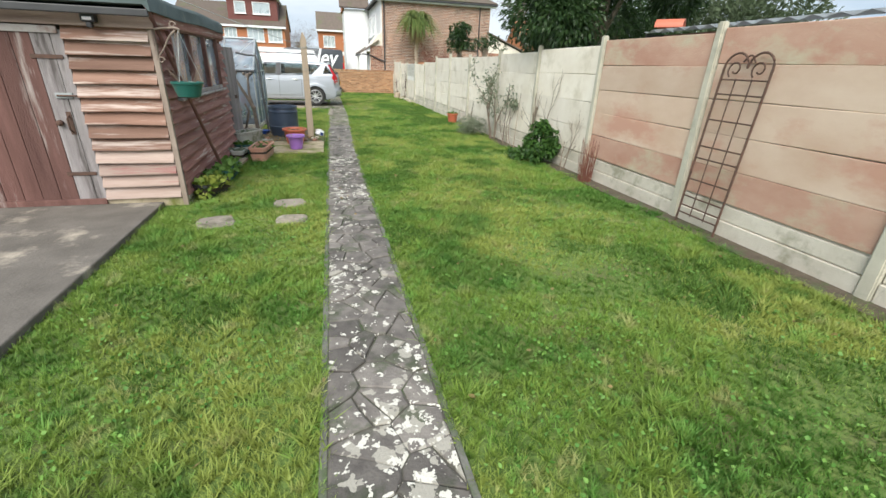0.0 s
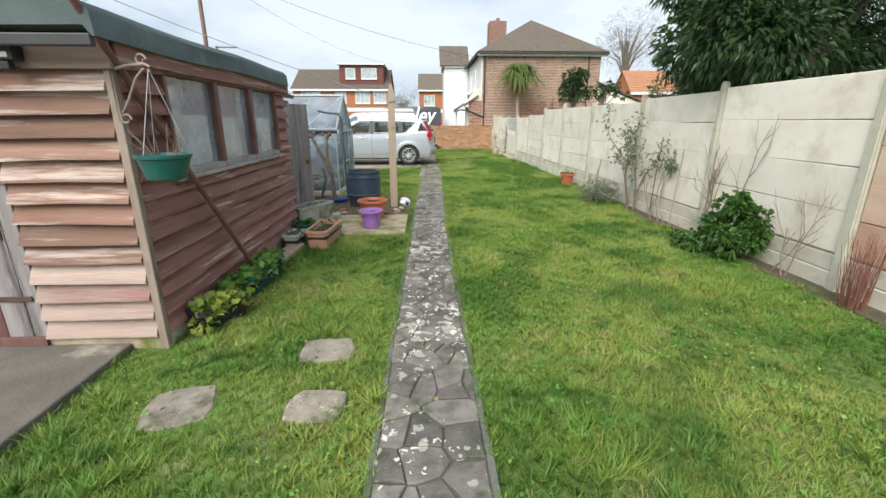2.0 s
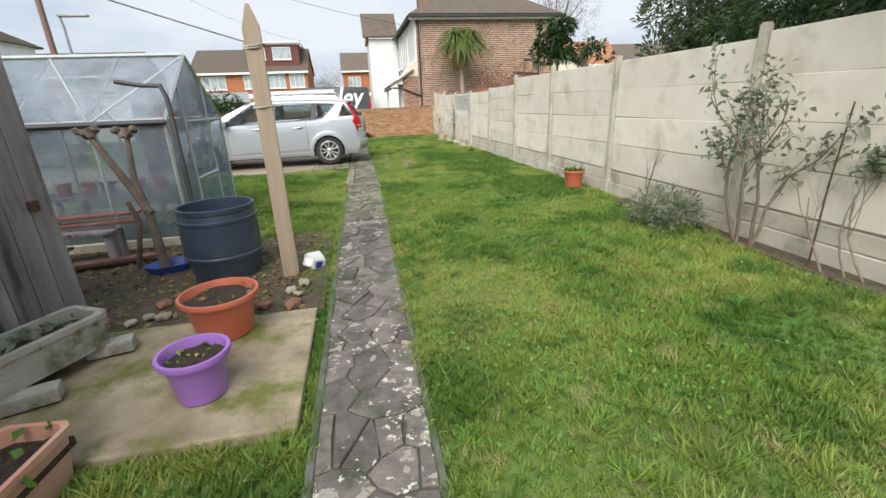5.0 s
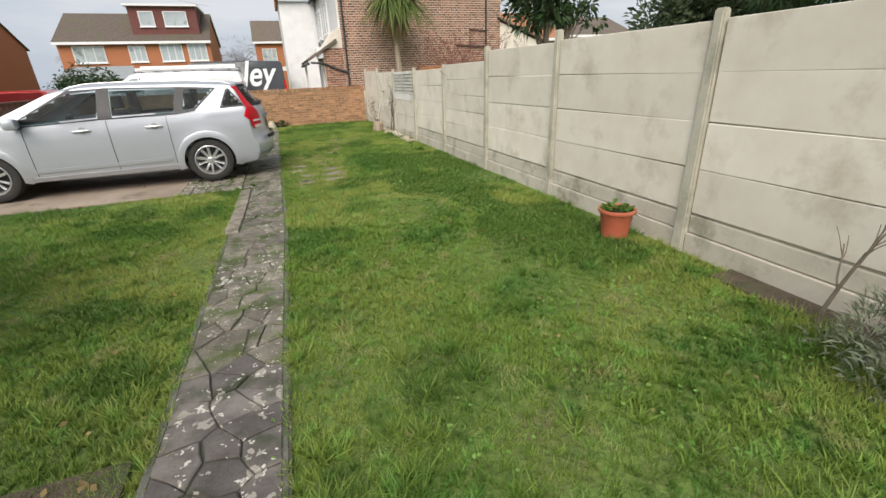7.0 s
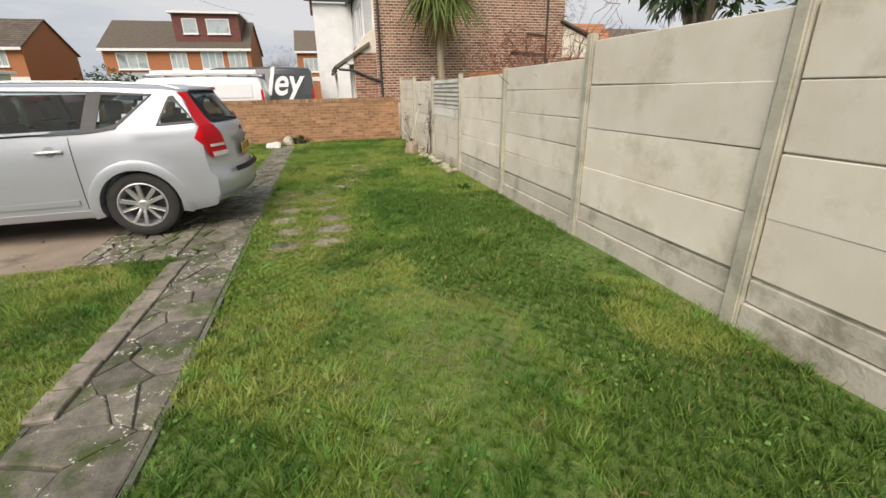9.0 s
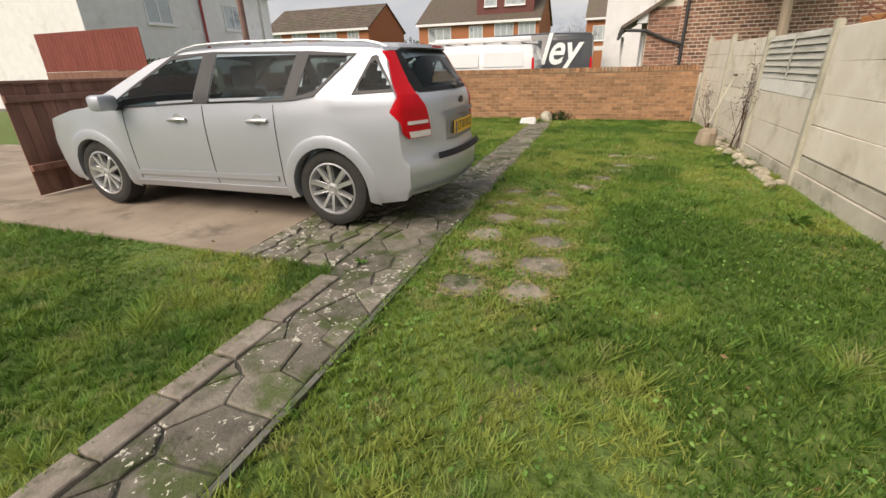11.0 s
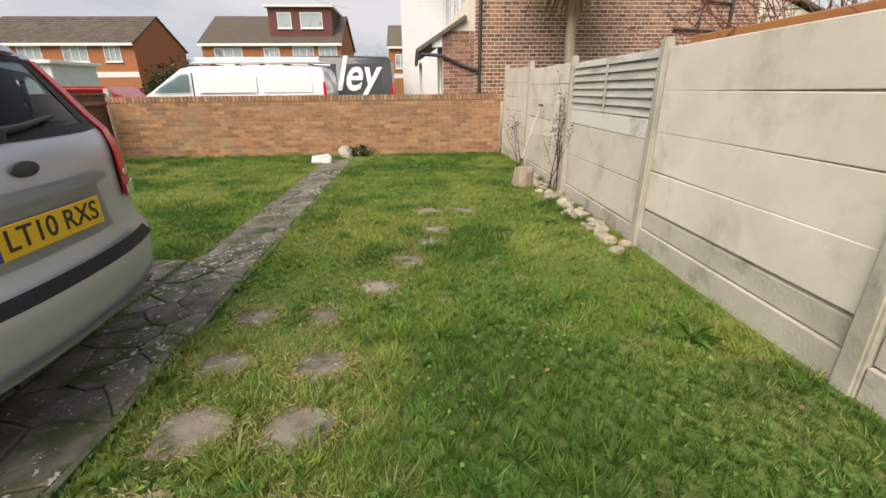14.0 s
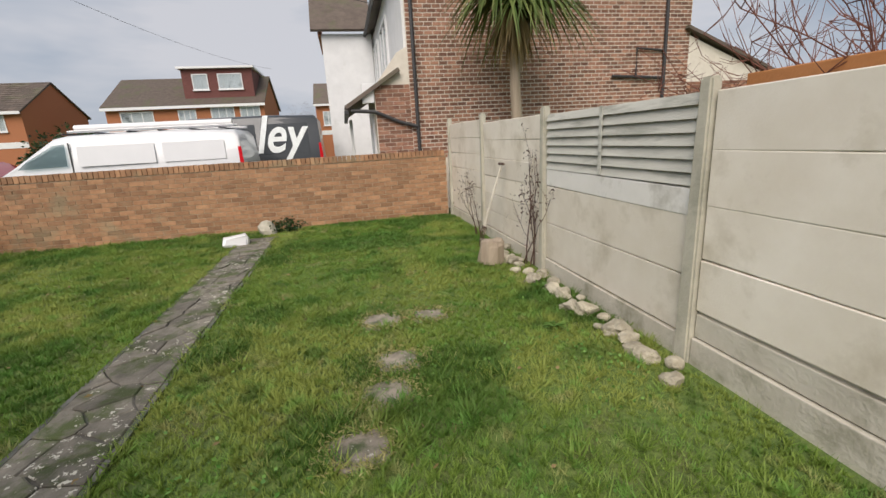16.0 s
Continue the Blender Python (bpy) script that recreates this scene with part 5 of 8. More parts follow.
pot("plant_pot", 0.14, 9.82, 0.225, 0.15, 0.27, M["orange_pot"], "wide orange plastic pot of dark compost", (14, 0.05, M["dry_leaf"], 4), z=0.03)
pot("plant_pot", 4.22, 13.25, 0.165, 0.115, 0.26, M["orange_pot"], "terracotta pot with low greenery by the fence", (90, 0.08, M["leaf"], 5), lip=0.012)
pot("plant_pot", -0.62, 8.86, 0.15, 0.11, 0.18, M["teal"], "round dark green pot by the shed wall", (60, 0.09, M["leaf"], 6))


def trough(name, cx, cy, turn, L, W, H, material, label, z=0.0, fill=None, wall=0.014, category="planter", splay=0.03, feet=False):
    p = base(name, pose(cx, cy, z, 0, 0, turn), label, category)
    bm = bmesh.new()

    def ring(l, w, zz):
        r = 0.03
        pts = [(l / 2 - r, w / 2), (-l / 2 + r, w / 2), (-l / 2, w / 2 - r), (-l / 2, -w / 2 + r), (-l / 2 + r, -w / 2), (l / 2 - r, -w / 2), (l / 2, -w / 2 + r), (l / 2, w / 2 - r)]
        return [bm.verts.new((x, y, zz)) for x, y in pts]
    rs = [ring(L - 2 * splay, W - 2 * splay, 0), ring(L - 0.02, W - 0.02, H - 0.035), ring(L, W, H - 0.03), ring(L, W, H), ring(L - 2 * wall - 0.01, W - 2 * wall - 0.01, H), ring(L - 2 * wall - 0.02, W - 2 * wall - 0.02, H - 0.08)]
    for a, b in zip(rs, rs[1:]):
        for i in range(8):
            bm.faces.new((a[i], a[(i + 1) % 8], b[(i + 1) % 8], b[i]))
    bm.faces.new(rs[0][::-1])
    part("body", bm, material, p)
    bm = bmesh.new()
    prism(bm, [(-L / 2 + wall, -W / 2 + wall), (L / 2 - wall, -W / 2 + wall), (L / 2 - wall, W / 2 - wall), (-L / 2 + wall, W / 2 - wall)], H - 0.10, H - 0.065)
    part("compost", bm, M["compost"], p)
    if fill:
        n, length, m, seed = fill
        rng = np.random.default_rng(seed)
        pts = np.stack([rng.uniform(-L / 2 + 0.02, L / 2 - 0.02, n), rng.uniform(-W / 2, W / 2, n), H - 0.075 + rng.uniform(0, length * 1.2, n)], 1)
        dirs = rng.normal(size=(n, 3)) * 0.7 + np.array([0, 0, 0.7])
        v, f = leaves(pts, dirs, length, length * 0.75, rng)
        raw("foliage", v, f, m, p, kind="stuff")
    return p


trough("planter", -0.30, 8.56, 84, 0.66, 0.27, 0.22, M["terracotta"], "pale terracotta plastic trough with a little greenery", fill=(34, 0.06, M["leaf"], 7))
trough("planter", -0.62, 8.42, 84, 0.34, 0.2, 0.17, M["white_pot"], "small dirty white planter beside the shed", fill=(50, 0.07, M["grey_leaf"], 8))
trough("planter", -0.68, 9.48, 62, 0.70, 0.29, 0.19, M["stone_trough"], "weathered grey stone trough propped on bricks", z=0.115, fill=(110, 0.05, M["grey_leaf"], 9), wall=0.03, splay=0.02)
trough("planter", -0.58, 7.22, 87, 0.70, 0.19, 0.17, M["teal"], "dark teal trough full of strawberry plants", fill=(420, 0.085, M["berry_leaf"], 10))
trough("planter", -0.60, 6.42, 60, 0.42, 0.2, 0.16, M["black"], "black plastic trough of yellowing strawberry plants", fill=(300, 0.085, M["yellow_leaf"], 11))
trough("planter", -0.66, 6.80, 84, 0.3, 0.18, 0.15, M["teal"], "short dark planter overgrown with leaves", fill=(260, 0.08, M["berry_leaf"], 12))
for x, y, a in ((-0.58, 9.30, 20), (-0.44, 9.72, 15), (-0.80, 9.36, 60)):
    ob = part("brick", B(-0.11, 0.11, -0.05, 0.05, 0, 0.07, bevel=0.006), M["stone_trough"], None, "old grey brick under the stone trough", category="brick", group="bricks under the trough")
    ob.matrix_basis = pose(x, y, 0.045, 0, 0, a)
ob = part("plank", B(-0.42, 0.42, -0.085, 0.085, 0.0, 0.05, bevel=0.006), M["post_wood"], None, "pale timber plank lying against the shed", category="plank")
ob.matrix_basis = pose(-0.62, 7.95, 0.0, 0, 0, 84)

# low leaves spilling at the foot of the shed
rngl = np.random.default_rng(77)
n = 380
pts = np.stack([rngl.normal(-0.68, 0.06, n), rngl.uniform(6.15, 7.7, n), rngl.uniform(0.0, 0.10, n)], 1)
v, f = leaves(pts, rngl.normal(size=(n, 3)) * 0.6 + [0.3, 0, 0.5], 0.075, 0.06, rngl)
raw("strawberry_leaves", v, f, M["yellow_leaf"], kind="stuff", label="yellow-green strawberry leaves spilling over the troughs")

# water barrel
barrel = base("barrel", pose(-0.14, 10.98, 0.0), "blue-black plastic half barrel with two ribs", "barrel")
part("body", lathe(bmesh.new(), [(0.235, 0), (0.25, 0.01), (0.275, 0.12), (0.292, 0.19), (0.300, 0.195), (0.301, 0.215), (0.294, 0.222), (0.296, 0.34), (0.292, 0.48), (0.30, 0.485), (0.301, 0.505), (0.29, 0.512), (0.283, 0.56), (0.292, 0.565), (0.294, 0.60), (0.285, 0.605), (0.27, 0.60), (0.268, 0.55), (0.275, 0.3), (0.24, 0.04)], 48), M["barrel"], barrel, smooth=True)
part("water", lathe(bmesh.new(), [(0.262, 0.30), (0.262, 0.304)], 40), M["black"], barrel)

# clothes line post
post = base("line_post", pose(0.40, 10.75, 0, 0, 0, 6), "tall pale timber clothes line post with a slanted top", "post")
bm = bmesh.new()
prism(bm, [(-0.062, -0.1), (0.062, -0.1), (0.058, 1.86), (0.012, 1.99), (-0.012, 1.99), (-0.056, 1.84)], -0.028, 0.028, Matrix(((1, 0, 0, 0), (0, 0, 1, 0), (0, 1, 0, 0), (0, 0, 0, 1))))
bmesh.ops.bevel(bm, geom=bm.edges[:], offset=0.004, segments=1, affect="EDGES")
part("shaft", bm, M["post_wood"], post)
for z in (1.33, 1.72, 1.735):
    bm = bmesh.new()
    tube(bm, [(0.07 * math.cos(a), 0.038 * math.sin(a), z + 0.01 * math.sin(a + 1)) for a in np.linspace(0, 2 * math.pi, 13)], 0.006, segs=6)
    part("line_knot", bm, M["stone_trough"], post)
bm = bmesh.new()
tube(bm, [(0.05, 0, 1.74), (0.3, 0.02, 1.745), (0.32, 0, 1.72)], 0.006, segs=6)
part("hook", bm, M["lamp_grey"], post)
ob = part("litter_bag", bmesh.new() if False else B(-0.09, 0.09, -0.06, 0.06, 0, 0.13, bevel=0.035, m=pose(0, 0, 0, 8, 14, 20)), M["upvc"], None, "crumpled white and blue plastic bag at the post's foot", category="plastic bag")
for v in ob.data.vertices:
    v.co += Vector((noise.noise(v.co * 23), noise.noise(v.co * 19 + Vector((5, 0, 0))), noise.noise(v.co * 17))) * 0.025
ob.matrix_basis = pose(0.56, 10.86, 0.0, 0, 0, 30)
ob = part("label", B(-0.05, 0.02, -0.078, -0.07, 0.03, 0.085, bevel=0.003, m=pose(0, 0, 0, 8, 14, 20)), M["plate_blue"], ob)

# hanging basket on its bracket at the shed's corner
hang = base("hanging_basket", pose(-0.54, 5.97, 1.10), "green plastic hanging basket of dead stems", "hanging basket")
part("bowl", lathe(bmesh.new(), [(0.075, 0.01), (0.10, 0.02), (0.132, 0.13), (0.142, 0.135), (0.144, 0.153), (0.134, 0.156), (0.126, 0.13), (0.085, 0.035)], 32), M["green_basket"], hang, smooth=True)
part("compost", lathe(bmesh.new(), [(0.122, 0.118), (0.10, 0.135), (0.04, 0.14)], 20), M["compost"], hang)
for a in (0.3, 2.4, 4.5):
    bm = bmesh.new()
    tube(bm, [(0.136 * math.cos(a), 0.136 * math.sin(a), 0.15), (0.004, 0.0, 0.60)], 0.0022, segs=5)
    part("chain", bm, M["lamp_grey"], hang)
rngt = random.Random(5)
bm = bmesh.new()
for i in range(16):
    a, l = rngt.uniform(0, 6.28), rngt.uniform(0.08, 0.2)
    x, y = 0.1 * math.cos(a), 0.1 * math.sin(a)
    tube(bm, [(x * 0.6, y * 0.6, 0.13), (x, y, 0.13 + l * 0.6), (x * 1.5, y * 1.4, 0.13 + l)], 0.003, 0.0015, 4)
part("dead_tuft", bm, M["twig"], hang)
br = base("bracket", pose(0, 0, 0), "white scrolled iron basket bracket", "bracket")
bm = bmesh.new()
tube(bm, [(-0.765, 6.03, 1.70), (-0.66, 5.99, 1.715), (-0.55, 5.97, 1.72), (-0.52, 5.96, 1.705), (-0.53, 5.965, 1.685)], 0.009, segs=8)
part("arm", bm, M["corner"], br)
bm = bmesh.new()
tube(bm, [(-0.765, 6.035, 1.46), (-0.70, 6.01, 1.53), (-0.62, 5.985, 1.65), (-0.56, 5.97, 1.70)], 0.007, segs=8)
for cx, cz, r in ((-0.58, 1.745, 0.03), (-0.735, 1.44, 0.03)):
    tube(bm, [(cx + r * math.cos(a) * (1 - a / 12), 5.99 + (cx + 0.58) * -0.2, cz + r * math.sin(a) * (1 - a / 12)) for a in np.linspace(0, 6.5, 16)], 0.006, segs=6)
part("scroll", bm, M["corner"], br)
ob = part("wall_plate", B(-0.772, -0.762, 6.015, 6.045, 1.42, 1.74, bevel=0.003), M["corner"], br)

# clothes prop leaning on the shed
prop = bmesh.new()
tube(prop, [(-0.628, 7.27, 0.07), (-0.69, 6.55, 1.03), (-0.76, 5.72, 2.15), (-0.82, 5.1, 2.98)], 0.02, 0.018, 10)
part("clothes_prop", prop, M["dark_wood"], None, "long dark red-brown pole leaning on the shed roof", category="pole", smooth=True)

# iron trellis leaning on the fence
tr = base("trellis", pose(4.40, 4.45, 0.0), "rusty iron trellis with scrolled top leaning on the fence", "trellis")


def lean(y, z):
    return (0.085 * (z / 1.7) + -0.02, y - 0.0 * z - 0.02 * z, z)


for s in (-0.25, 0.25):
    bm = bmesh.new()
    tube(bm, [lean(s, 0.0), lean(s, 0.8), lean(s, 1.55)], 0.011, segs=8)
    part("upright", bm, M["iron"], tr)
for s in (-0.085, 0.085):
    bm = bmesh.new()
    tube(bm, [lean(s, 0.1), lean(s, 0.8), lean(s, 1.46)], 0.006, segs=6)
    part("inner_bar", bm, M["iron"], tr)
for z in (0.12, 0.2, 0.3, 0.48, 0.70, 0.82, 1.08, 1.32, 1.45):
    bm = bmesh.new()
    tube(bm, [lean(-0.25, z), lean(0.25, z)], 0.008, segs=6)
    part("rung", bm, M["iron"], tr)
bm = bmesh.new()
for c in (-0.125, 0.125):
    tube(bm, [lean(c + 0.125 * math.cos(a), 1.55 + 0.13 * math.sin(a)) for a in np.linspace(0, math.pi, 12)], 0.010, segs=8)
    tube(bm, [lean(c + 0.07 * math.cos(a) * (1 - a / 9), 1.54 + 0.07 * math.sin(a) * (1 - a / 9)) for a in np.linspace(-1, 5.5, 16)], 0.008, segs=6)
tube(bm, [lean(-0.06 + 0.12 * t, 1.60 + 0.06 * math.sin(t * 3.1)) for t in np.linspace(0, 1, 8)], 0.008, segs=6)
part("scroll", bm, M["iron"], tr)

# ---- greenhouse ----
GX0, GX1, GY0, GY1, GE, GR = -3.35, -0.76, 12.02, 13.9, 1.24, 1.92
gh = base("greenhouse", pose(0, 0, 0), "small aluminium greenhouse with dirty glass and painted pale reflection", "greenhouse")
GM = (GY0 + GY1) / 2


def bar(name, a, b, w=0.016, material=None, parent=None):
    bm = bmesh.new()
    tube(bm, [a, b], w, segs=4)
    return part(name, bm, material or M["alu"], parent or gh)


part("base_rail", B(GX0, GX1, GY0 - 0.03, GY0 + 0.02, 0.0, 0.09, bevel=0.005), M["fence_low"], gh)
part("base_rail", B(GX0, GX1, GY1 - 0.02, GY1 + 0.03, 0.0, 0.09, bevel=0.005), M["fence_low"], gh)
part("base_rail", B(GX1 - 0.03, GX1 + 0.02, GY0 + 0.025, GY1 - 0.025, 0.0, 0.09, bevel=0.005), M["fence_low"], gh)
for y in (GY0, GY1):
    bar("eave", (GX0, y, GE), (GX1, y, GE), 0.022)
    for x in np.linspace(GX0, GX1, 5):
        bar("stud", (x, y, 0.08), (x, y, GE))
bar("gutter", (GX0, GY0 - 0.03, GE + 0.0), (GX1 + 0.02, GY0 - 0.03, GE - 0.01), 0.03, M["gutter"])
bar("ridge", (GX0, GM, GR), (GX1, GM, GR), 0.026)
for x in (GX0, GX1):
    for y in (GY0, GY1):
        bar("rafter", (x, y, GE), (x, GM, GR), 0.02)
for x in np.linspace(GX0, GX1, 5)[1:-1]:
    for y in (GY0, GY1):
        bar("glazing_bar", (x, y, GE), (x, GM, GR), 0.011)
for a, b in ((-3.35, -2.7), (-1.41, -2.05), (-1.41, -0.78)):
    bar("brace", (a, GY0 + 0.01, GE), (b, GM - 0.02, GR - 0.02), 0.013)
for y in (GY0 + 0.55, GM + 0.37):
    bar("stud", (GX1, y, 0.08), (GX1, y, GE + (GR - GE) * (1 - abs(y - GM) / (GM - GY0))))
bar("door_rail", (GX1 + 0.01, GY0 + 0.55, GE - 0.02), (GX1 + 0.01, GY1, GE - 0.02))
bar("door_rail", (GX1 + 0.01, GY0 + 0.55, 0.6), (GX1 + 0.01, GM + 0.37, 0.6))


def pane(name, pts, parent):
    bm = bmesh.new()
    bm.faces.new([bm.verts.new(p) for p in pts])
    bmesh.ops.solidify(bm, geom=bm.faces[:], thickness=0.003)
    return part(name, bm, M["gh_glass"], parent)


gx = np.linspace(GX0, GX1, 5)
for a, b in zip(gx, gx[1:]):
    a, b = a + 0.012, b - 0.012
    for y in (GY0, GY1):
        pane("pane", [(a, y, 0.1), (b, y, 0.1), (b, y, GE - 0.02), (a, y, GE - 0.02)], gh)
        s = 0.02 if y < GM else -0.02
        pane("roof_pane", [(a, y + s, GE + 0.02), (b, y + s, GE + 0.02), (b, GM - s, GR - 0.02), (a, GM - s, GR - 0.02)], gh)
for x in (GX0, GX1):
    pane("gable_pane", [(x, GY0 + 0.02, 0.1), (x, GY1 - 0.02, 0.1), (x, GY1 - 0.02, GE), (x, GM, GR - 0.03), (x, GY0 + 0.02, GE)], gh)
bm = bmesh.new()
tube(bm, [(-1.05, 11.93, 1.60), (-0.84, 11.9, 1.56), (-0.66, 11.86, 1.55), (-0.62, 11.84, 1.44), (-0.6, 11.8, 0.95), (-0.56, 11.7, 0.4), (-0.54, 11.66, 0.0)], 0.021, segs=10)
part("downpipe", bm, M["gutter"], gh, "black downpipe at the greenhouse corner", smooth=True)
# staging and clutter inside
st = base("staging", pose(-2.0, 12.9, 0), "slatted wooden greenhouse staging", "bench")
for i in range(5):
    part("slat", B(-1.2, 1.0, -0.7 + 0.11 * i, -0.61 + 0.11 * i, 0.50, 0.52, bevel=0.003), M["grey_wood"], st)
for x in (-1.15, 0.0, 0.95):
    for y in (-0.65, -0.22):
        part("leg", B(x - 0.02, x + 0.02, y - 0.02, y + 0.02, 0.0, 0.5), M["grey_wood"], st)
rc = random.Random(12)
for i in range(9):
    pot("plant_pot", -3.0 + 0.24 * i + rc.uniform(-0.04, 0.04), 12.35 + rc.uniform(-0.06, 0.2), 0.08, 0.055, 0.13, M["orange_pot"] if i % 3 else M["black"], "small pot on the greenhouse staging", (8, 0.05, M["dry_leaf"], i), z=0.522, rim=0.02, group="small pots in the greenhouse", lip=0.008)
for i in range(7):
    w, d, h = rc.uniform(0.2, 0.5), rc.uniform(0.15, 0.3), rc.uniform(0.05, 0.2)
    ob = part("crate", B(-w / 2, w / 2, -d / 2, d / 2, 0, h, bevel=0.01), (M["interior"], M["iron"], M["grey_wood"], M["dark_wood"])[i % 4], None, "dusty box of odds and ends on the greenhouse floor", category="box", group="boxes in the greenhouse")
    ob.matrix_basis = pose(-2.9 + 0.33 * i, 12.9 + rc.uniform(-0.3, 0.3), 0.0, 0, 0, rc.uniform(0, 60))
# timber and debris in front of the glass
for i, (x, y, L, a, h) in enumerate(((-1.7, 11.62, 1.3, 4, 0.36), (-1.8, 11.55, 1.2, -3, 0.30), (-1.5, 11.7, 0.9, 8, 0.42), (-2.2, 11.75, 1.0, -6, 0.12), (-1.3, 11.45, 0.9, 12, 0.05))):
    ob = part("plank", B(-L / 2, L / 2, -0.06, 0.06, 0, 0.03, bevel=0.004), (M["dark_wood"], M["grey_wood"])[i % 2], None, "weathered board stacked before the greenhouse", category="plank", group="boards stacked before the greenhouse")
    ob.matrix_basis = pose(x, y, h, 0, 0, a)
for x, y in ((-2.15, 11.6), (-1.25, 11.6)):
    ob = part("trestle", B(-0.03, 0.03, -0.12, 0.12, 0, 0.299, bevel=0.005), M["grey_wood"], None, "timber trestle leg holding stacked boards", category="trestle", group="trestle legs")
    ob.matrix_basis = pose(x, y, 0.0)
ob = part("tray", lathe(bmesh.new(), [(0.14, 0), (0.18, 0.07), (0.19, 0.075), (0.17, 0.06), (0.13, 0.012)], 6), M["plate_blue"], None, "faded blue plastic tray", category="tray")
ob.matrix_basis = pose(-0.66, 11.2, 0.0, 0, 0, 20) @ Matrix.Diagonal((1.2, 0.8, 1, 1))
rngd = np.random.default_rng(6)
n = 1500
pts = np.stack([rngd.uniform(-2.6, 0.6, n), rngd.uniform(10.05, 11.95, n), rngd.uniform(0.005, 0.03, n)], 1)
v, f = leaves(pts, rngd.normal(size=(n, 3)) * [1, 1, 0.25], 0.05, 0.03, rngd, 0.05)
raw("leaf_litter", v, f, M["dry_leaf"], kind="stuff", label="dead leaves scattered on the soil")
for i in range(14):
    x, y = rc.uniform(-1.0, 0.55), rc.uniform(10.06, 10.5)
    bm = bmesh.new()
    bmesh.ops.create_icosphere(bm, subdivisions=1, radius=rc.uniform(0.03, 0.07))
    for v in bm.verts:
        v.co = Vector((v.co.x * 1.3, v.co.y, v.co.z * 0.6)) * rc.uniform(0.85, 1.1)
    ob = part("rubble", bm, M["stone"] if i % 2 else M["hbrick"], None, "lump of broken rubble at the pad's edge", category="rubble", group="rubble behind the pad")
    ob.matrix_basis = pose(x, y, 0.03, 0, 0, i * 40)

# ---- plants along the fence ----
def branchy(name, x, y, label, seed, stems, height, spread, r0, material, leafspec=None, category="shrub", lean_to=0.0, depth=2):
    """A shrub of forking stems, with leaves near the ends."""
    rng = random.Random(seed)
    p = base(name, pose(x, y, 0), label, category)
    ends = []

    def grow(bm, a, d, length, r, level):
        pts = [Vector(a)]
        for _ in range(4):
            d = (d + Vector((rng.uniform(-.22, .22), rng.uniform(-.22, .22), rng.uniform(-.05, .2)))).normalized()
            q = pts[-1] + d * length / 4
            q.x = min(q.x, FX - x - 0.05)
            pts.append(q)
        tube(bm, pts, r, r * 0.55, 6 if level == 0 else 4)
        ends.extend(pts[2:])
        if level < depth:
            for k in range(rng.choice((2, 3))):
                i = rng.choice((2, 3, 4))
                grow(bm, pts[i], (d + Vector((rng.uniform(-.8, .8) * 0.5, rng.uniform(-.9, .9), rng.uniform(0, .6)))).normalized(), length * rng.uniform(.45, .7), r * 0.5, level + 1)
    for i in range(stems):
        bm = bmesh.new()
        a = (rng.uniform(-.05, .05), rng.uniform(-spread, spread) * 0.4, 0)
        grow(bm, a, Vector((lean_to + rng.uniform(-.1, .1), rng.uniform(-1, 1) * spread, 1)).normalized(), height * rng.uniform(.5, .75), r0, 0)
        part("stem", bm, material, p)
    if leafspec:
        n, length, m, low = leafspec
        g = np.random.default_rng(seed)
        e = np.array([tuple(q) for q in ends if q.z > low])
        pts = e[g.integers(0, len(e), n)] + g.normal(size=(n, 3)) * 0.05
        pts[:, 0] = np.minimum(pts[:, 0], FX - x - 0.03)
        v, f = leaves(pts, g.normal(size=(n, 3)) + [0, 0, 0.3], length, length * 0.45, g)
        raw("leaves", v, f, m, p)
    return p


M["clover"] = leafmat("clover_leaf", (0.07, 0.19, 0.03), (0.20, 0.36, 0.08), 0.5, 0.2)
M["haze_twig"] = leafmat("pale_far_twigs", (0.20, 0.18, 0.20), (0.30, 0.27, 0.29), 0.9, 0.2)
branchy("climbing_shrub", 4.33, 10.35, "grey-leaved climber trained up the cream fence", 3, 4, 1.25, 0.32, 0.018, M["twig"], (520, 0.075, M["grey_leaf"], 0.6))
branchy("climbing_shrub", 4.36, 9.55, "thin half-bare climber beside bamboo canes", 14, 3, 1.0, 0.45, 0.009, M["twig"], (160, 0.07, M["grey_leaf"], 0.8))
branchy("bare_shrub", 4.36, 8.55, "bare pruned shrub tied against the fence", 5, 2, 1.3, 0.18, 0.016, M["bark"])
branchy("bare_shrub", 4.34, 7.95, "forked bare stems against the cream fence", 8, 2, 1.2, 0.32, 0.012, M["bark"])
branchy("bare_shrub", 4.38, 7.15, "thin bare arching rose stems", 11, 3, 0.8, 0.5, 0.008, M["twig"])
branchy("bare_shrub", 4.25, 11.55, "small leafless standard shrub", 13, 1, 0.95, 0.12, 0.014, M["bark"])
branchy("bare_shrub", 4.4, 24.15, "wiry dead creeper hanging on the fence", 31, 3, 0.9, 0.3, 0.007, M["iron"], (120, 0.035, M["iron"], 0.1))
branchy("bare_shrub", 4.42, 22.35, "wiry dead creeper round a fence post", 33, 4, 1.0, 0.4, 0.008, M["iron"], (200, 0.04, M["iron"], 0.1))
M["vine_bark"] = mat("dark_vine_bark", (0.085, 0.066, 0.052), (0.18, 0.145, 0.115), 12, 0.9, 0.8, fine=40)
vine = base("vine_stump", pose(-0.68, 11.12, 0), "old pruned vine with knobbly bare limbs before the greenhouse", "vine")
bm = bmesh.new()
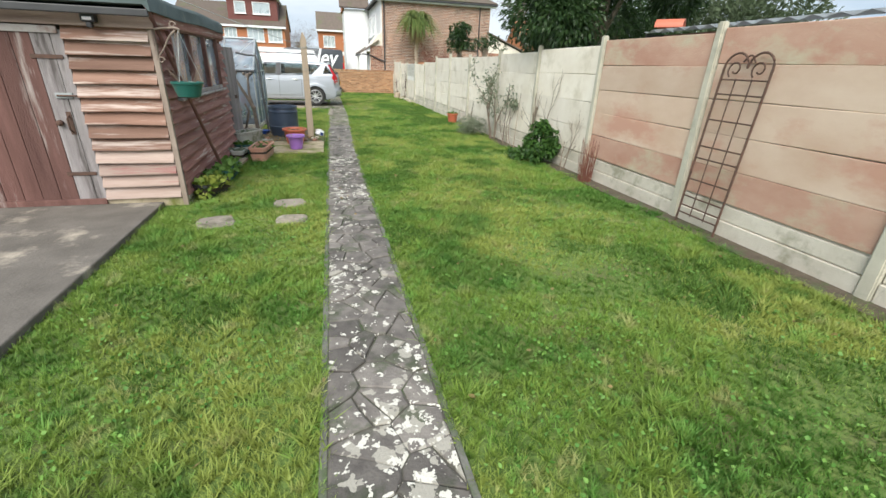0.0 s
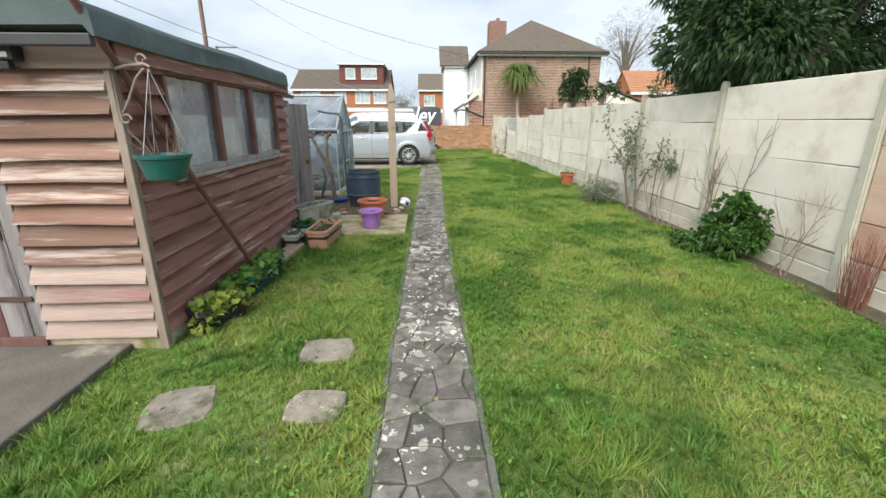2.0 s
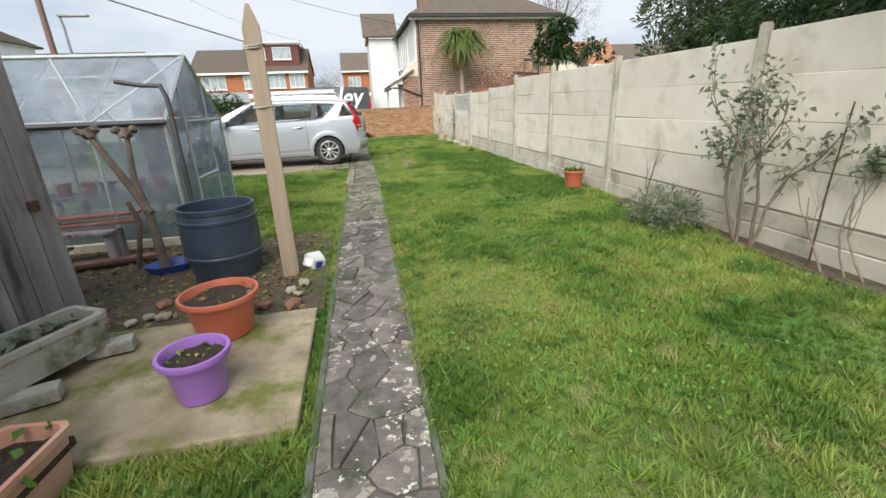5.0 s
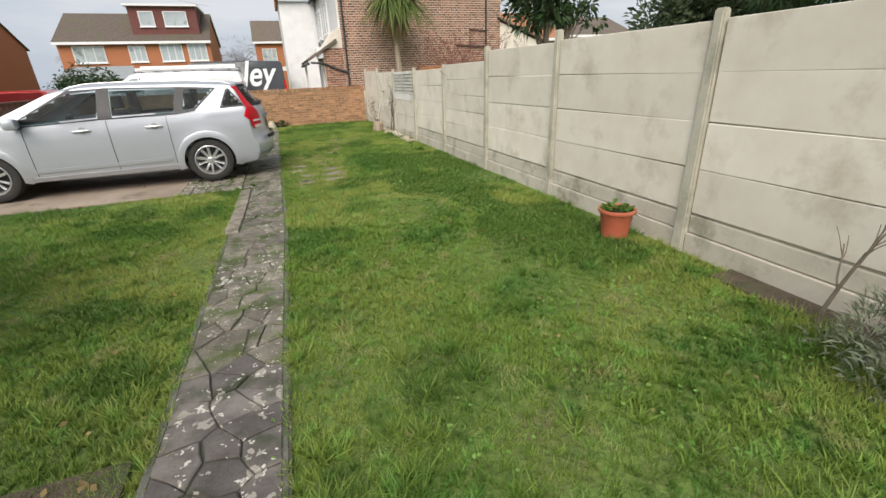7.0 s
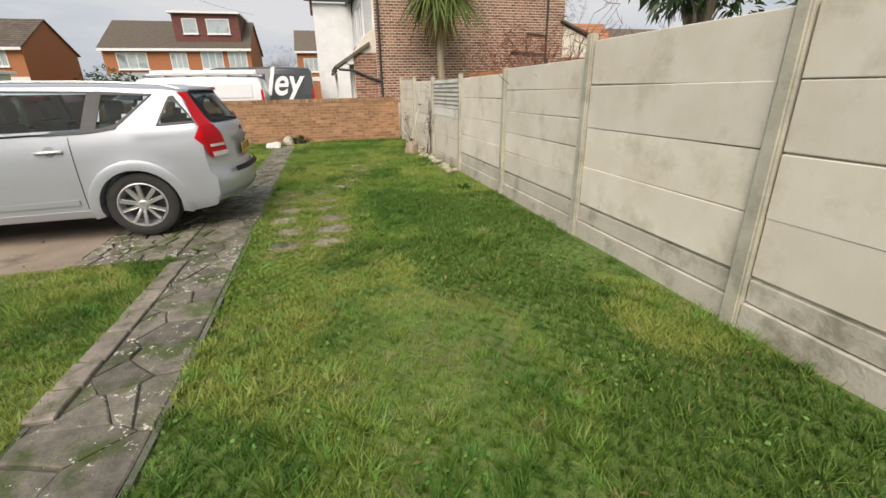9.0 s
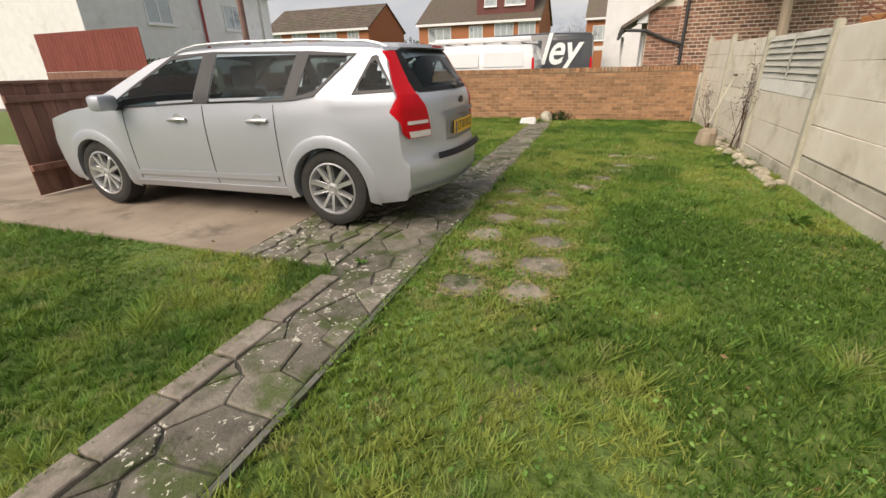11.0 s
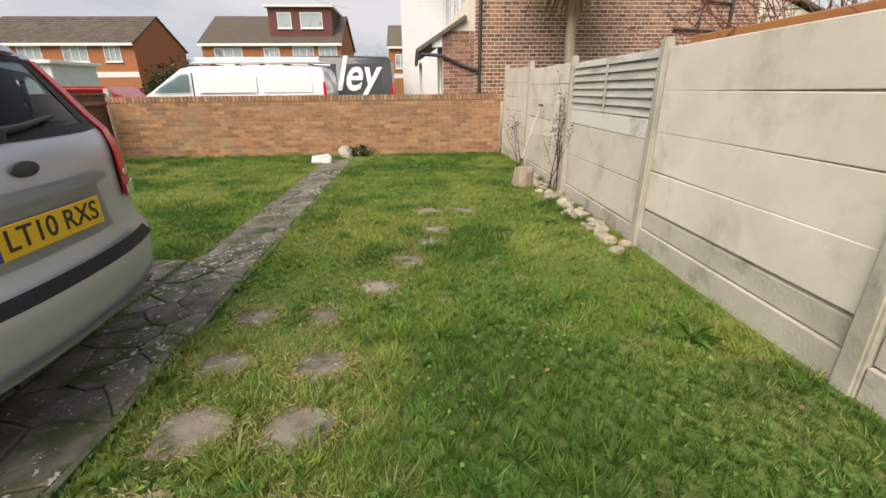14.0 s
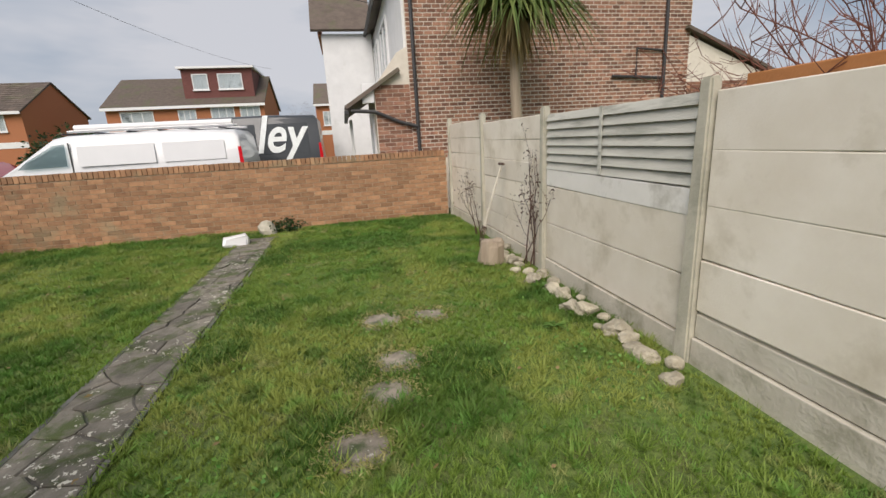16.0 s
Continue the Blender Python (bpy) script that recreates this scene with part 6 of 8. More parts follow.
tube(bm, [(0, 0, -0.02), (-0.03, 0.05, 0.3), (-0.05, 0.08, 0.55)], 0.04, 0.034, 10)
tube(bm, [(-0.05, 0.08, 0.52), (-0.14, 0.12, 0.72), (-0.24, 0.15, 0.9), (-0.38, 0.2, 1.16)], 0.034, 0.024, 8)
tube(bm, [(-0.05, 0.08, 0.54), (-0.11, 0.12, 0.8), (-0.10, 0.16, 1.15)], 0.028, 0.02, 8)
tube(bm, [(-0.22, 0.14, 0.62), (-0.16, 0.12, 0.45), (-0.3, 0.2, 0.0)], 0.02, 0.024, 8)
for c, r in (((-0.39, 0.2, 1.18), 0.05), ((-0.46, 0.2, 1.2), 0.032), ((-0.33, 0.2, 1.21), 0.032), ((-0.10, 0.16, 1.17), 0.045), ((-0.04, 0.16, 1.2), 0.034), ((-0.17, 0.16, 1.2), 0.03), ((-0.05, 0.08, 0.54), 0.045)):
    vs = bmesh.ops.create_icosphere(bm, subdivisions=2, radius=r)["verts"]
    for v in vs:
        v.co = v.co * (1 + 0.6 * noise.noise(v.co * 40 + Vector(c) * 9)) + Vector(c)
part("stem", bm, M["vine_bark"], vine, smooth=True)
for i, (x, y, h) in enumerate(((4.40, 9.25, 1.05), (4.36, 9.75, 1.2))):
    bm = bmesh.new()
    tube(bm, [(0, 0, 0), (0.03, 0.02, h * 0.5), (0.06, 0.01, h)], 0.008, 0.006, 6)
    ob = part("cane", bm, M["iron"] if i % 2 else M["post_wood"], None, "thin garden cane standing by the fence", category="garden cane", group="garden canes by the fence")
    ob.matrix_basis = pose(x, y, 0)


def clump(name, x, y, z, r, label, n, length, material, seed, category="shrub", width=0.5, hollow=0.45, lumps=26, leafbias=0.5, parent=None, droop=0.3, kind="", trunk=None):
    """A crown of many leaves gathered round uneven lumps."""
    g = np.random.default_rng(seed)
    p = parent or base(name, pose(x, y, 0), label, category, kind=kind)
    c = g.normal(size=(lumps, 3))
    c /= np.linalg.norm(c, axis=1, keepdims=True)
    c *= g.uniform(hollow, 0.95, (lumps, 1))
    s = g.uniform(0.16, 0.36, lumps)
    i = g.integers(0, lumps, n)
    d = g.normal(size=(n, 3))
    d /= np.linalg.norm(d, axis=1, keepdims=True)
    q = c[i] + d * s[i, None] * g.uniform(0.6, 1.05, (n, 1))
    pts = q * np.array(r) + [0, 0, z]
    v, f = leaves(pts, d + [0, 0, leafbias - 0.5] + g.normal(size=(n, 3)) * 0.35, length, length * width, g, droop)
    raw("crown" if trunk else "leaves", v, f, material, p)
    if trunk:
        bm = bmesh.new()
        tube(bm, [(0, 0, -0.2), (0.05, 0.02, z * 0.5), (0, 0, z)], trunk[0], trunk[0] * 0.7, 10)
        for k in range(trunk[1]):
            t = c[k] * np.array(r) * 0.8
            tube(bm, [(0, 0, z * 0.6), tuple(t * 0.4 + [0, 0, z * 0.85]), tuple(t + [0, 0, z])], trunk[0] * 0.45, trunk[0] * 0.12, 6)
        part("trunk", bm, M["bark"], p)
    return p


clump("evergreen_shrub", 4.22, 7.75, 0.36, (0.24, 0.33, 0.36), "glossy dark green evergreen bush at the fence foot", 2600, 0.075, M["bush_leaf"], 4, width=0.6)
clump("evergreen_shrub", 4.05, 8.15, 0.10, (0.2, 0.24, 0.10), "low spreading green foliage beside the bush", 700, 0.07, M["bush_leaf"], 5, width=0.6)
clump("lavender", 4.05, 11.0, 0.16, (0.33, 0.42, 0.22), "grey-green lavender clump on the soil bed", 2600, 0.085, M["grey_leaf"], 6, width=0.13, leafbias=1.6)
clump("laurel_tree", 6.0, 9.3, 3.35, (2.0, 2.1, 1.8), "large dark evergreen tree overhanging behind the fence", 42000, 0.105, M["laurel"], 7, "tree", 0.4, 0.3, 46, 0.3, trunk=(0.12, 14), droop=0.35)
clump("laurel_tree", 9.2, 13.6, 2.9, (2.4, 2.4, 1.5), "dark evergreen tree beyond the neighbouring shed", 20000, 0.11, M["laurel"], 8, "tree", 0.36, 0.3, 40, 0.3, trunk=(0.12, 12))
clump("small_tree", 5.2, 16.1, 2.35, (0.72, 0.72, 0.45), "small glossy evergreen tree showing above the fence", 1300, 0.13, M["laurel"], 9, "tree", 0.4, 0.3, 16, 0.4, trunk=(0.05, 8))
clump("small_tree", 6.6, 17.6, 2.35, (0.9, 0.5, 0.3), "sparse spreading branches above the fence", 500, 0.12, M["laurel"], 19, "tree", 0.4, 0.3, 14, 0.4, trunk=(0.05, 10))
clump("conifer", 10.4, 17.9, 2.7, (2.0, 2.0, 1.7), "dull grey-green conifer behind the gardens", 22000, 0.2, M["conifer"], 10, "tree", 0.28, 0.2, 60, 1.4, trunk=(0.15, 10))
clump("conifer", 13.5, 13.5, 2.8, (2.4, 2.4, 2.0), "broad grey-green conifer behind the gardens", 14000, 0.22, M["conifer"], 20, "tree", 0.28, 0.2, 60, 1.4, trunk=(0.15, 10))
clump("hedge_bush", -6.6, 36, 1.0, (1.6, 1.3, 1.5), "clipped dark green bush beyond the road", 5000, 0.16, M["laurel"], 11, "bush", 0.5, 0.4, 40, 0.5)
clump("hedge_bush", -13.5, 27.2, 0.8, (2.4, 1.2, 1.1), "dark green hedge beyond the driveway", 6000, 0.15, M["laurel"], 15, "hedge", 0.5, 0.4, 40, 0.5)
clump("bare_tree", 27.0, 62.0, 11.0, (5.5, 4, 4.5), "far bare winter tree with a haze of purple-grey twigs", 2600, 1.0, M["haze_twig"], 61, "tree", 0.03, 0.1, 30, 0.8, trunk=(0.3, 16))
for tx, ty, ts in ((-22, 95, 0.9), (6, 100, 1.0), (-4, 105, 0.8), (40, 80, 1.0)):
    clump("bare_tree", tx, ty, 6.5 * ts, (6, 4, 4.0 * ts), "far bare winter tree beyond the houses", 1800, 1.2, M["haze_twig"], int(tx + 99), "tree", 0.03, 0.1, 24, 0.8, trunk=(0.3, 14))
# rust-red stems at the pink panel
g = np.random.default_rng(9)
rs = base("rust_red_shrub", pose(4.32, 6.45, 0), "clump of dead rust-red upright stems", "shrub")
bm = bmesh.new()
for i in range(60):
    a, b = g.uniform(-0.11, 0.11, 2)
    h = g.uniform(0.30, 0.62)
    tube(bm, [(a * 0.8, b * 0.8, 0), (a + g.uniform(-.02, .02), b, h * 0.5), (min(a * 1.2, 0.17), b * 1.25 + g.uniform(-.03, .03), h)], 0.0042, 0.002, 4)
part("stem_clump", bm, M["rust_stem"], rs)
# a bare brown shrub behind the slatted bay
for i, (x, y) in enumerate(((5.3, 19.6), (5.9, 20.8), (5.2, 18.2))):
    rng = random.Random(60 + i)
    p = base("bare_tree", pose(x, y, 0), "tangle of bare red-brown twigs above the fence", "tree")
    bm = bmesh.new()
    for k in range(46):
        a = rng.uniform(0, 6.28)
        d = Vector((math.cos(a) * 0.55, math.sin(a) * 0.8, 1)).normalized()
        pts = [Vector((0, 0, 0.8))]
        for _ in range(6):
            d = (d + Vector((rng.uniform(-.3, .3), rng.uniform(-.3, .3), rng.uniform(-.15, .1)))).normalized()
            pts.append(pts[-1] + d * rng.uniform(0.16, 0.34))
        tube(bm, pts, 0.007, 0.002, 4)
        for q in pts[2:]:
            e = Vector((rng.uniform(-1, 1), rng.uniform(-1, 1), rng.uniform(-.2, 1))).normalized()
            for _k in range(2):
                e = (e + Vector((rng.uniform(-1, 1), rng.uniform(-1, 1), rng.uniform(-.8, .6))) * 0.6).normalized()
                tube(bm, [q, q + e * 0.12, q + e * 0.2 + Vector((0, 0, 0.04))], 0.003, 0.0015, 3)
    tube(bm, [(0, 0, -0.1), (0.02, 0, 0.85)], 0.05, 0.03, 8)
    part("crown", bm, M["rust_stem"], p)
ob = part("timber_rail", B(FX + 0.09, FX + 0.14, 18.5, 20.2, 1.46, 1.59, bevel=0.006), M["rail"], None, "orange new timber rail behind the fence top", category="rail")
part("post", B(FX + 0.141, FX + 0.2, 18.6, 18.68, -0.1, 1.57), M["rail"], ob)
part("post", B(FX + 0.141, FX + 0.2, 19.9, 19.98, -0.1, 1.57), M["rail"], ob)

# cordyline palm in front of the house
palm = base("cordyline_palm", pose(5.6, 25.6, 0), "cordyline palm with a drooping spiky head", "palm tree")
bm = bmesh.new()
tube(bm, [(0, 0, -0.1), (0.03, 0, 1.2), (-0.02, 0, 2.2), (0, 0, 2.75)], 0.105, 0.085, 12)
tube(bm, [(0, 0, 2.4), (-0.12, 0, 2.8), (-0.25, 0, 3.35)], 0.08, 0.06, 8)
tube(bm, [(0, 0, 2.4), (0.15, 0, 2.8), (0.3, 0.02, 3.3)], 0.08, 0.06, 8)
part("trunk", bm, M["post_wood"], palm)


def blades(parent, name, cx, cz, n, L, up, material, seed):
    g = np.random.default_rng(seed)
    a = g.uniform(0, 2 * np.pi, n)
    el = g.uniform(up[0], up[1], n)
    d = np.stack([np.cos(a) * np.cos(el), np.sin(a) * np.cos(el), np.sin(el)], 1)
    side = np.stack([-np.sin(a), np.cos(a), np.zeros(n)], 1)
    LL = L * g.uniform(0.7, 1.1, (n, 1))
    vs, k = [], 6
    for i in range(k + 1):
        t = i / k
        p = np.array([cx, 0, cz]) + d * LL * t + np.array([0, 0, -1.0]) * LL * (t ** 2.3) * 0.75
        w = 0.026 * (1 - t ** 2) + 0.002
        vs += [p - side * w, p + side * w]
    v = np.stack(vs, 1).reshape(-1, 3)
    o = (np.arange(n) * 2 * (k + 1))[:, None]
    f = np.concatenate([np.concatenate([o + 2 * i, o + 2 * i + 1, o + 2 * i + 3, o + 2 * i + 2], 1) for i in range(k)])
    raw(name, v, f, material, parent)


blades(palm, "leaves", -0.22, 3.62, 420, 1.2, (-0.15, 1.5), M["palm_leaf"], 1)
blades(palm, "leaves", 0.28, 3.58, 420, 1.2, (-0.15, 1.5), M["palm_leaf"], 2)
blades(palm, "dead_leaves", 0.0, 3.4, 220, 0.62, (-1.3, -0.2), M["dry_leaf"], 3)

# rockery stones, rubbish and tools along the far fence
rs = random.Random(17)
for i in range(30):
    y = 20.1 + 0.122 * i
    r = rs.uniform(0.035, 0.08)
    bm = bmesh.new()
    bmesh.ops.create_icosphere(bm, subdivisions=2, radius=r)
    sd = Vector((i * 3.1, 0, 0))
    for v in bm.verts:
        v.co = Vector((v.co.x, v.co.y * 1.15, v.co.z * 0.7)) * (1 + 0.9 * noise.noise(v.co * 12 + sd))
    ob = part("rock", bm, M["stone"], None, "pale rough rockery stone", category="stone", group="stones along the fence foot")
    ob.matrix_basis = pose(4.36 + rs.uniform(-0.08, 0.04) - (0.12 if i % 3 == 0 else 0), y, r * 0.35, 0, 0, rs.uniform(0, 180))
bm = bmesh.new()
lathe(bm, [(0.13, 0), (0.15, 0.02), (0.14, 0.2), (0.12, 0.26), (0.03, 0.27)], 9)
for v in bm.verts:
    v.co *= 1 + 0.2 * noise.noise(v.co * 7)
ob = part("tree_stump", bm, M["post_wood"], None, "pale sawn tree stump near the fence", category="stump")
ob.matrix_basis = pose(4.08, 22.65, 0.0)
fork = base("garden_fork", pose(4.22, 23.3, 0, 0, 0, 0), "old garden fork leaning on the fence", "garden fork")
bm = bmesh.new()
tube(bm, [(0, 0, 0.28), (0.12, -0.02, 0.7), (0.22, -0.05, 1.02)], 0.017, 0.015, 8)
part("shaft", bm, M["fence_low"], fork)
bm = bmesh.new()
tube(bm, [(0.22, -0.12, 1.03), (0.22, 0.02, 1.03)], 0.016, 0.016, 8)
part("handle", bm, M["iron"], fork)
bm = bmesh.new()
for k in (-0.07, -0.023, 0.023, 0.07):
    tube(bm, [(0.0, k, 0.27), (-0.03, k, 0.2), (-0.06, k, 0.0)], 0.006, 0.004, 5)
tube(bm, [(0, -0.07, 0.27), (0, 0.07, 0.27)], 0.01, 0.01, 6)
part("fork_head", bm, M["iron"], fork)
bm = B(-0.17, 0.17, -0.1, 0.1, 0, 0.15, bevel=0.03)
for v in bm.verts:
    v.co += Vector((noise.noise(v.co * 13), noise.noise(v.co * 11 + Vector((3, 0, 0))), noise.noise(v.co * 9))) * 0.04
ob = part("plastic_bag", bm, M["upvc"], None, "crumpled white plastic bag at the path's end", category="plastic bag")
ob.matrix_basis = pose(0.92, 25.0, 0.0, 0, 0, 15)
bm = bmesh.new()
bmesh.ops.create_icosphere(bm, subdivisions=2, radius=0.15)
for v in bm.verts:
    v.co *= 1 + 0.4 * noise.noise(v.co * 8)
ob = part("rock", bm, M["fence_low"], None, "grey boulder against the brick wall", category="stone")
ob.matrix_basis = pose(1.25, 25.75, 0.07)
clump("weed", 1.5, 25.8, 0.1, (0.3, 0.14, 0.16), "dark weeds at the foot of the wall", 500, 0.06, M["laurel"], 40, "weed", 0.5)
for i, (x, y, r) in enumerate(((4.05, 18.80, 0.19), (3.35, 15.0, 0.1), (4.2, 9.0, 0.14), (4.3, 10.8, 0.14), (0.98, 17.1, 0.1), (1.45, 19.6, 0.12), (1.9, 19.3, 0.10), (2.45, 19.25, 0.12), (3.95, 20.9, 0.14), (4.1, 11.9, 0.12), (1.3, 11.3, 0.09), (4.15, 5.2, 0.12), (4.2, 21.7, 0.15))):
    g = np.random.default_rng(i)
    n = 16
    r *= 0.7
    a = g.uniform(0, 6.28, n)
    v, f = leaves(np.zeros((n, 3)) + [0, 0, 0.02], np.stack([np.cos(a), np.sin(a), g.uniform(0.15, 0.9, n)], 1), r, r * 0.3, g, 0.3)
    ob = raw("weed", v, f, M["leaf"], label="broad-leaved weed rosette in the lawn", category="weed", group="weeds in the lawn")
    ob.matrix_basis = pose(x, y, 0.0)

# ---- the neighbour's shed and other roofs beyond the fence ----
ns = base("neighbour_shed", pose(0, 0, 0), "neighbour's shed with a grey corrugated roof", "shed")
part("wall", B(4.95, 7.6, 2.2, 6.2, 0, 1.93), M["fence_brown"], ns)
bm = bmesh.new()
n = 80
top = []
for i in range(n + 1):
    y = 2.0 + 4.4 * i / n
    z = 1.97 + 0.018 * math.sin(i * math.pi / 2)
    top.append([bm.verts.new((4.80, y, z)), bm.verts.new((7.8, y, z + 0.34))])
for a, b in zip(top, top[1:]):
    bm.faces.new((a[0], b[0], b[1], a[1]))
bmesh.ops.solidify(bm, geom=bm.faces[:], thickness=0.012)
part("roof", bm, M["alu"], ns, "grey corrugated roof sheet")
part("barge_board", B(4.84, 7.7, 6.38, 6.41, 1.85, 1.95, bevel=0.004), M["gutter"], ns)
bm = bmesh.new()
g2 = []
for y in (-0.16, 0.0, 0.17):
    g2.append([(bm.verts.new((0.1 * math.cos(a), y, 0.1 * math.sin(a))), bm.verts.new((0.085 * math.cos(a), y, 0.085 * math.sin(a)))) for a in np.linspace(0, math.pi, 13)])
for p, q in zip(g2, g2[1:]):
    for k in range(12):
        bm.faces.new((p[k][0], p[k + 1][0], q[k + 1][0], q[k][0]))
        bm.faces.new((p[k][1], q[k][1], q[k + 1][1], p[k + 1][1]))
for p in (g2[0], g2[-1]):
    for k in range(12):
        bm.faces.new((p[k][0], p[k][1], p[k + 1][1], p[k + 1][0]))
ob = part("ridge_tile", bm, M["orange_pot"], None, "orange half-round clay ridge tile on the shed roof", category="roof tile", smooth=True)
ob.matrix_basis = pose(5.1, 6.3, 2.03, 0, 0, 40)

# ---- houses ----
def window(parent, x0, x1, z0, z1, y, lights=2, face="y", sgn=-1, curtain=True):
    """A white framed window on a face; face y looks to -y, face x to -x."""
    def bx(a0, a1, d0, d1, b0, b1, bev=0.0):
        if face == "y":
            return B(a0, a1, y + min(sgn * d0, sgn * d1), y + max(sgn * d0, sgn * d1), b0, b1, bevel=bev)
        return B(y + min(sgn * d0, sgn * d1), y + max(sgn * d0, sgn * d1), a0, a1, b0, b1, bevel=bev)
    w = base("window", pose(0, 0, 0), "white framed window with pale curtains", "")
    w.parent = parent
    for a in (z0, z1 - 0.07):
        part("frame", bx(x0, x1, 0.0, 0.06, a, a + 0.07), M["upvc"], w)
    for i in range(lights + 1):
        c = x0 + (x1 - x0 - 0.06) * i / lights
        part("frame", bx(c, c + 0.06, 0.0, 0.055, z0 + 0.07, z1 - 0.07), M["upvc"], w)
    part("sill", bx(x0 - 0.05, x1 + 0.05, 0.0, 0.12, z0 - 0.06, z0 - 0.002), M["upvc"], w)
    part("curtain", bx(x0 + 0.05, x1 - 0.05, 0.002, 0.012, z0 + 0.05, z1 - 0.05), M["net"] if not curtain else M["blind"], w)
    part("pane", bx(x0 + 0.06, x1 - 0.06, 0.028, 0.034, z0 + 0.07, z1 - 0.07), M["house_glass"], w)
    return w


M["blind"] = mat("pale_blind", (0.62, 0.64, 0.64), (0.74, 0.76, 0.76), 0.6, 0.9, 0, stain=(0.3, 0.32, 0.33), stain_scale=0.9, stain_at=(0.56, 0.66))


def tiled(name, parent, a, b, c, d, pitch=0.26, col=0.3):
    """Rows of tiles on a roof slope with foot a-b and ridge d-c, stepped course by course."""
    a, b, c, d = map(Vector, (a, b, c, d))
    rows = max(2, int(((d - a).length + (c - b).length) / 2 / pitch))
    nrm = (b - a).cross(d - a).normalized()
    if nrm.z < 0:
        nrm = -nrm
    vs, fs = [], []
    rng = random.Random(name + str(a.x))
    for r in range(rows):
        t0, t1 = r / rows, (r + 1.12) / rows
        p0, p1 = a.lerp(d, t0), b.lerp(c, t0)
        q0, q1 = a.lerp(d, min(t1, 1)), b.lerp(c, min(t1, 1))
        n = max(1, int((p1 - p0).length / col))
        for i in range(n):
            u0, u1 = i / n, (i + 0.97) / n
            h = 0.035 + rng.uniform(-0.006, 0.008)
            k = len(vs)
            lo0, lo1, hi1, hi0 = p0.lerp(p1, u0), p0.lerp(p1, u1), q0.lerp(q1, u1), q0.lerp(q1, u0)
            vs += [lo0 + nrm * h, lo1 + nrm * h, hi1 + nrm * 0.01, hi0 + nrm * 0.01, lo0, lo1]
            fs += [(k, k + 1, k + 2, k + 3), (k + 4, k + 5, k + 1, k)]
    raw(name, [tuple(v) for v in vs], fs, M["roof_i"], parent, kind="stuff", label="courses of brown roof tiles")


def slab4(pts, th, material, parent, name):
    bm = bmesh.new()
    bm.faces.new([bm.verts.new(p) for p in pts])
    bmesh.ops.recalc_face_normals(bm, faces=bm.faces)
    bmesh.ops.solidify(bm, geom=bm.faces[:], thickness=th)
    return part(name, bm, material, parent)


HY = 26.82
house = base("house", pose(0, 0, 0), "brick end house with a hipped tile roof and white upper storey", "house")
part("wall", B(3.95, 10.05, HY + 0.004, 36.0, -0.1, 4.66), M["joint"], house)
# the lower part that stands out to the road, with its sloping shoulder
bm = bmesh.new()
prism(bm, [(3.28, -0.1), (3.949, -0.1), (3.949, 3.05), (3.75, 2.95), (3.28, 2.35)], HY + 0.004, 28.9, Matrix(((1, 0, 0, 0), (0, 0, 1, 0), (0, 1, 0, 0), (0, 0, 0, 1))))
part("porch_wall", bm, M["joint"], house)
part("front_wall", B(3.9, 3.948, HY + 0.05, 36.0, 2.35, 4.66), M["white"], house, "white boarded upper wall")
part("front_wall", B(3.85, 3.948, 28.95, 36.0, -0.1, 2.34), M["white"], house)
for yy in (29.2, 31.6):
    window(house, yy, yy + 1.5, 3.05, 4.2, 3.9, 2, "x")
window(house, 30.5, 32.6, 0.9, 2.1, 3.85, 3, "x")
part("door", B(3.235, 3.279, 27.25, 28.15, 0.0, 2.0, bevel=0.01), M["upvc"], house, "white plastic front door")
slab4([(2.75, HY - 0.12, 1.98), (3.78, HY - 0.12, 2.62), (3.78, 30.2, 2.62), (2.75, 30.2, 1.98)], 0.07, M["roof"], house, "porch_roof")
part("porch_gutter", B(2.70, 2.78, HY - 0.14, 30.2, 1.88, 1.96, bevel=0.01), M["gutter"], house)
bm = bmesh.new()
tube(bm, [(2.82, HY - 0.06, 1.95), (3.25, HY - 0.06, 1.92), (3.7, HY - 0.06, 1.72), (4.04, HY - 0.07, 1.62)], 0.035, segs=8)
part("waste_pipe", bm, M["gutter"], house)
part("porch_post", B(2.82, 2.9, 29.9, 29.98, -0.1, 1.95), M["upvc"], house)
part("meter_box", B(3.05, 3.27, HY - 0.05, HY + 0.12, 2.08, 2.42, bevel=0.01), M["upvc"], house)
# projecting gabled bay further along
part("bay_wall", B(2.3, 3.84, 33.2, 36.0, -0.1, 4.7), M["white"], house)
slab4([(2.0, 33.0, 4.72), (3.9, 33.0, 4.72), (3.9, 34.6, 6.1), (2.0, 34.6, 6.1)], 0.08, M["roof"], house, "bay_roof")
bm = bmesh.new()
prism(bm, [(33.1, 4.65), (36.1, 4.65), (34.6, 6.0)], 2.2, 2.3, Matrix(((0, 0, 1, 0), (1, 0, 0, 0), (0, 1, 0, 0), (0, 0, 0, 1))))
part("bay_gable", bm, M["orange_brick"], house)
# roof
E0, ZE, ZR = 0.28, 4.70, 6.75
ex0, ex1, ey0, ey1 = 3.95 - E0, 10.05 + E0, HY - E0, 36.5
rx, ry = 7.0, HY + 3.0
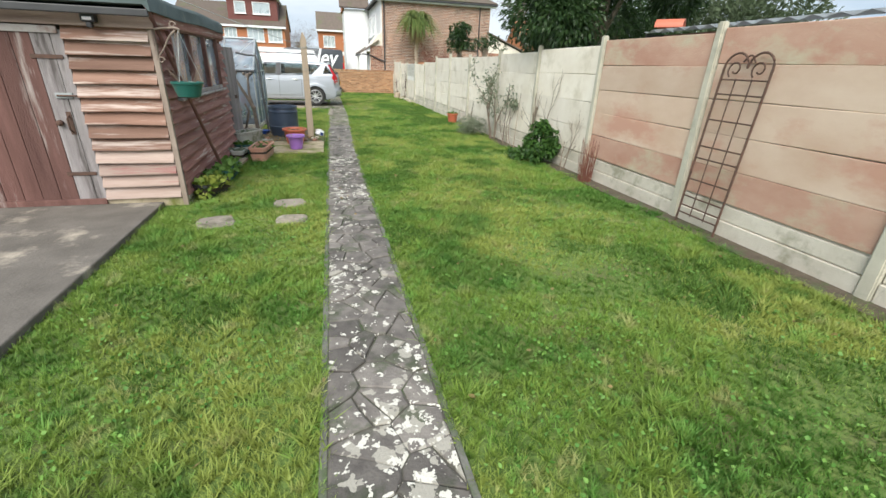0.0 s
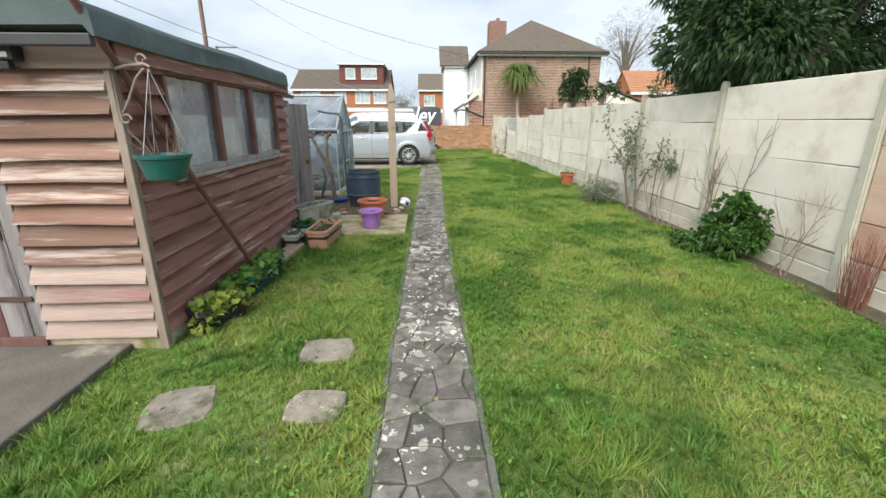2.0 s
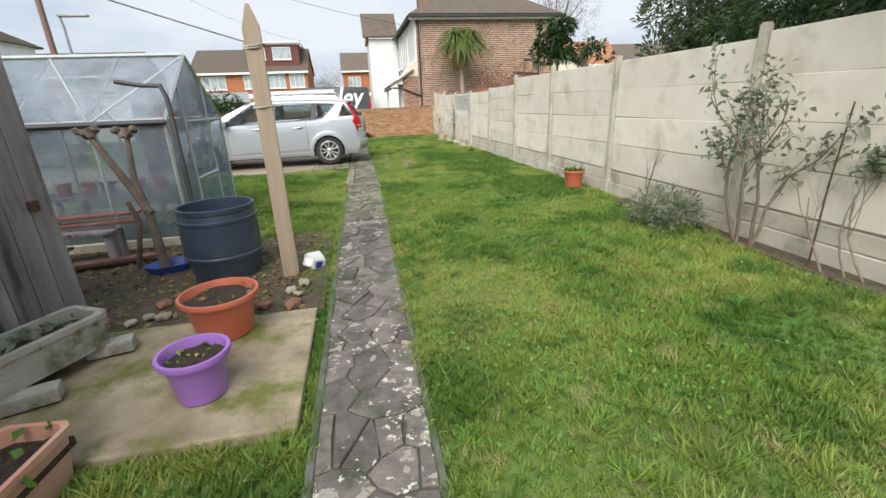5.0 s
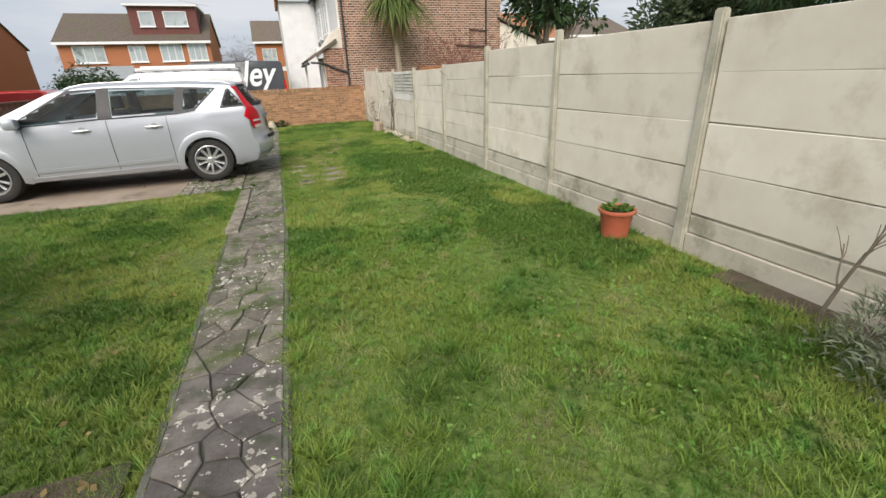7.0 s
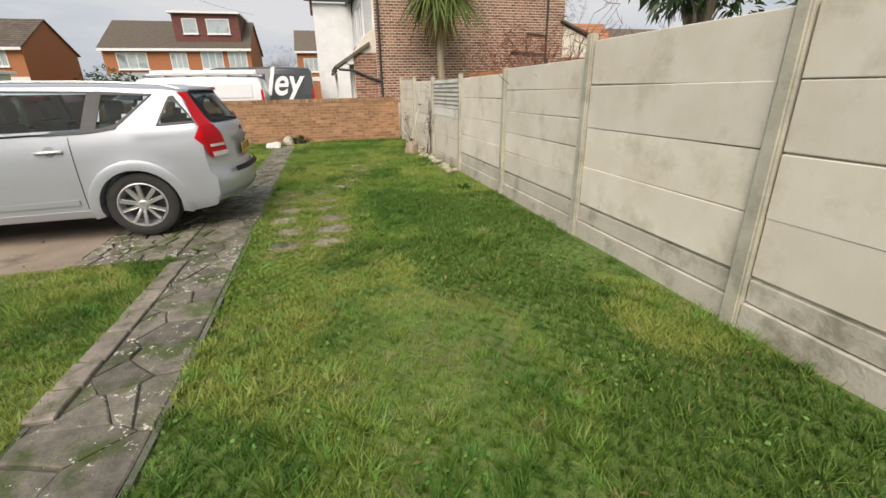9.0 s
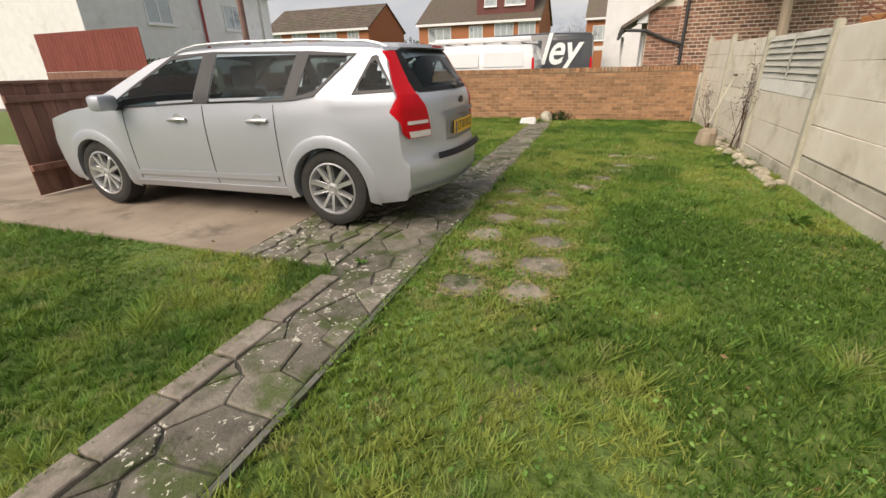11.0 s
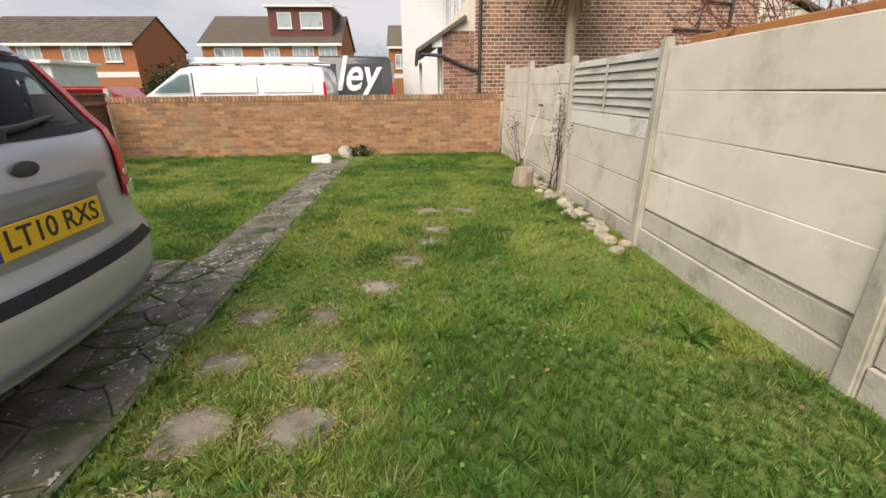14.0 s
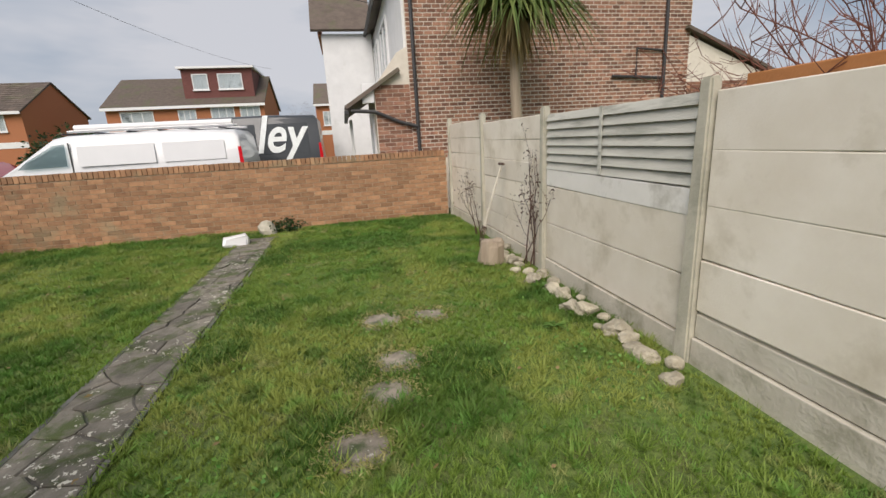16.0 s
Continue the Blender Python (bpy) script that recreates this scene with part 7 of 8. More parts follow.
for q in (((ex0, ey0, ZE), (ex1, ey0, ZE), (rx, ry, ZR), (rx, ry, ZR)), ((ex0, ey1, ZE), (ex0, ey0, ZE), (rx, ry, ZR), (rx, ey1, ZR)), ((ex1, ey0, ZE), (ex1, ey1, ZE), (rx, ey1, ZR), (rx, ry, ZR))):
    pts = [q[0], q[1], q[2]] + ([q[3]] if q[3] != q[2] else [])
    slab4(pts, 0.05, M["roof"], house, "roof")
    tiled("roof_tiles", house, *q)
part("soffit", B(ex0 + 0.02, ex1 - 0.02, ey0 + 0.02, HY - 0.02, ZE - 0.16, ZE - 0.03), M["upvc"], house)
part("gutter", B(ex0, ex1, ey0 - 0.08, ey0 - 0.0, ZE - 0.10, ZE - 0.01, bevel=0.02), M["gutter"], house)
part("gutter", B(ex0 - 0.08, ex0, ey0, ey1, ZE - 0.10, ZE - 0.01, bevel=0.02), M["gutter"], house)
chim = part("chimney", B(4.9, 5.9, 31.3, 32.3, 5.6, 7.05, bevel=0.01), M["chimney"], house)
for yy in (31.75, 32.2):
    part("chimney_pot", lathe(bmesh.new(), [(0.12, 7.05), (0.1, 7.2), (0.12, 7.25), (0.08, 7.25)], 14, Matrix.Translation((5.45, yy, 0))), M["chimney"], chim)
for x in (4.06, 9.42):
    bm = bmesh.new()
    tube(bm, [(x, HY - 0.05, 0), (x, HY - 0.05, 4.5), (x, HY - 0.2, 4.62)], 0.035, segs=8)
    part("downpipe", bm, M["gutter"], house, smooth=True)
bm = bmesh.new()
tube(bm, [(8.2, HY - 0.05, 2.42), (9.4, HY - 0.06, 2.36)], 0.03, segs=8)
tube(bm, [(8.75, HY - 0.05, 2.42), (8.75, HY - 0.05, 2.95), (9.4, HY - 0.05, 2.9)], 0.025, segs=8)
part("waste_pipe", bm, M["gutter"], house)
# lean-to wing
wing = part("wing_wall", prism(bmesh.new(), [(10.051, -0.1), (12.6, -0.1), (12.6, 2.2), (10.051, 3.2)], HY + 0.012, 30, Matrix(((1, 0, 0, 0), (0, 0, 1, 0), (0, 1, 0, 0), (0, 0, 0, 1)))), M["joint"], house)
slab4([(9.9, HY - 0.12, 3.32), (12.9, HY - 0.12, 2.16), (12.9, 30.1, 2.16), (9.9, 30.1, 3.32)], 0.06, M["roof"], house, "wing_roof")


def far_house(x0, x1, y0, depth, eave, ridge, label, wins, dormer=None, ground_z=-0.1):
    h = base("house", pose(0, 0, 0), label, "house")
    part("wall", B(x0, x1, y0, y0 + depth, ground_z, eave), M["orange_brick"], h)
    ym = y0 + depth / 2
    for gx0, gx1 in ((x0, x0 + 0.25), (x1 - 0.25, x1)):
        bm = bmesh.new()
        prism(bm, [(y0, eave), (y0 + depth, eave), (ym, ridge - 0.06)], gx0, gx1, Matrix(((0, 0, 1, 0), (1, 0, 0, 0), (0, 1, 0, 0), (0, 0, 0, 1))))
        part("gable", bm, M["orange_brick"], h)
    for s in (0, 1):
        ya = y0 - 0.3 if s == 0 else y0 + depth + 0.3
        q = ((x0 - 0.15, ya, eave - 0.1), (x1 + 0.15, ya, eave - 0.1), (x1 + 0.15, ym, ridge), (x0 - 0.15, ym, ridge))
        slab4(q, 0.08, M["roof"], h, "roof")
        if s == 0:
            tiled("roof_tiles", h, *q, pitch=0.33, col=0.4)
    part("fascia", B(x0 - 0.15, x1 + 0.15, y0 - 0.36, y0 - 0.31, eave - 0.25, eave - 0.06), M["upvc"], h)
    for wx0, wx1, wz0, wz1 in wins:
        window(h, wx0, wx1, wz0, wz1, y0, 3)
    part("band", B(x0 + 0.02, x1 - 0.02, y0 - 0.03, y0 - 0.002, 2.35, 2.75), M["white"], h)
    if dormer:
        dx0, dx1, dz = dormer
        d = part("dormer", B(dx0, dx1, y0 + 0.6, ym + 1, eave - 0.05, dz), M["dormer"], h, "dark red tile-hung box dormer")
        part("dormer_roof", B(dx0 - 0.2, dx1 + 0.2, y0 + 0.3, ym + 1.2, dz, dz + 0.14), M["upvc"], d)
        w = (dx1 - dx0)
        window(h, dx0 + 0.14 * w, dx0 + 0.36 * w, dz - 1.45, dz - 0.35, y0 + 0.6, 1)
        window(h, dx0 + 0.50 * w, dx0 + 0.85 * w, dz - 1.45, dz - 0.35, y0 + 0.6, 1)
    return h


M["orange_roof"] = mat("orange_roof_tile", (0.34, 0.15, 0.08), (0.44, 0.22, 0.12), 3, 0.85, 0.3)
M["dormer"] = mat("dark_red_tile_hanging", (0.12, 0.04, 0.035), (0.18, 0.07, 0.06), 6, 0.85, 0.4, stretch=(1, 1, 5))
far_house(-13.4, -2.9, 54, 8.0, 4.75, 7.05, "orange brick semi-detached house with a large box dormer",
          [(-12.5, -10.4, 3.2, 4.4), (-8.8, -7.6, 3.2, 4.4), (-6.6, -5.0, 3.2, 4.5), (-4.6, -3.2, 3.2, 4.5), (-12.5, -10.2, 0.6, 2.0), (-7, -4, 0.6, 2.0)], (-8.3, -3.5, 7.25))
far_house(-30.1, -18.4, 54, 8.0, 4.8, 7.1, "orange brick house with white windows and a brown roof",
          [(-29.4, -28.1, 3.45, 4.62), (-26.8, -25.1, 3.45, 4.62), (-23.6, -21.8, 3.45, 4.62), (-20.6, -19.4, 3.45, 4.62)])
far_house(-48, -37, 52, 8.0, 4.8, 7.1, "orange brick house further along the road", [(-46, -44, 3.1, 4.4), (-42, -40, 3.1, 4.4)])
oh = far_house(19.8, 24.2, 44, 4.0, 3.9, 5.9, "far brick house with an orange tile roof", [(21, 22.5, 2.4, 3.4)])
far_house(24.3, 33, 45, 8, 4.2, 5.9, "far brick house with a brown roof", [(26, 27.5, 2.6, 3.8)])
for ob in oh.children:
    if ob.name.startswith("roof"):
        ob.data.materials[0] = M["orange_roof"]
far_house(0.4, 6.5, 62, 8.0, 5.2, 7.4, "brick house at the far end of the road", [(1, 2.4, 3.2, 4.5), (3.6, 5, 3.2, 4.5)])
wh = base("house", pose(0, 0, 0), "white rendered house with a brown hipped roof", "house")
part("wall", B(-42, -16.4, 27.5, 38.2, -0.1, 5.2), M["white"], wh)
for q in (((-42.3, 27.2, 5.15), (-16.1, 27.2, 5.15), (-21.3, 32.8, 8.4), (-42.3, 32.8, 8.4)), ((-16.1, 27.2, 5.15), (-16.1, 38.5, 5.15), (-21.3, 32.9, 8.4), (-21.3, 32.8, 8.4)), ((-16.1, 38.5, 5.15), (-42.3, 38.5, 5.15), (-42.3, 32.9, 8.4), (-21.3, 32.9, 8.4))):
    pts = [q[0], q[1], q[2]] + ([q[3]] if q[3] != q[2] else [])
    slab4(pts, 0.08, M["roof"], wh, "roof")
    tiled("roof_tiles", wh, *q, pitch=0.33, col=0.4)
for yy in (34.6, 30.2):
    window(wh, yy, yy + 1.3, 3.3, 4.5, -16.4, 2, "x", 1)
bm = bmesh.new()
tube(bm, [(-16.32, 33.2, 0), (-16.32, 33.2, 5.0)], 0.06, segs=8)
part("downpipe", bm, M["red_car"], wh)
gar = base("garage", pose(0, 0, 0), "low white flat-roofed garage beyond the road", "garage")
part("wall", B(-16.5, -11.1, 35.5, 38, -0.1, 2.3), M["white"], gar)
part("roof", B(-16.7, -10.9, 35.3, 38.2, 2.3, 2.43, bevel=0.02), M["upvc"], gar)
window(gar, -16.4, -15.0, 1.0, 1.9, 35.5, 2)
porch = base("porch", pose(0, 0, 0), "grey slate porch roof on white walls", "porch")
part("wall", B(-11.5, -7.2, 47, 50, -0.1, 1.9), M["white"], porch)
slab4([(-11.8, 46.6, 1.85), (-7.0, 46.6, 1.85), (-7.6, 49, 2.7), (-11.2, 49, 2.7)], 0.08, M["lamp_grey"], porch, "roof")

# red-brown boarded fence and logs at the driveway's side
rf = base("fence_bay", pose(0, 0, 0), "tall red-brown boarded fence beyond the driveway", "fence", "bays of the red fence")
for i in range(30):
    part("fence_board", B(-14.5 + 0.15 * i, -14.355 + 0.15 * i, 24.6, 24.625, 1.4, 2.5, bevel=0.003), M["tarp"], rf)
part("gravel_board", B(-14.5, -10.0, 24.58, 24.63, -0.1, 1.39), M["fence_brown"], rf)
rl = random.Random(3)
for i in range(12):
    L, r = rl.uniform(0.5, 0.9), rl.uniform(0.05, 0.1)
    ob = part("log", lathe(bmesh.new(), [(r * 0.8, 0), (r, 0.02), (r * 0.95, L * 0.5), (r, L - 0.02), (r * 0.8, L)], 9, pose(0, 0, 0, 0, 90, 0)), M["bark"], None, "rough cut log in a heap by the fence", category="log", group="log heap by the driveway")
    ob.matrix_basis = pose(-8.6 + 0.28 * (i % 6), 21.6, 0.1 + 0.17 * (i // 6), 0, 0, rl.uniform(-12, 12))

# ---- vans and a car on the road ----
def van(x0, y0, L, body, label, rack=True, letters=False, h=1.93):
    """A panel van with its nose to -x; x0 is the tail, y0 the near side."""
    v = base("van", pose(x0, y0, 0.0), label, "van")
    prof = [(0, 0.35), (0.02, 1.1), (0.07, h - 0.12), (0.16, h - 0.02), (1.5, h + 0.02), (L * 0.66, h), (L * 0.71, h - 0.05), (L * 0.865, 1.22), (L * 0.9, 1.12), (L * 0.985, 0.92), (L, 0.7), (L, 0.35)]
    bm = bmesh.new()
    rows = []
    for y, k in ((0.06, 0.0), (0.0, 0.05), (0.0, 0.0), (1.9, 0.0), (1.9, 0.05), (1.84, 0.0)):
        pass
    W = 1.9
    for s, f in ((0.10, 0.97), (0.0, 0.93), (0.0, 0.6), (0.0, 0.0)):
        pass
    left, right = [], []
    for yy, shrink in ((0.16, 0.0), (0.05, 0.025), (0.0, 0.09)):
        left.append([bm.verts.new((-(x * (1 - 0.0) if x < L / 2 else x - shrink), yy + 0.10 * max(0, (z - 1.15) / (h - 1.15)) ** 1.3, z - (shrink if z > h - 0.15 else 0))) for x, z in prof])
        right.append([bm.verts.new((-(x if x < L / 2 else x - shrink), W - yy - 0.10 * max(0, (z - 1.15) / (h - 1.15)) ** 1.3, z - (shrink if z > h - 0.15 else 0))) for x, z in prof])
    rings = left[::-1] + right
    for a, b in zip(rings, rings[1:]):
        for i in range(len(prof) - 1):
            bm.faces.new((a[i], a[i + 1], b[i + 1], b[i]))
    bm.faces.new(rings[0])
    bm.faces.new(rings[-1][::-1])
    part("body", bm, body, v, smooth=True)

    def panel(name, pts, material, off=0.012, label=""):
        bm = bmesh.new()
        vs = [bm.verts.new((-x, -off + 0.10 * max(0, (z - 1.15) / (h - 1.15)) ** 1.3, z)) for x, z in pts]
        bm.faces.new(vs)
        bmesh.ops.recalc_face_normals(bm, faces=bm.faces)
        bmesh.ops.solidify(bm, geom=bm.faces[:], thickness=0.008)
        return part(name, bm, material, v, label)
    panel("cab_window", [(L * 0.66, 1.24), (L * 0.83, 1.22), (L * 0.80, 1.36), (L * 0.70, h - 0.18), (L * 0.66, h - 0.16)], M["car_glass"], 0.02, "dark cab side window")
    panel("side_panel", [(0.35, 1.22), (L * 0.31, 1.22), (L * 0.31, h - 0.22), (0.35, h - 0.22)], body, 0.004)
    panel("side_panel", [(L * 0.34, 1.22), (L * 0.62, 1.22), (L * 0.62, h - 0.22), (L * 0.34, h - 0.22)], body, 0.004)
    panel("door_gap", [(L * 0.645, 0.5), (L * 0.65, 0.5), (L * 0.65, h - 0.14), (L * 0.645, h - 0.14)], M["gutter"], 0.006)
    panel("tail_lamp", [(-0.0, 1.0), (0.09, 1.0), (0.09, 1.45), (0.03, 1.45)], M["red_lamp"], 0.02, "red tail lamp")
    for wx in (0.95, L - 0.95):
        part("wheel", lathe(bmesh.new(), [(0.2, -0.1), (0.31, -0.1), (0.33, -0.05), (0.33, 0.08), (0.3, 0.1), (0.2, 0.09)], 24, Matrix.Translation((-wx, 0.12, 0.33)) @ pose(0, 0, 0, 90, 0, 0)), M["tyre"], v)
        part("wheel", lathe(bmesh.new(), [(0.2, -0.1), (0.31, -0.1), (0.33, -0.05), (0.33, 0.08), (0.3, 0.1), (0.2, 0.09)], 24, Matrix.Translation((-wx, 1.78, 0.33)) @ pose(0, 0, 0, 90, 0, 0)), M["tyre"], v)
    if rack:
        rk = part("roof_rack", B(-L * 0.66, -0.15, 0.25, 0.29, h + 0.05, h + 0.10, bevel=0.008), M["rim"], v, "silver roof rack with a pipe tube")
        part("rack_rail", B(-L * 0.66, -0.15, 1.55, 1.59, h + 0.05, h + 0.10, bevel=0.008), M["rim"], rk)
        for i in range(6):
            part("rack_bar", B(-0.45 - 0.58 * i, -0.41 - 0.58 * i, 0.2, 1.65, h + 0.02, h + 0.05, bevel=0.006), M["gutter"], rk)
        bm = bmesh.new()
        tube(bm, [(-0.2, 0.38, h + 0.14), (-L * 0.64, 0.38, h + 0.14)], 0.07, segs=14)
        part("pipe_tube", bm, M["upvc"], rk, smooth=True)
        bm = bmesh.new()
        for k in range(2):
            tube(bm, [(-0.3, 0.9 + 0.35 * k, h + 0.12), (-L * 0.62, 0.9 + 0.35 * k, h + 0.12)], 0.025, segs=6)
        for i in range(11):
            tube(bm, [(-0.4 - 0.28 * i, 0.9, h + 0.12), (-0.4 - 0.28 * i, 1.25, h + 0.12)], 0.014, segs=6)
        part("ladder", bm, M["lamp_grey"], rk)
    if letters:
        ob = text("lettering", letters, 1.36, Matrix(((1, 0, 0, -0.78), (0, 0, 1, -0.02), (0, 1, 0, 1.66), (0, 0, 0, 1))) @ pose(0, 0, 0), M["letter"], v, 0.004, 0.3, 0.022)
        ob.rotation_mode = "XYZ"
        ob.matrix_basis = Matrix.Translation((-1.12, 0.03, 1.68)) @ pose(0, 0, 0, -4, 0, 0) @ pose(0, 0, 0, 90, 0, 0) @ Matrix.Diagonal((0.8, 1, 1, 1))
    return v


van(0.52, 28.35, 4.95, M["van_white"], "white panel van with a roof rack and pipe tube", True, False, 1.83)
van(2.05, 30.9, 5.0, M["van_dark"], "charcoal panel van with large white lettering", False, "ley", 2.22)
rc2 = base("car", pose(-5.8, 31.2, 0), "dark red car parked on the road", "car")
bm = bmesh.new()
prism(bm, [(-4.1, 0.3), (0, 0.3), (0.02, 0.95), (-0.3, 1.05), (-0.75, 1.42), (-2.2, 1.44), (-2.95, 1.0), (-4.0, 0.85)], 0, 1.65, Matrix(((1, 0, 0, 0), (0, 0, 1, 0), (0, 1, 0, 0), (0, 0, 0, 1))))
bmesh.ops.bevel(bm, geom=bm.edges[:], offset=0.07, segments=3, affect="EDGES")
part("body", bm, M["red_car"], rc2, smooth=True)
part("window", B(-2.3, -0.75, -0.008, 0.006, 1.02, 1.34, bevel=0.002), M["car_glass"], rc2)
for wx in (-0.8, -3.3):
    part("wheel", lathe(bmesh.new(), [(0.2, -0.1), (0.3, -0.09), (0.31, 0.08), (0.2, 0.09)], 20, Matrix.Translation((wx, 0.08, 0.31)) @ pose(0, 0, 0, 90, 0, 0)), M["tyre"], rc2)

# ---- poles, lamp and wires ----
bm = bmesh.new()
tube(bm, [(-11.1, 30.0, -0.2), (-11.1, 30.0, 9.6)], 0.13, 0.10, 12)
part("telegraph_pole", bm, M["pole"], None, "tall reddish wooden telegraph pole", category="telegraph pole", smooth=True)
sl = base("street_lamp", pose(-10.75, 30.6, 0), "grey street lamp with a flat head", "street lamp")
bm = bmesh.new()
tube(bm, [(0, 0, -0.1), (0, 0, 5.0), (-0.05, 0, 5.4)], 0.06, 0.04, 10)
part("column", bm, M["lamp_grey"], sl, smooth=True)
part("lamp_head", B(-0.1, 1.05, -0.12, 0.12, 5.38, 5.48, bevel=0.03), M["lamp_grey"], sl)
for i, (a, b, sag) in enumerate((((-11.1, 30.0, 9.4), (0.42, 10.77, 1.72), 0.0), ((-11.1, 30.0, 9.4), (3.95, 32, 5.2), 0.5), ((-11.1, 30.0, 9.4), (-2.8, 60, 8.0), 1.0), ((-11.1, 30.0, 9.3), (-20, 25, 5.2), 0.3))):
    bm = bmesh.new()
    a, b = Vector(a), Vector(b)
    tube(bm, [a.lerp(b, t) + Vector((0, 0, -sag * 4 * t * (1 - t))) for t in np.linspace(0, 1, 14)], 0.009 if i else 0.006, segs=4)
    if i:
        part("wire", bm, M["gutter"], None, "thin overhead telephone wire", category="wire", group="overhead wires")
    else:
        bm.free()
bm = bmesh.new()
tube(bm, [Vector((0.40, 10.75, 1.74)).lerp(Vector((-3.6, 9.0, 3.15)), t) + Vector((0, 0, -0.25 * t * (1 - t))) for t in np.linspace(0, 1, 12)], 0.005, segs=4)
part("wire", bm, M["lamp_grey"], None, "thin washing line running from the timber post", category="wire")

# ---- grass ----
def lawn(n, x0, x1, y0, y1, seed, label):
    g = np.random.default_rng(seed)
    x, y = g.uniform(x0, x1, n), g.uniform(y0, y1, n)
    pl = np.interp(y, [-2, 2, 14.8, 15.6, 20, 26], [0.6, 0.62, 0.80, 0.83, 0.89, 0.93]) + 0.022
    pr = np.interp(y, [-2, 9, 14.8, 20, 26], [1.2, 1.22, 1.40, 1.42, 1.47]) - 0.022
    ok = ~((x > pl) & (x < pr) & (y < 25.4))
    ok &= ~((x < -0.995) & (y < 6.02))
    ok &= ~((x < -0.78) & (y > 6.0) & (y < 10))
    ok &= ~((x < 0.65) & (y > 8.86 + 0.02 * np.sin(x * 9)) & (y < 10.3))
    ok &= ~((x < 0.45) & (y > 10) & (y < 11.8))
    ok &= ~((x < -0.7) & (y > 11.7) & (y < 14.0))
    ok &= ~((x < 0.86) & (y > 17.0 + 0.03 * np.sin(x * 5)) & (y < 20.2 + 0.03 * np.sin(x * 6)))
    ok &= x < 4.31 + 0.05 * np.sin(y * 3.1) + 0.04 * np.sin(y * 7.7) + 0.16 * (y > 12.25)
    for hx, hy, hw, hd in HOLES:
        ok &= ~((((x - hx) / hw) ** 2 + ((y - hy) / hd) ** 2) < 0.85)
    # thin worn places
    worn = np.sin(x * 3.7 + 2 * np.sin(y * 1.9)) * np.sin(y * 2.9 + 1.7 * np.sin(x * 2.3))
    ok &= g.uniform(0, 1, n) > np.clip((worn - 0.6) * 0.8, 0, 0.22)
    x, y, worn = x[ok], y[ok], worn[ok]
    n = len(x)
    # blades gather in tufts
    x += 0.022 * np.sin(x * 57 + 3 * np.sin(y * 31))
    y += 0.022 * np.sin(y * 53 + 3 * np.sin(x * 37))
    tall = 0.5 + 0.5 * np.sin(x * 2.3 + 1.1 * np.sin(y * 1.3)) * np.cos(y * 1.9 + np.sin(x * 1.7))
    h = (0.016 + 0.018 * tall) * g.uniform(0.4, 1.5, n)
    tuft = (np.sin(x * 11.3 + 2 * np.sin(y * 7)) * np.sin(y * 12.1 + 2 * np.sin(x * 6.1))) > 0.6
    h = h * np.where(tuft, 1.9, 1.0)
    a = g.uniform(0, 2 * np.pi, n)
    lean = g.uniform(0.3, 1.8, n) * h
    w = g.uniform(0.0022, 0.0048, n) * np.where(tuft, 1.35, 1.0)
    base_p = np.stack([x, y, np.full(n, -0.02)], 1)
    s = np.stack([np.cos(a), np.sin(a), np.zeros(n)], 1) * w[:, None]
    la = a + 1.57 + g.normal(0, 0.9, n)
    tip = base_p + np.stack([np.cos(la), np.sin(la), np.zeros(n)], 1) * lean[:, None] + np.array([0, 0, 1.0]) * (0.014 + h)[:, None]
    v = np.stack([base_p - s, base_p + s, tip], 1).reshape(-1, 3)
    # deep green mossy patches, most of all towards the fence, where they paint shade
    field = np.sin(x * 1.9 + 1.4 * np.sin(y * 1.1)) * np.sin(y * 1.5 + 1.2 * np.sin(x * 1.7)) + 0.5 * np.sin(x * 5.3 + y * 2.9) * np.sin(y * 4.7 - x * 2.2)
    fence_shade = np.clip((x - 2.6) / 0.9, 0, 1) * np.where(((y > 12.8) & (y < 18.6)) | (y < 3.8), 1.1, 0.15)
    mossy_dark = g.uniform(0, 1, n) < np.clip((field + fence_shade - 0.62) * 2.2, 0, 0.85)
    for pick, m, extra in ((~mossy_dark, M["grass"], ""), (mossy_dark, M["mossy_shaded_grass"], "deep green mossy turf patches, with shade painted in by the fence")):
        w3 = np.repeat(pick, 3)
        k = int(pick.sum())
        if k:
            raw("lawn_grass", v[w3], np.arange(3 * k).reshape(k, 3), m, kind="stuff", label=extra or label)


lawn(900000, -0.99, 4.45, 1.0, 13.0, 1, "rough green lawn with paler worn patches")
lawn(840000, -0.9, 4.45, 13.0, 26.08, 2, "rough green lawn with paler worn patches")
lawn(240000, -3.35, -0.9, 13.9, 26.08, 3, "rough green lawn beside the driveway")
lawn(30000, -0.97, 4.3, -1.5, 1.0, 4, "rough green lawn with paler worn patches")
# longer edging grass along the path's rims
g = np.random.default_rng(12)
n = 9000
y = g.uniform(0.5, 25.3, n)
left = g.uniform(0, 1, n) < 0.5
x = np.where(left, np.interp(y, [-2, 2, 14.8, 15.6, 20, 26], [0.6, 0.62, 0.80, 0.83, 0.89, 0.93]) + g.normal(0, 0.012, n), np.interp(y, [-2, 9, 14.8, 20, 26], [1.2, 1.22, 1.40, 1.42, 1.47]) + g.normal(0, 0.012, n))
ok = ~(left & ((y > 8.8) & (y < 11.8))) & ~(left & (y > 17.0) & (y < 20.2)) & (np.sin(y * 5.1) + np.sin(y * 13.7) > -0.5)
pts = np.stack([x[ok], y[ok], np.full(ok.sum(), 0.0)], 1)
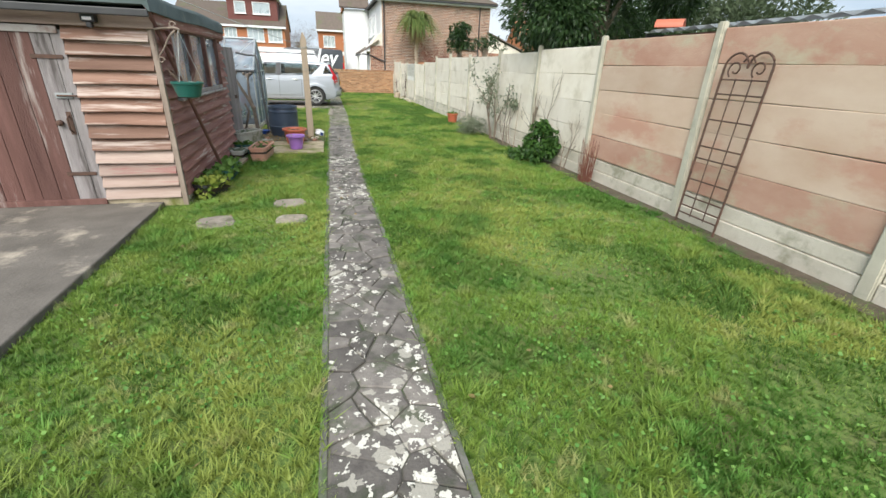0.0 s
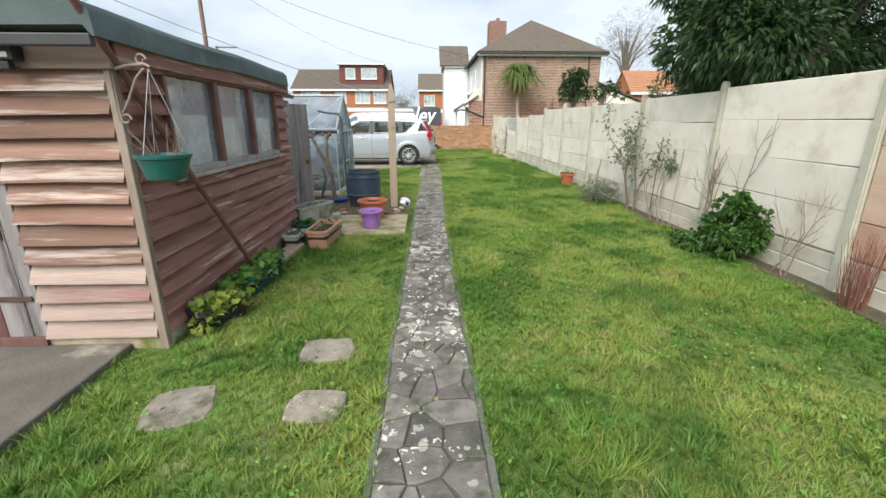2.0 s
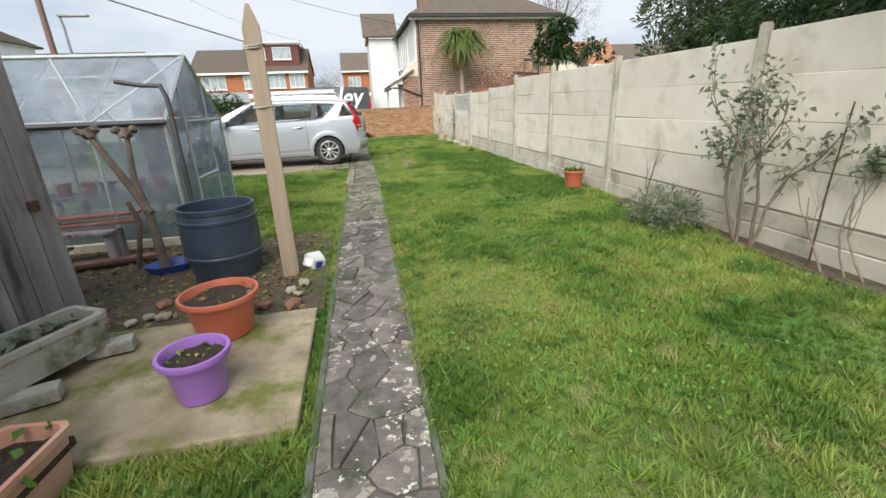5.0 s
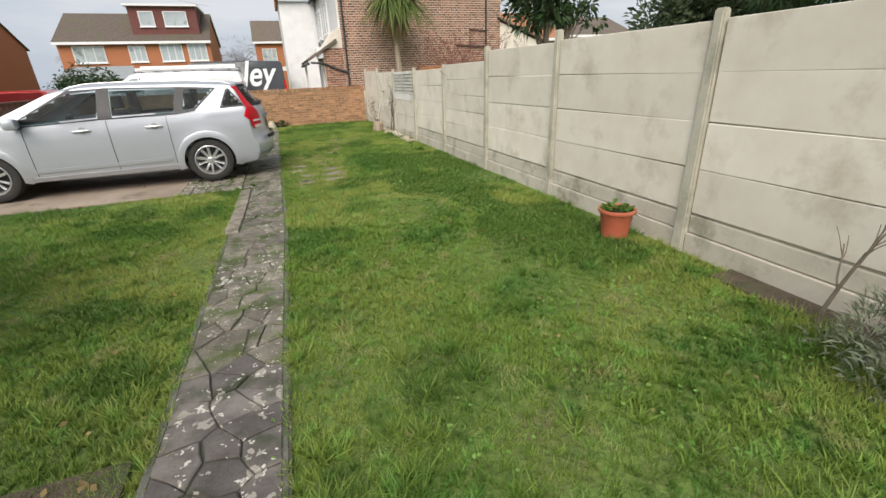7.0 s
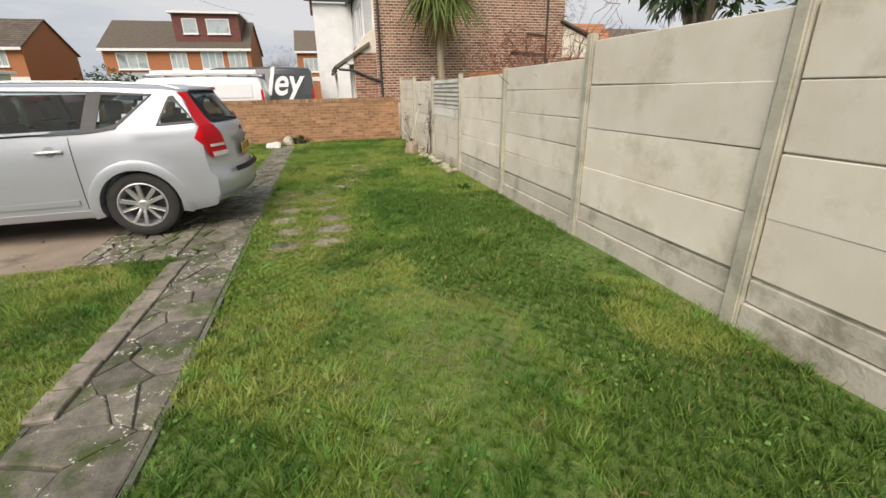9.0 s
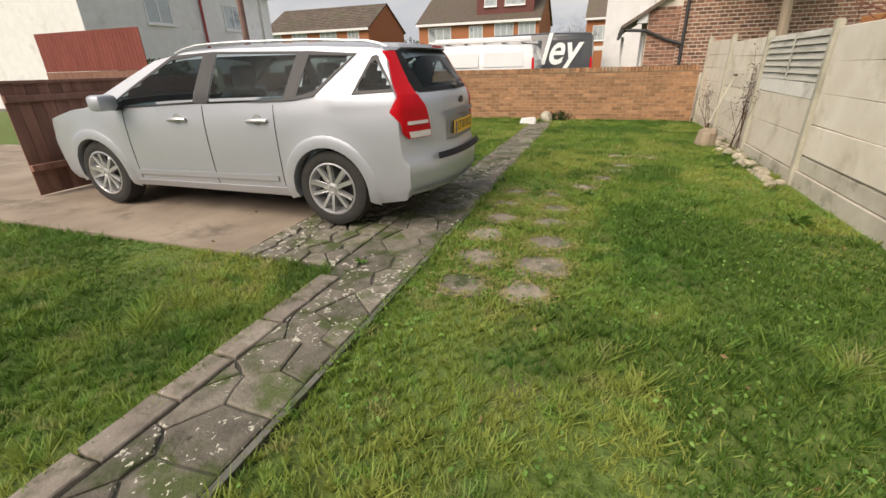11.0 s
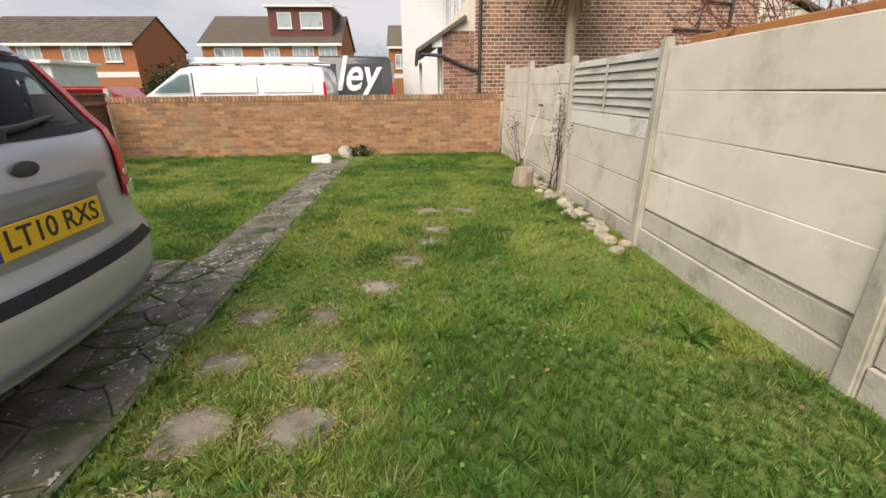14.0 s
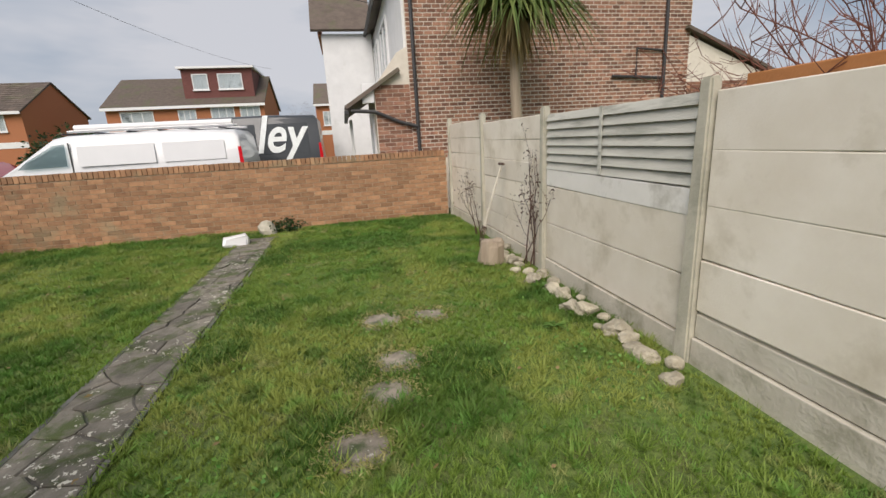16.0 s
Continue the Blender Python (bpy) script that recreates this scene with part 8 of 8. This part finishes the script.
d = g.normal(size=(ok.sum(), 3)) * [0.6, 0.6, 0.2] + [0, 0, 0.9]
v, f = leaves(pts, d, 0.055, 0.007, g, 0.15)
raw("edge_grass", v, f, M["grass"], kind="stuff", label="long grass leaning over the path's edges")

# straw-coloured blades round the sunken stones
M["straw"] = leafmat("straw_grass", (0.30, 0.27, 0.10), (0.46, 0.42, 0.19), 0.7, 0.2)
g = np.random.default_rng(21)
pts = []
for hx, hy, hw, hd in HOLES:
    if hy > 15:
        a = g.uniform(0, 2 * np.pi, 420)
        r = 1.0 + np.abs(g.normal(0, 0.45, 420))
        pts.append(np.stack([hx + hw * r * np.cos(a), hy + hd * r * np.sin(a), np.zeros(420)], 1))
pts = np.concatenate(pts)
pts = pts[pts[:, 0] > 1.42]
v, f = leaves(pts, g.normal(size=(len(pts), 3)) * [0.8, 0.8, 0.2] + [0, 0, 0.5], 0.045, 0.006, g, 0.2)
raw("straw_grass", v, f, M["straw"], kind="stuff", label="dry straw-coloured grass round the sunken stones")

# fallen leaves and pale specks on the lawn and path
g = np.random.default_rng(55)
n = 420
pts = np.stack([g.uniform(-0.8, 4.3, n), g.uniform(1.5, 25.5, n), np.full(n, 0.022)], 1)
v, f = leaves(pts, g.normal(size=(n, 3)) * [1, 1, 0.2], 0.035, 0.022, g, 0.02)
raw("fallen_leaves", v, f, M["dry_leaf"], kind="stuff", label="small dry leaves scattered over the lawn")
n = 16000
c = np.stack([g.uniform(-0.95, 4.2, 520), 1.2 + 24 * g.uniform(0, 1, 520) ** 1.5], 1)
k = g.integers(0, 520, n)
pts = np.stack([c[k, 0] + g.normal(0, 0.12, n), c[k, 1] + g.normal(0, 0.14, n), g.uniform(0.004, 0.026, n)], 1)
ok = ~((pts[:, 0] > 0.6) & (pts[:, 0] < 1.24 + 0.16 * (pts[:, 1] > 14.5))) & ~((pts[:, 0] < -0.75) & (pts[:, 1] > 6)) & ~((pts[:, 0] < 0.62) & (pts[:, 1] > 8.8) & (pts[:, 1] < 26)) & (pts[:, 0] < 4.2)
pts = pts[ok]
v, f = leaves(pts, g.normal(size=(len(pts), 3)) * [1, 1, 0.3] + [0, 0, 0.3], 0.024, 0.019, g, 0.1)
raw("clover", v, f, M["clover"], kind="stuff", label="patches of clover and broad weeds in the lawn")

# ---- paving and bricks, piece by piece ----
build_path()
brickwork("garden_wall", garden_wall, -3.25, 4.41, 0.0, 1.06, BACK, M["brick"], M["brick_i"], 300, near=lambda c: abs(c[0] - 2.4) + abs(c[2] - 0.6))
bm = bmesh.new()
rw = random.Random(8)
x = -3.28
while x < 4.34:
    box(bm, x, x + 0.066, BACK - 0.014, BACK + 0.205, 1.062, 1.165 + rw.uniform(-0.003, 0.003))
    x += 0.076
part("brick_coping", bm, M["brick_i"], garden_wall, "bricks on edge along the top of the wall", kind="stuff")
brickwork("house_wall", house, 3.96, 10.04, 1.0, 4.64, HY, M["hbrick"], M["hbrick_i"], 300, near=lambda c: abs(c[0] - 6.4) * 0.6 + abs(c[2] - 2.0), height=0.058, length=0.155, step=0.169)
brickwork("porch_wall", house, 3.29, 3.95, 0.6, 2.4, HY, M["hbrick"], M["hbrick_i"], 0)
brickwork("wing_wall", house, 10.06, 12.5, 1.0, 2.3, HY, M["hbrick"], M["hbrick_i"], 0)
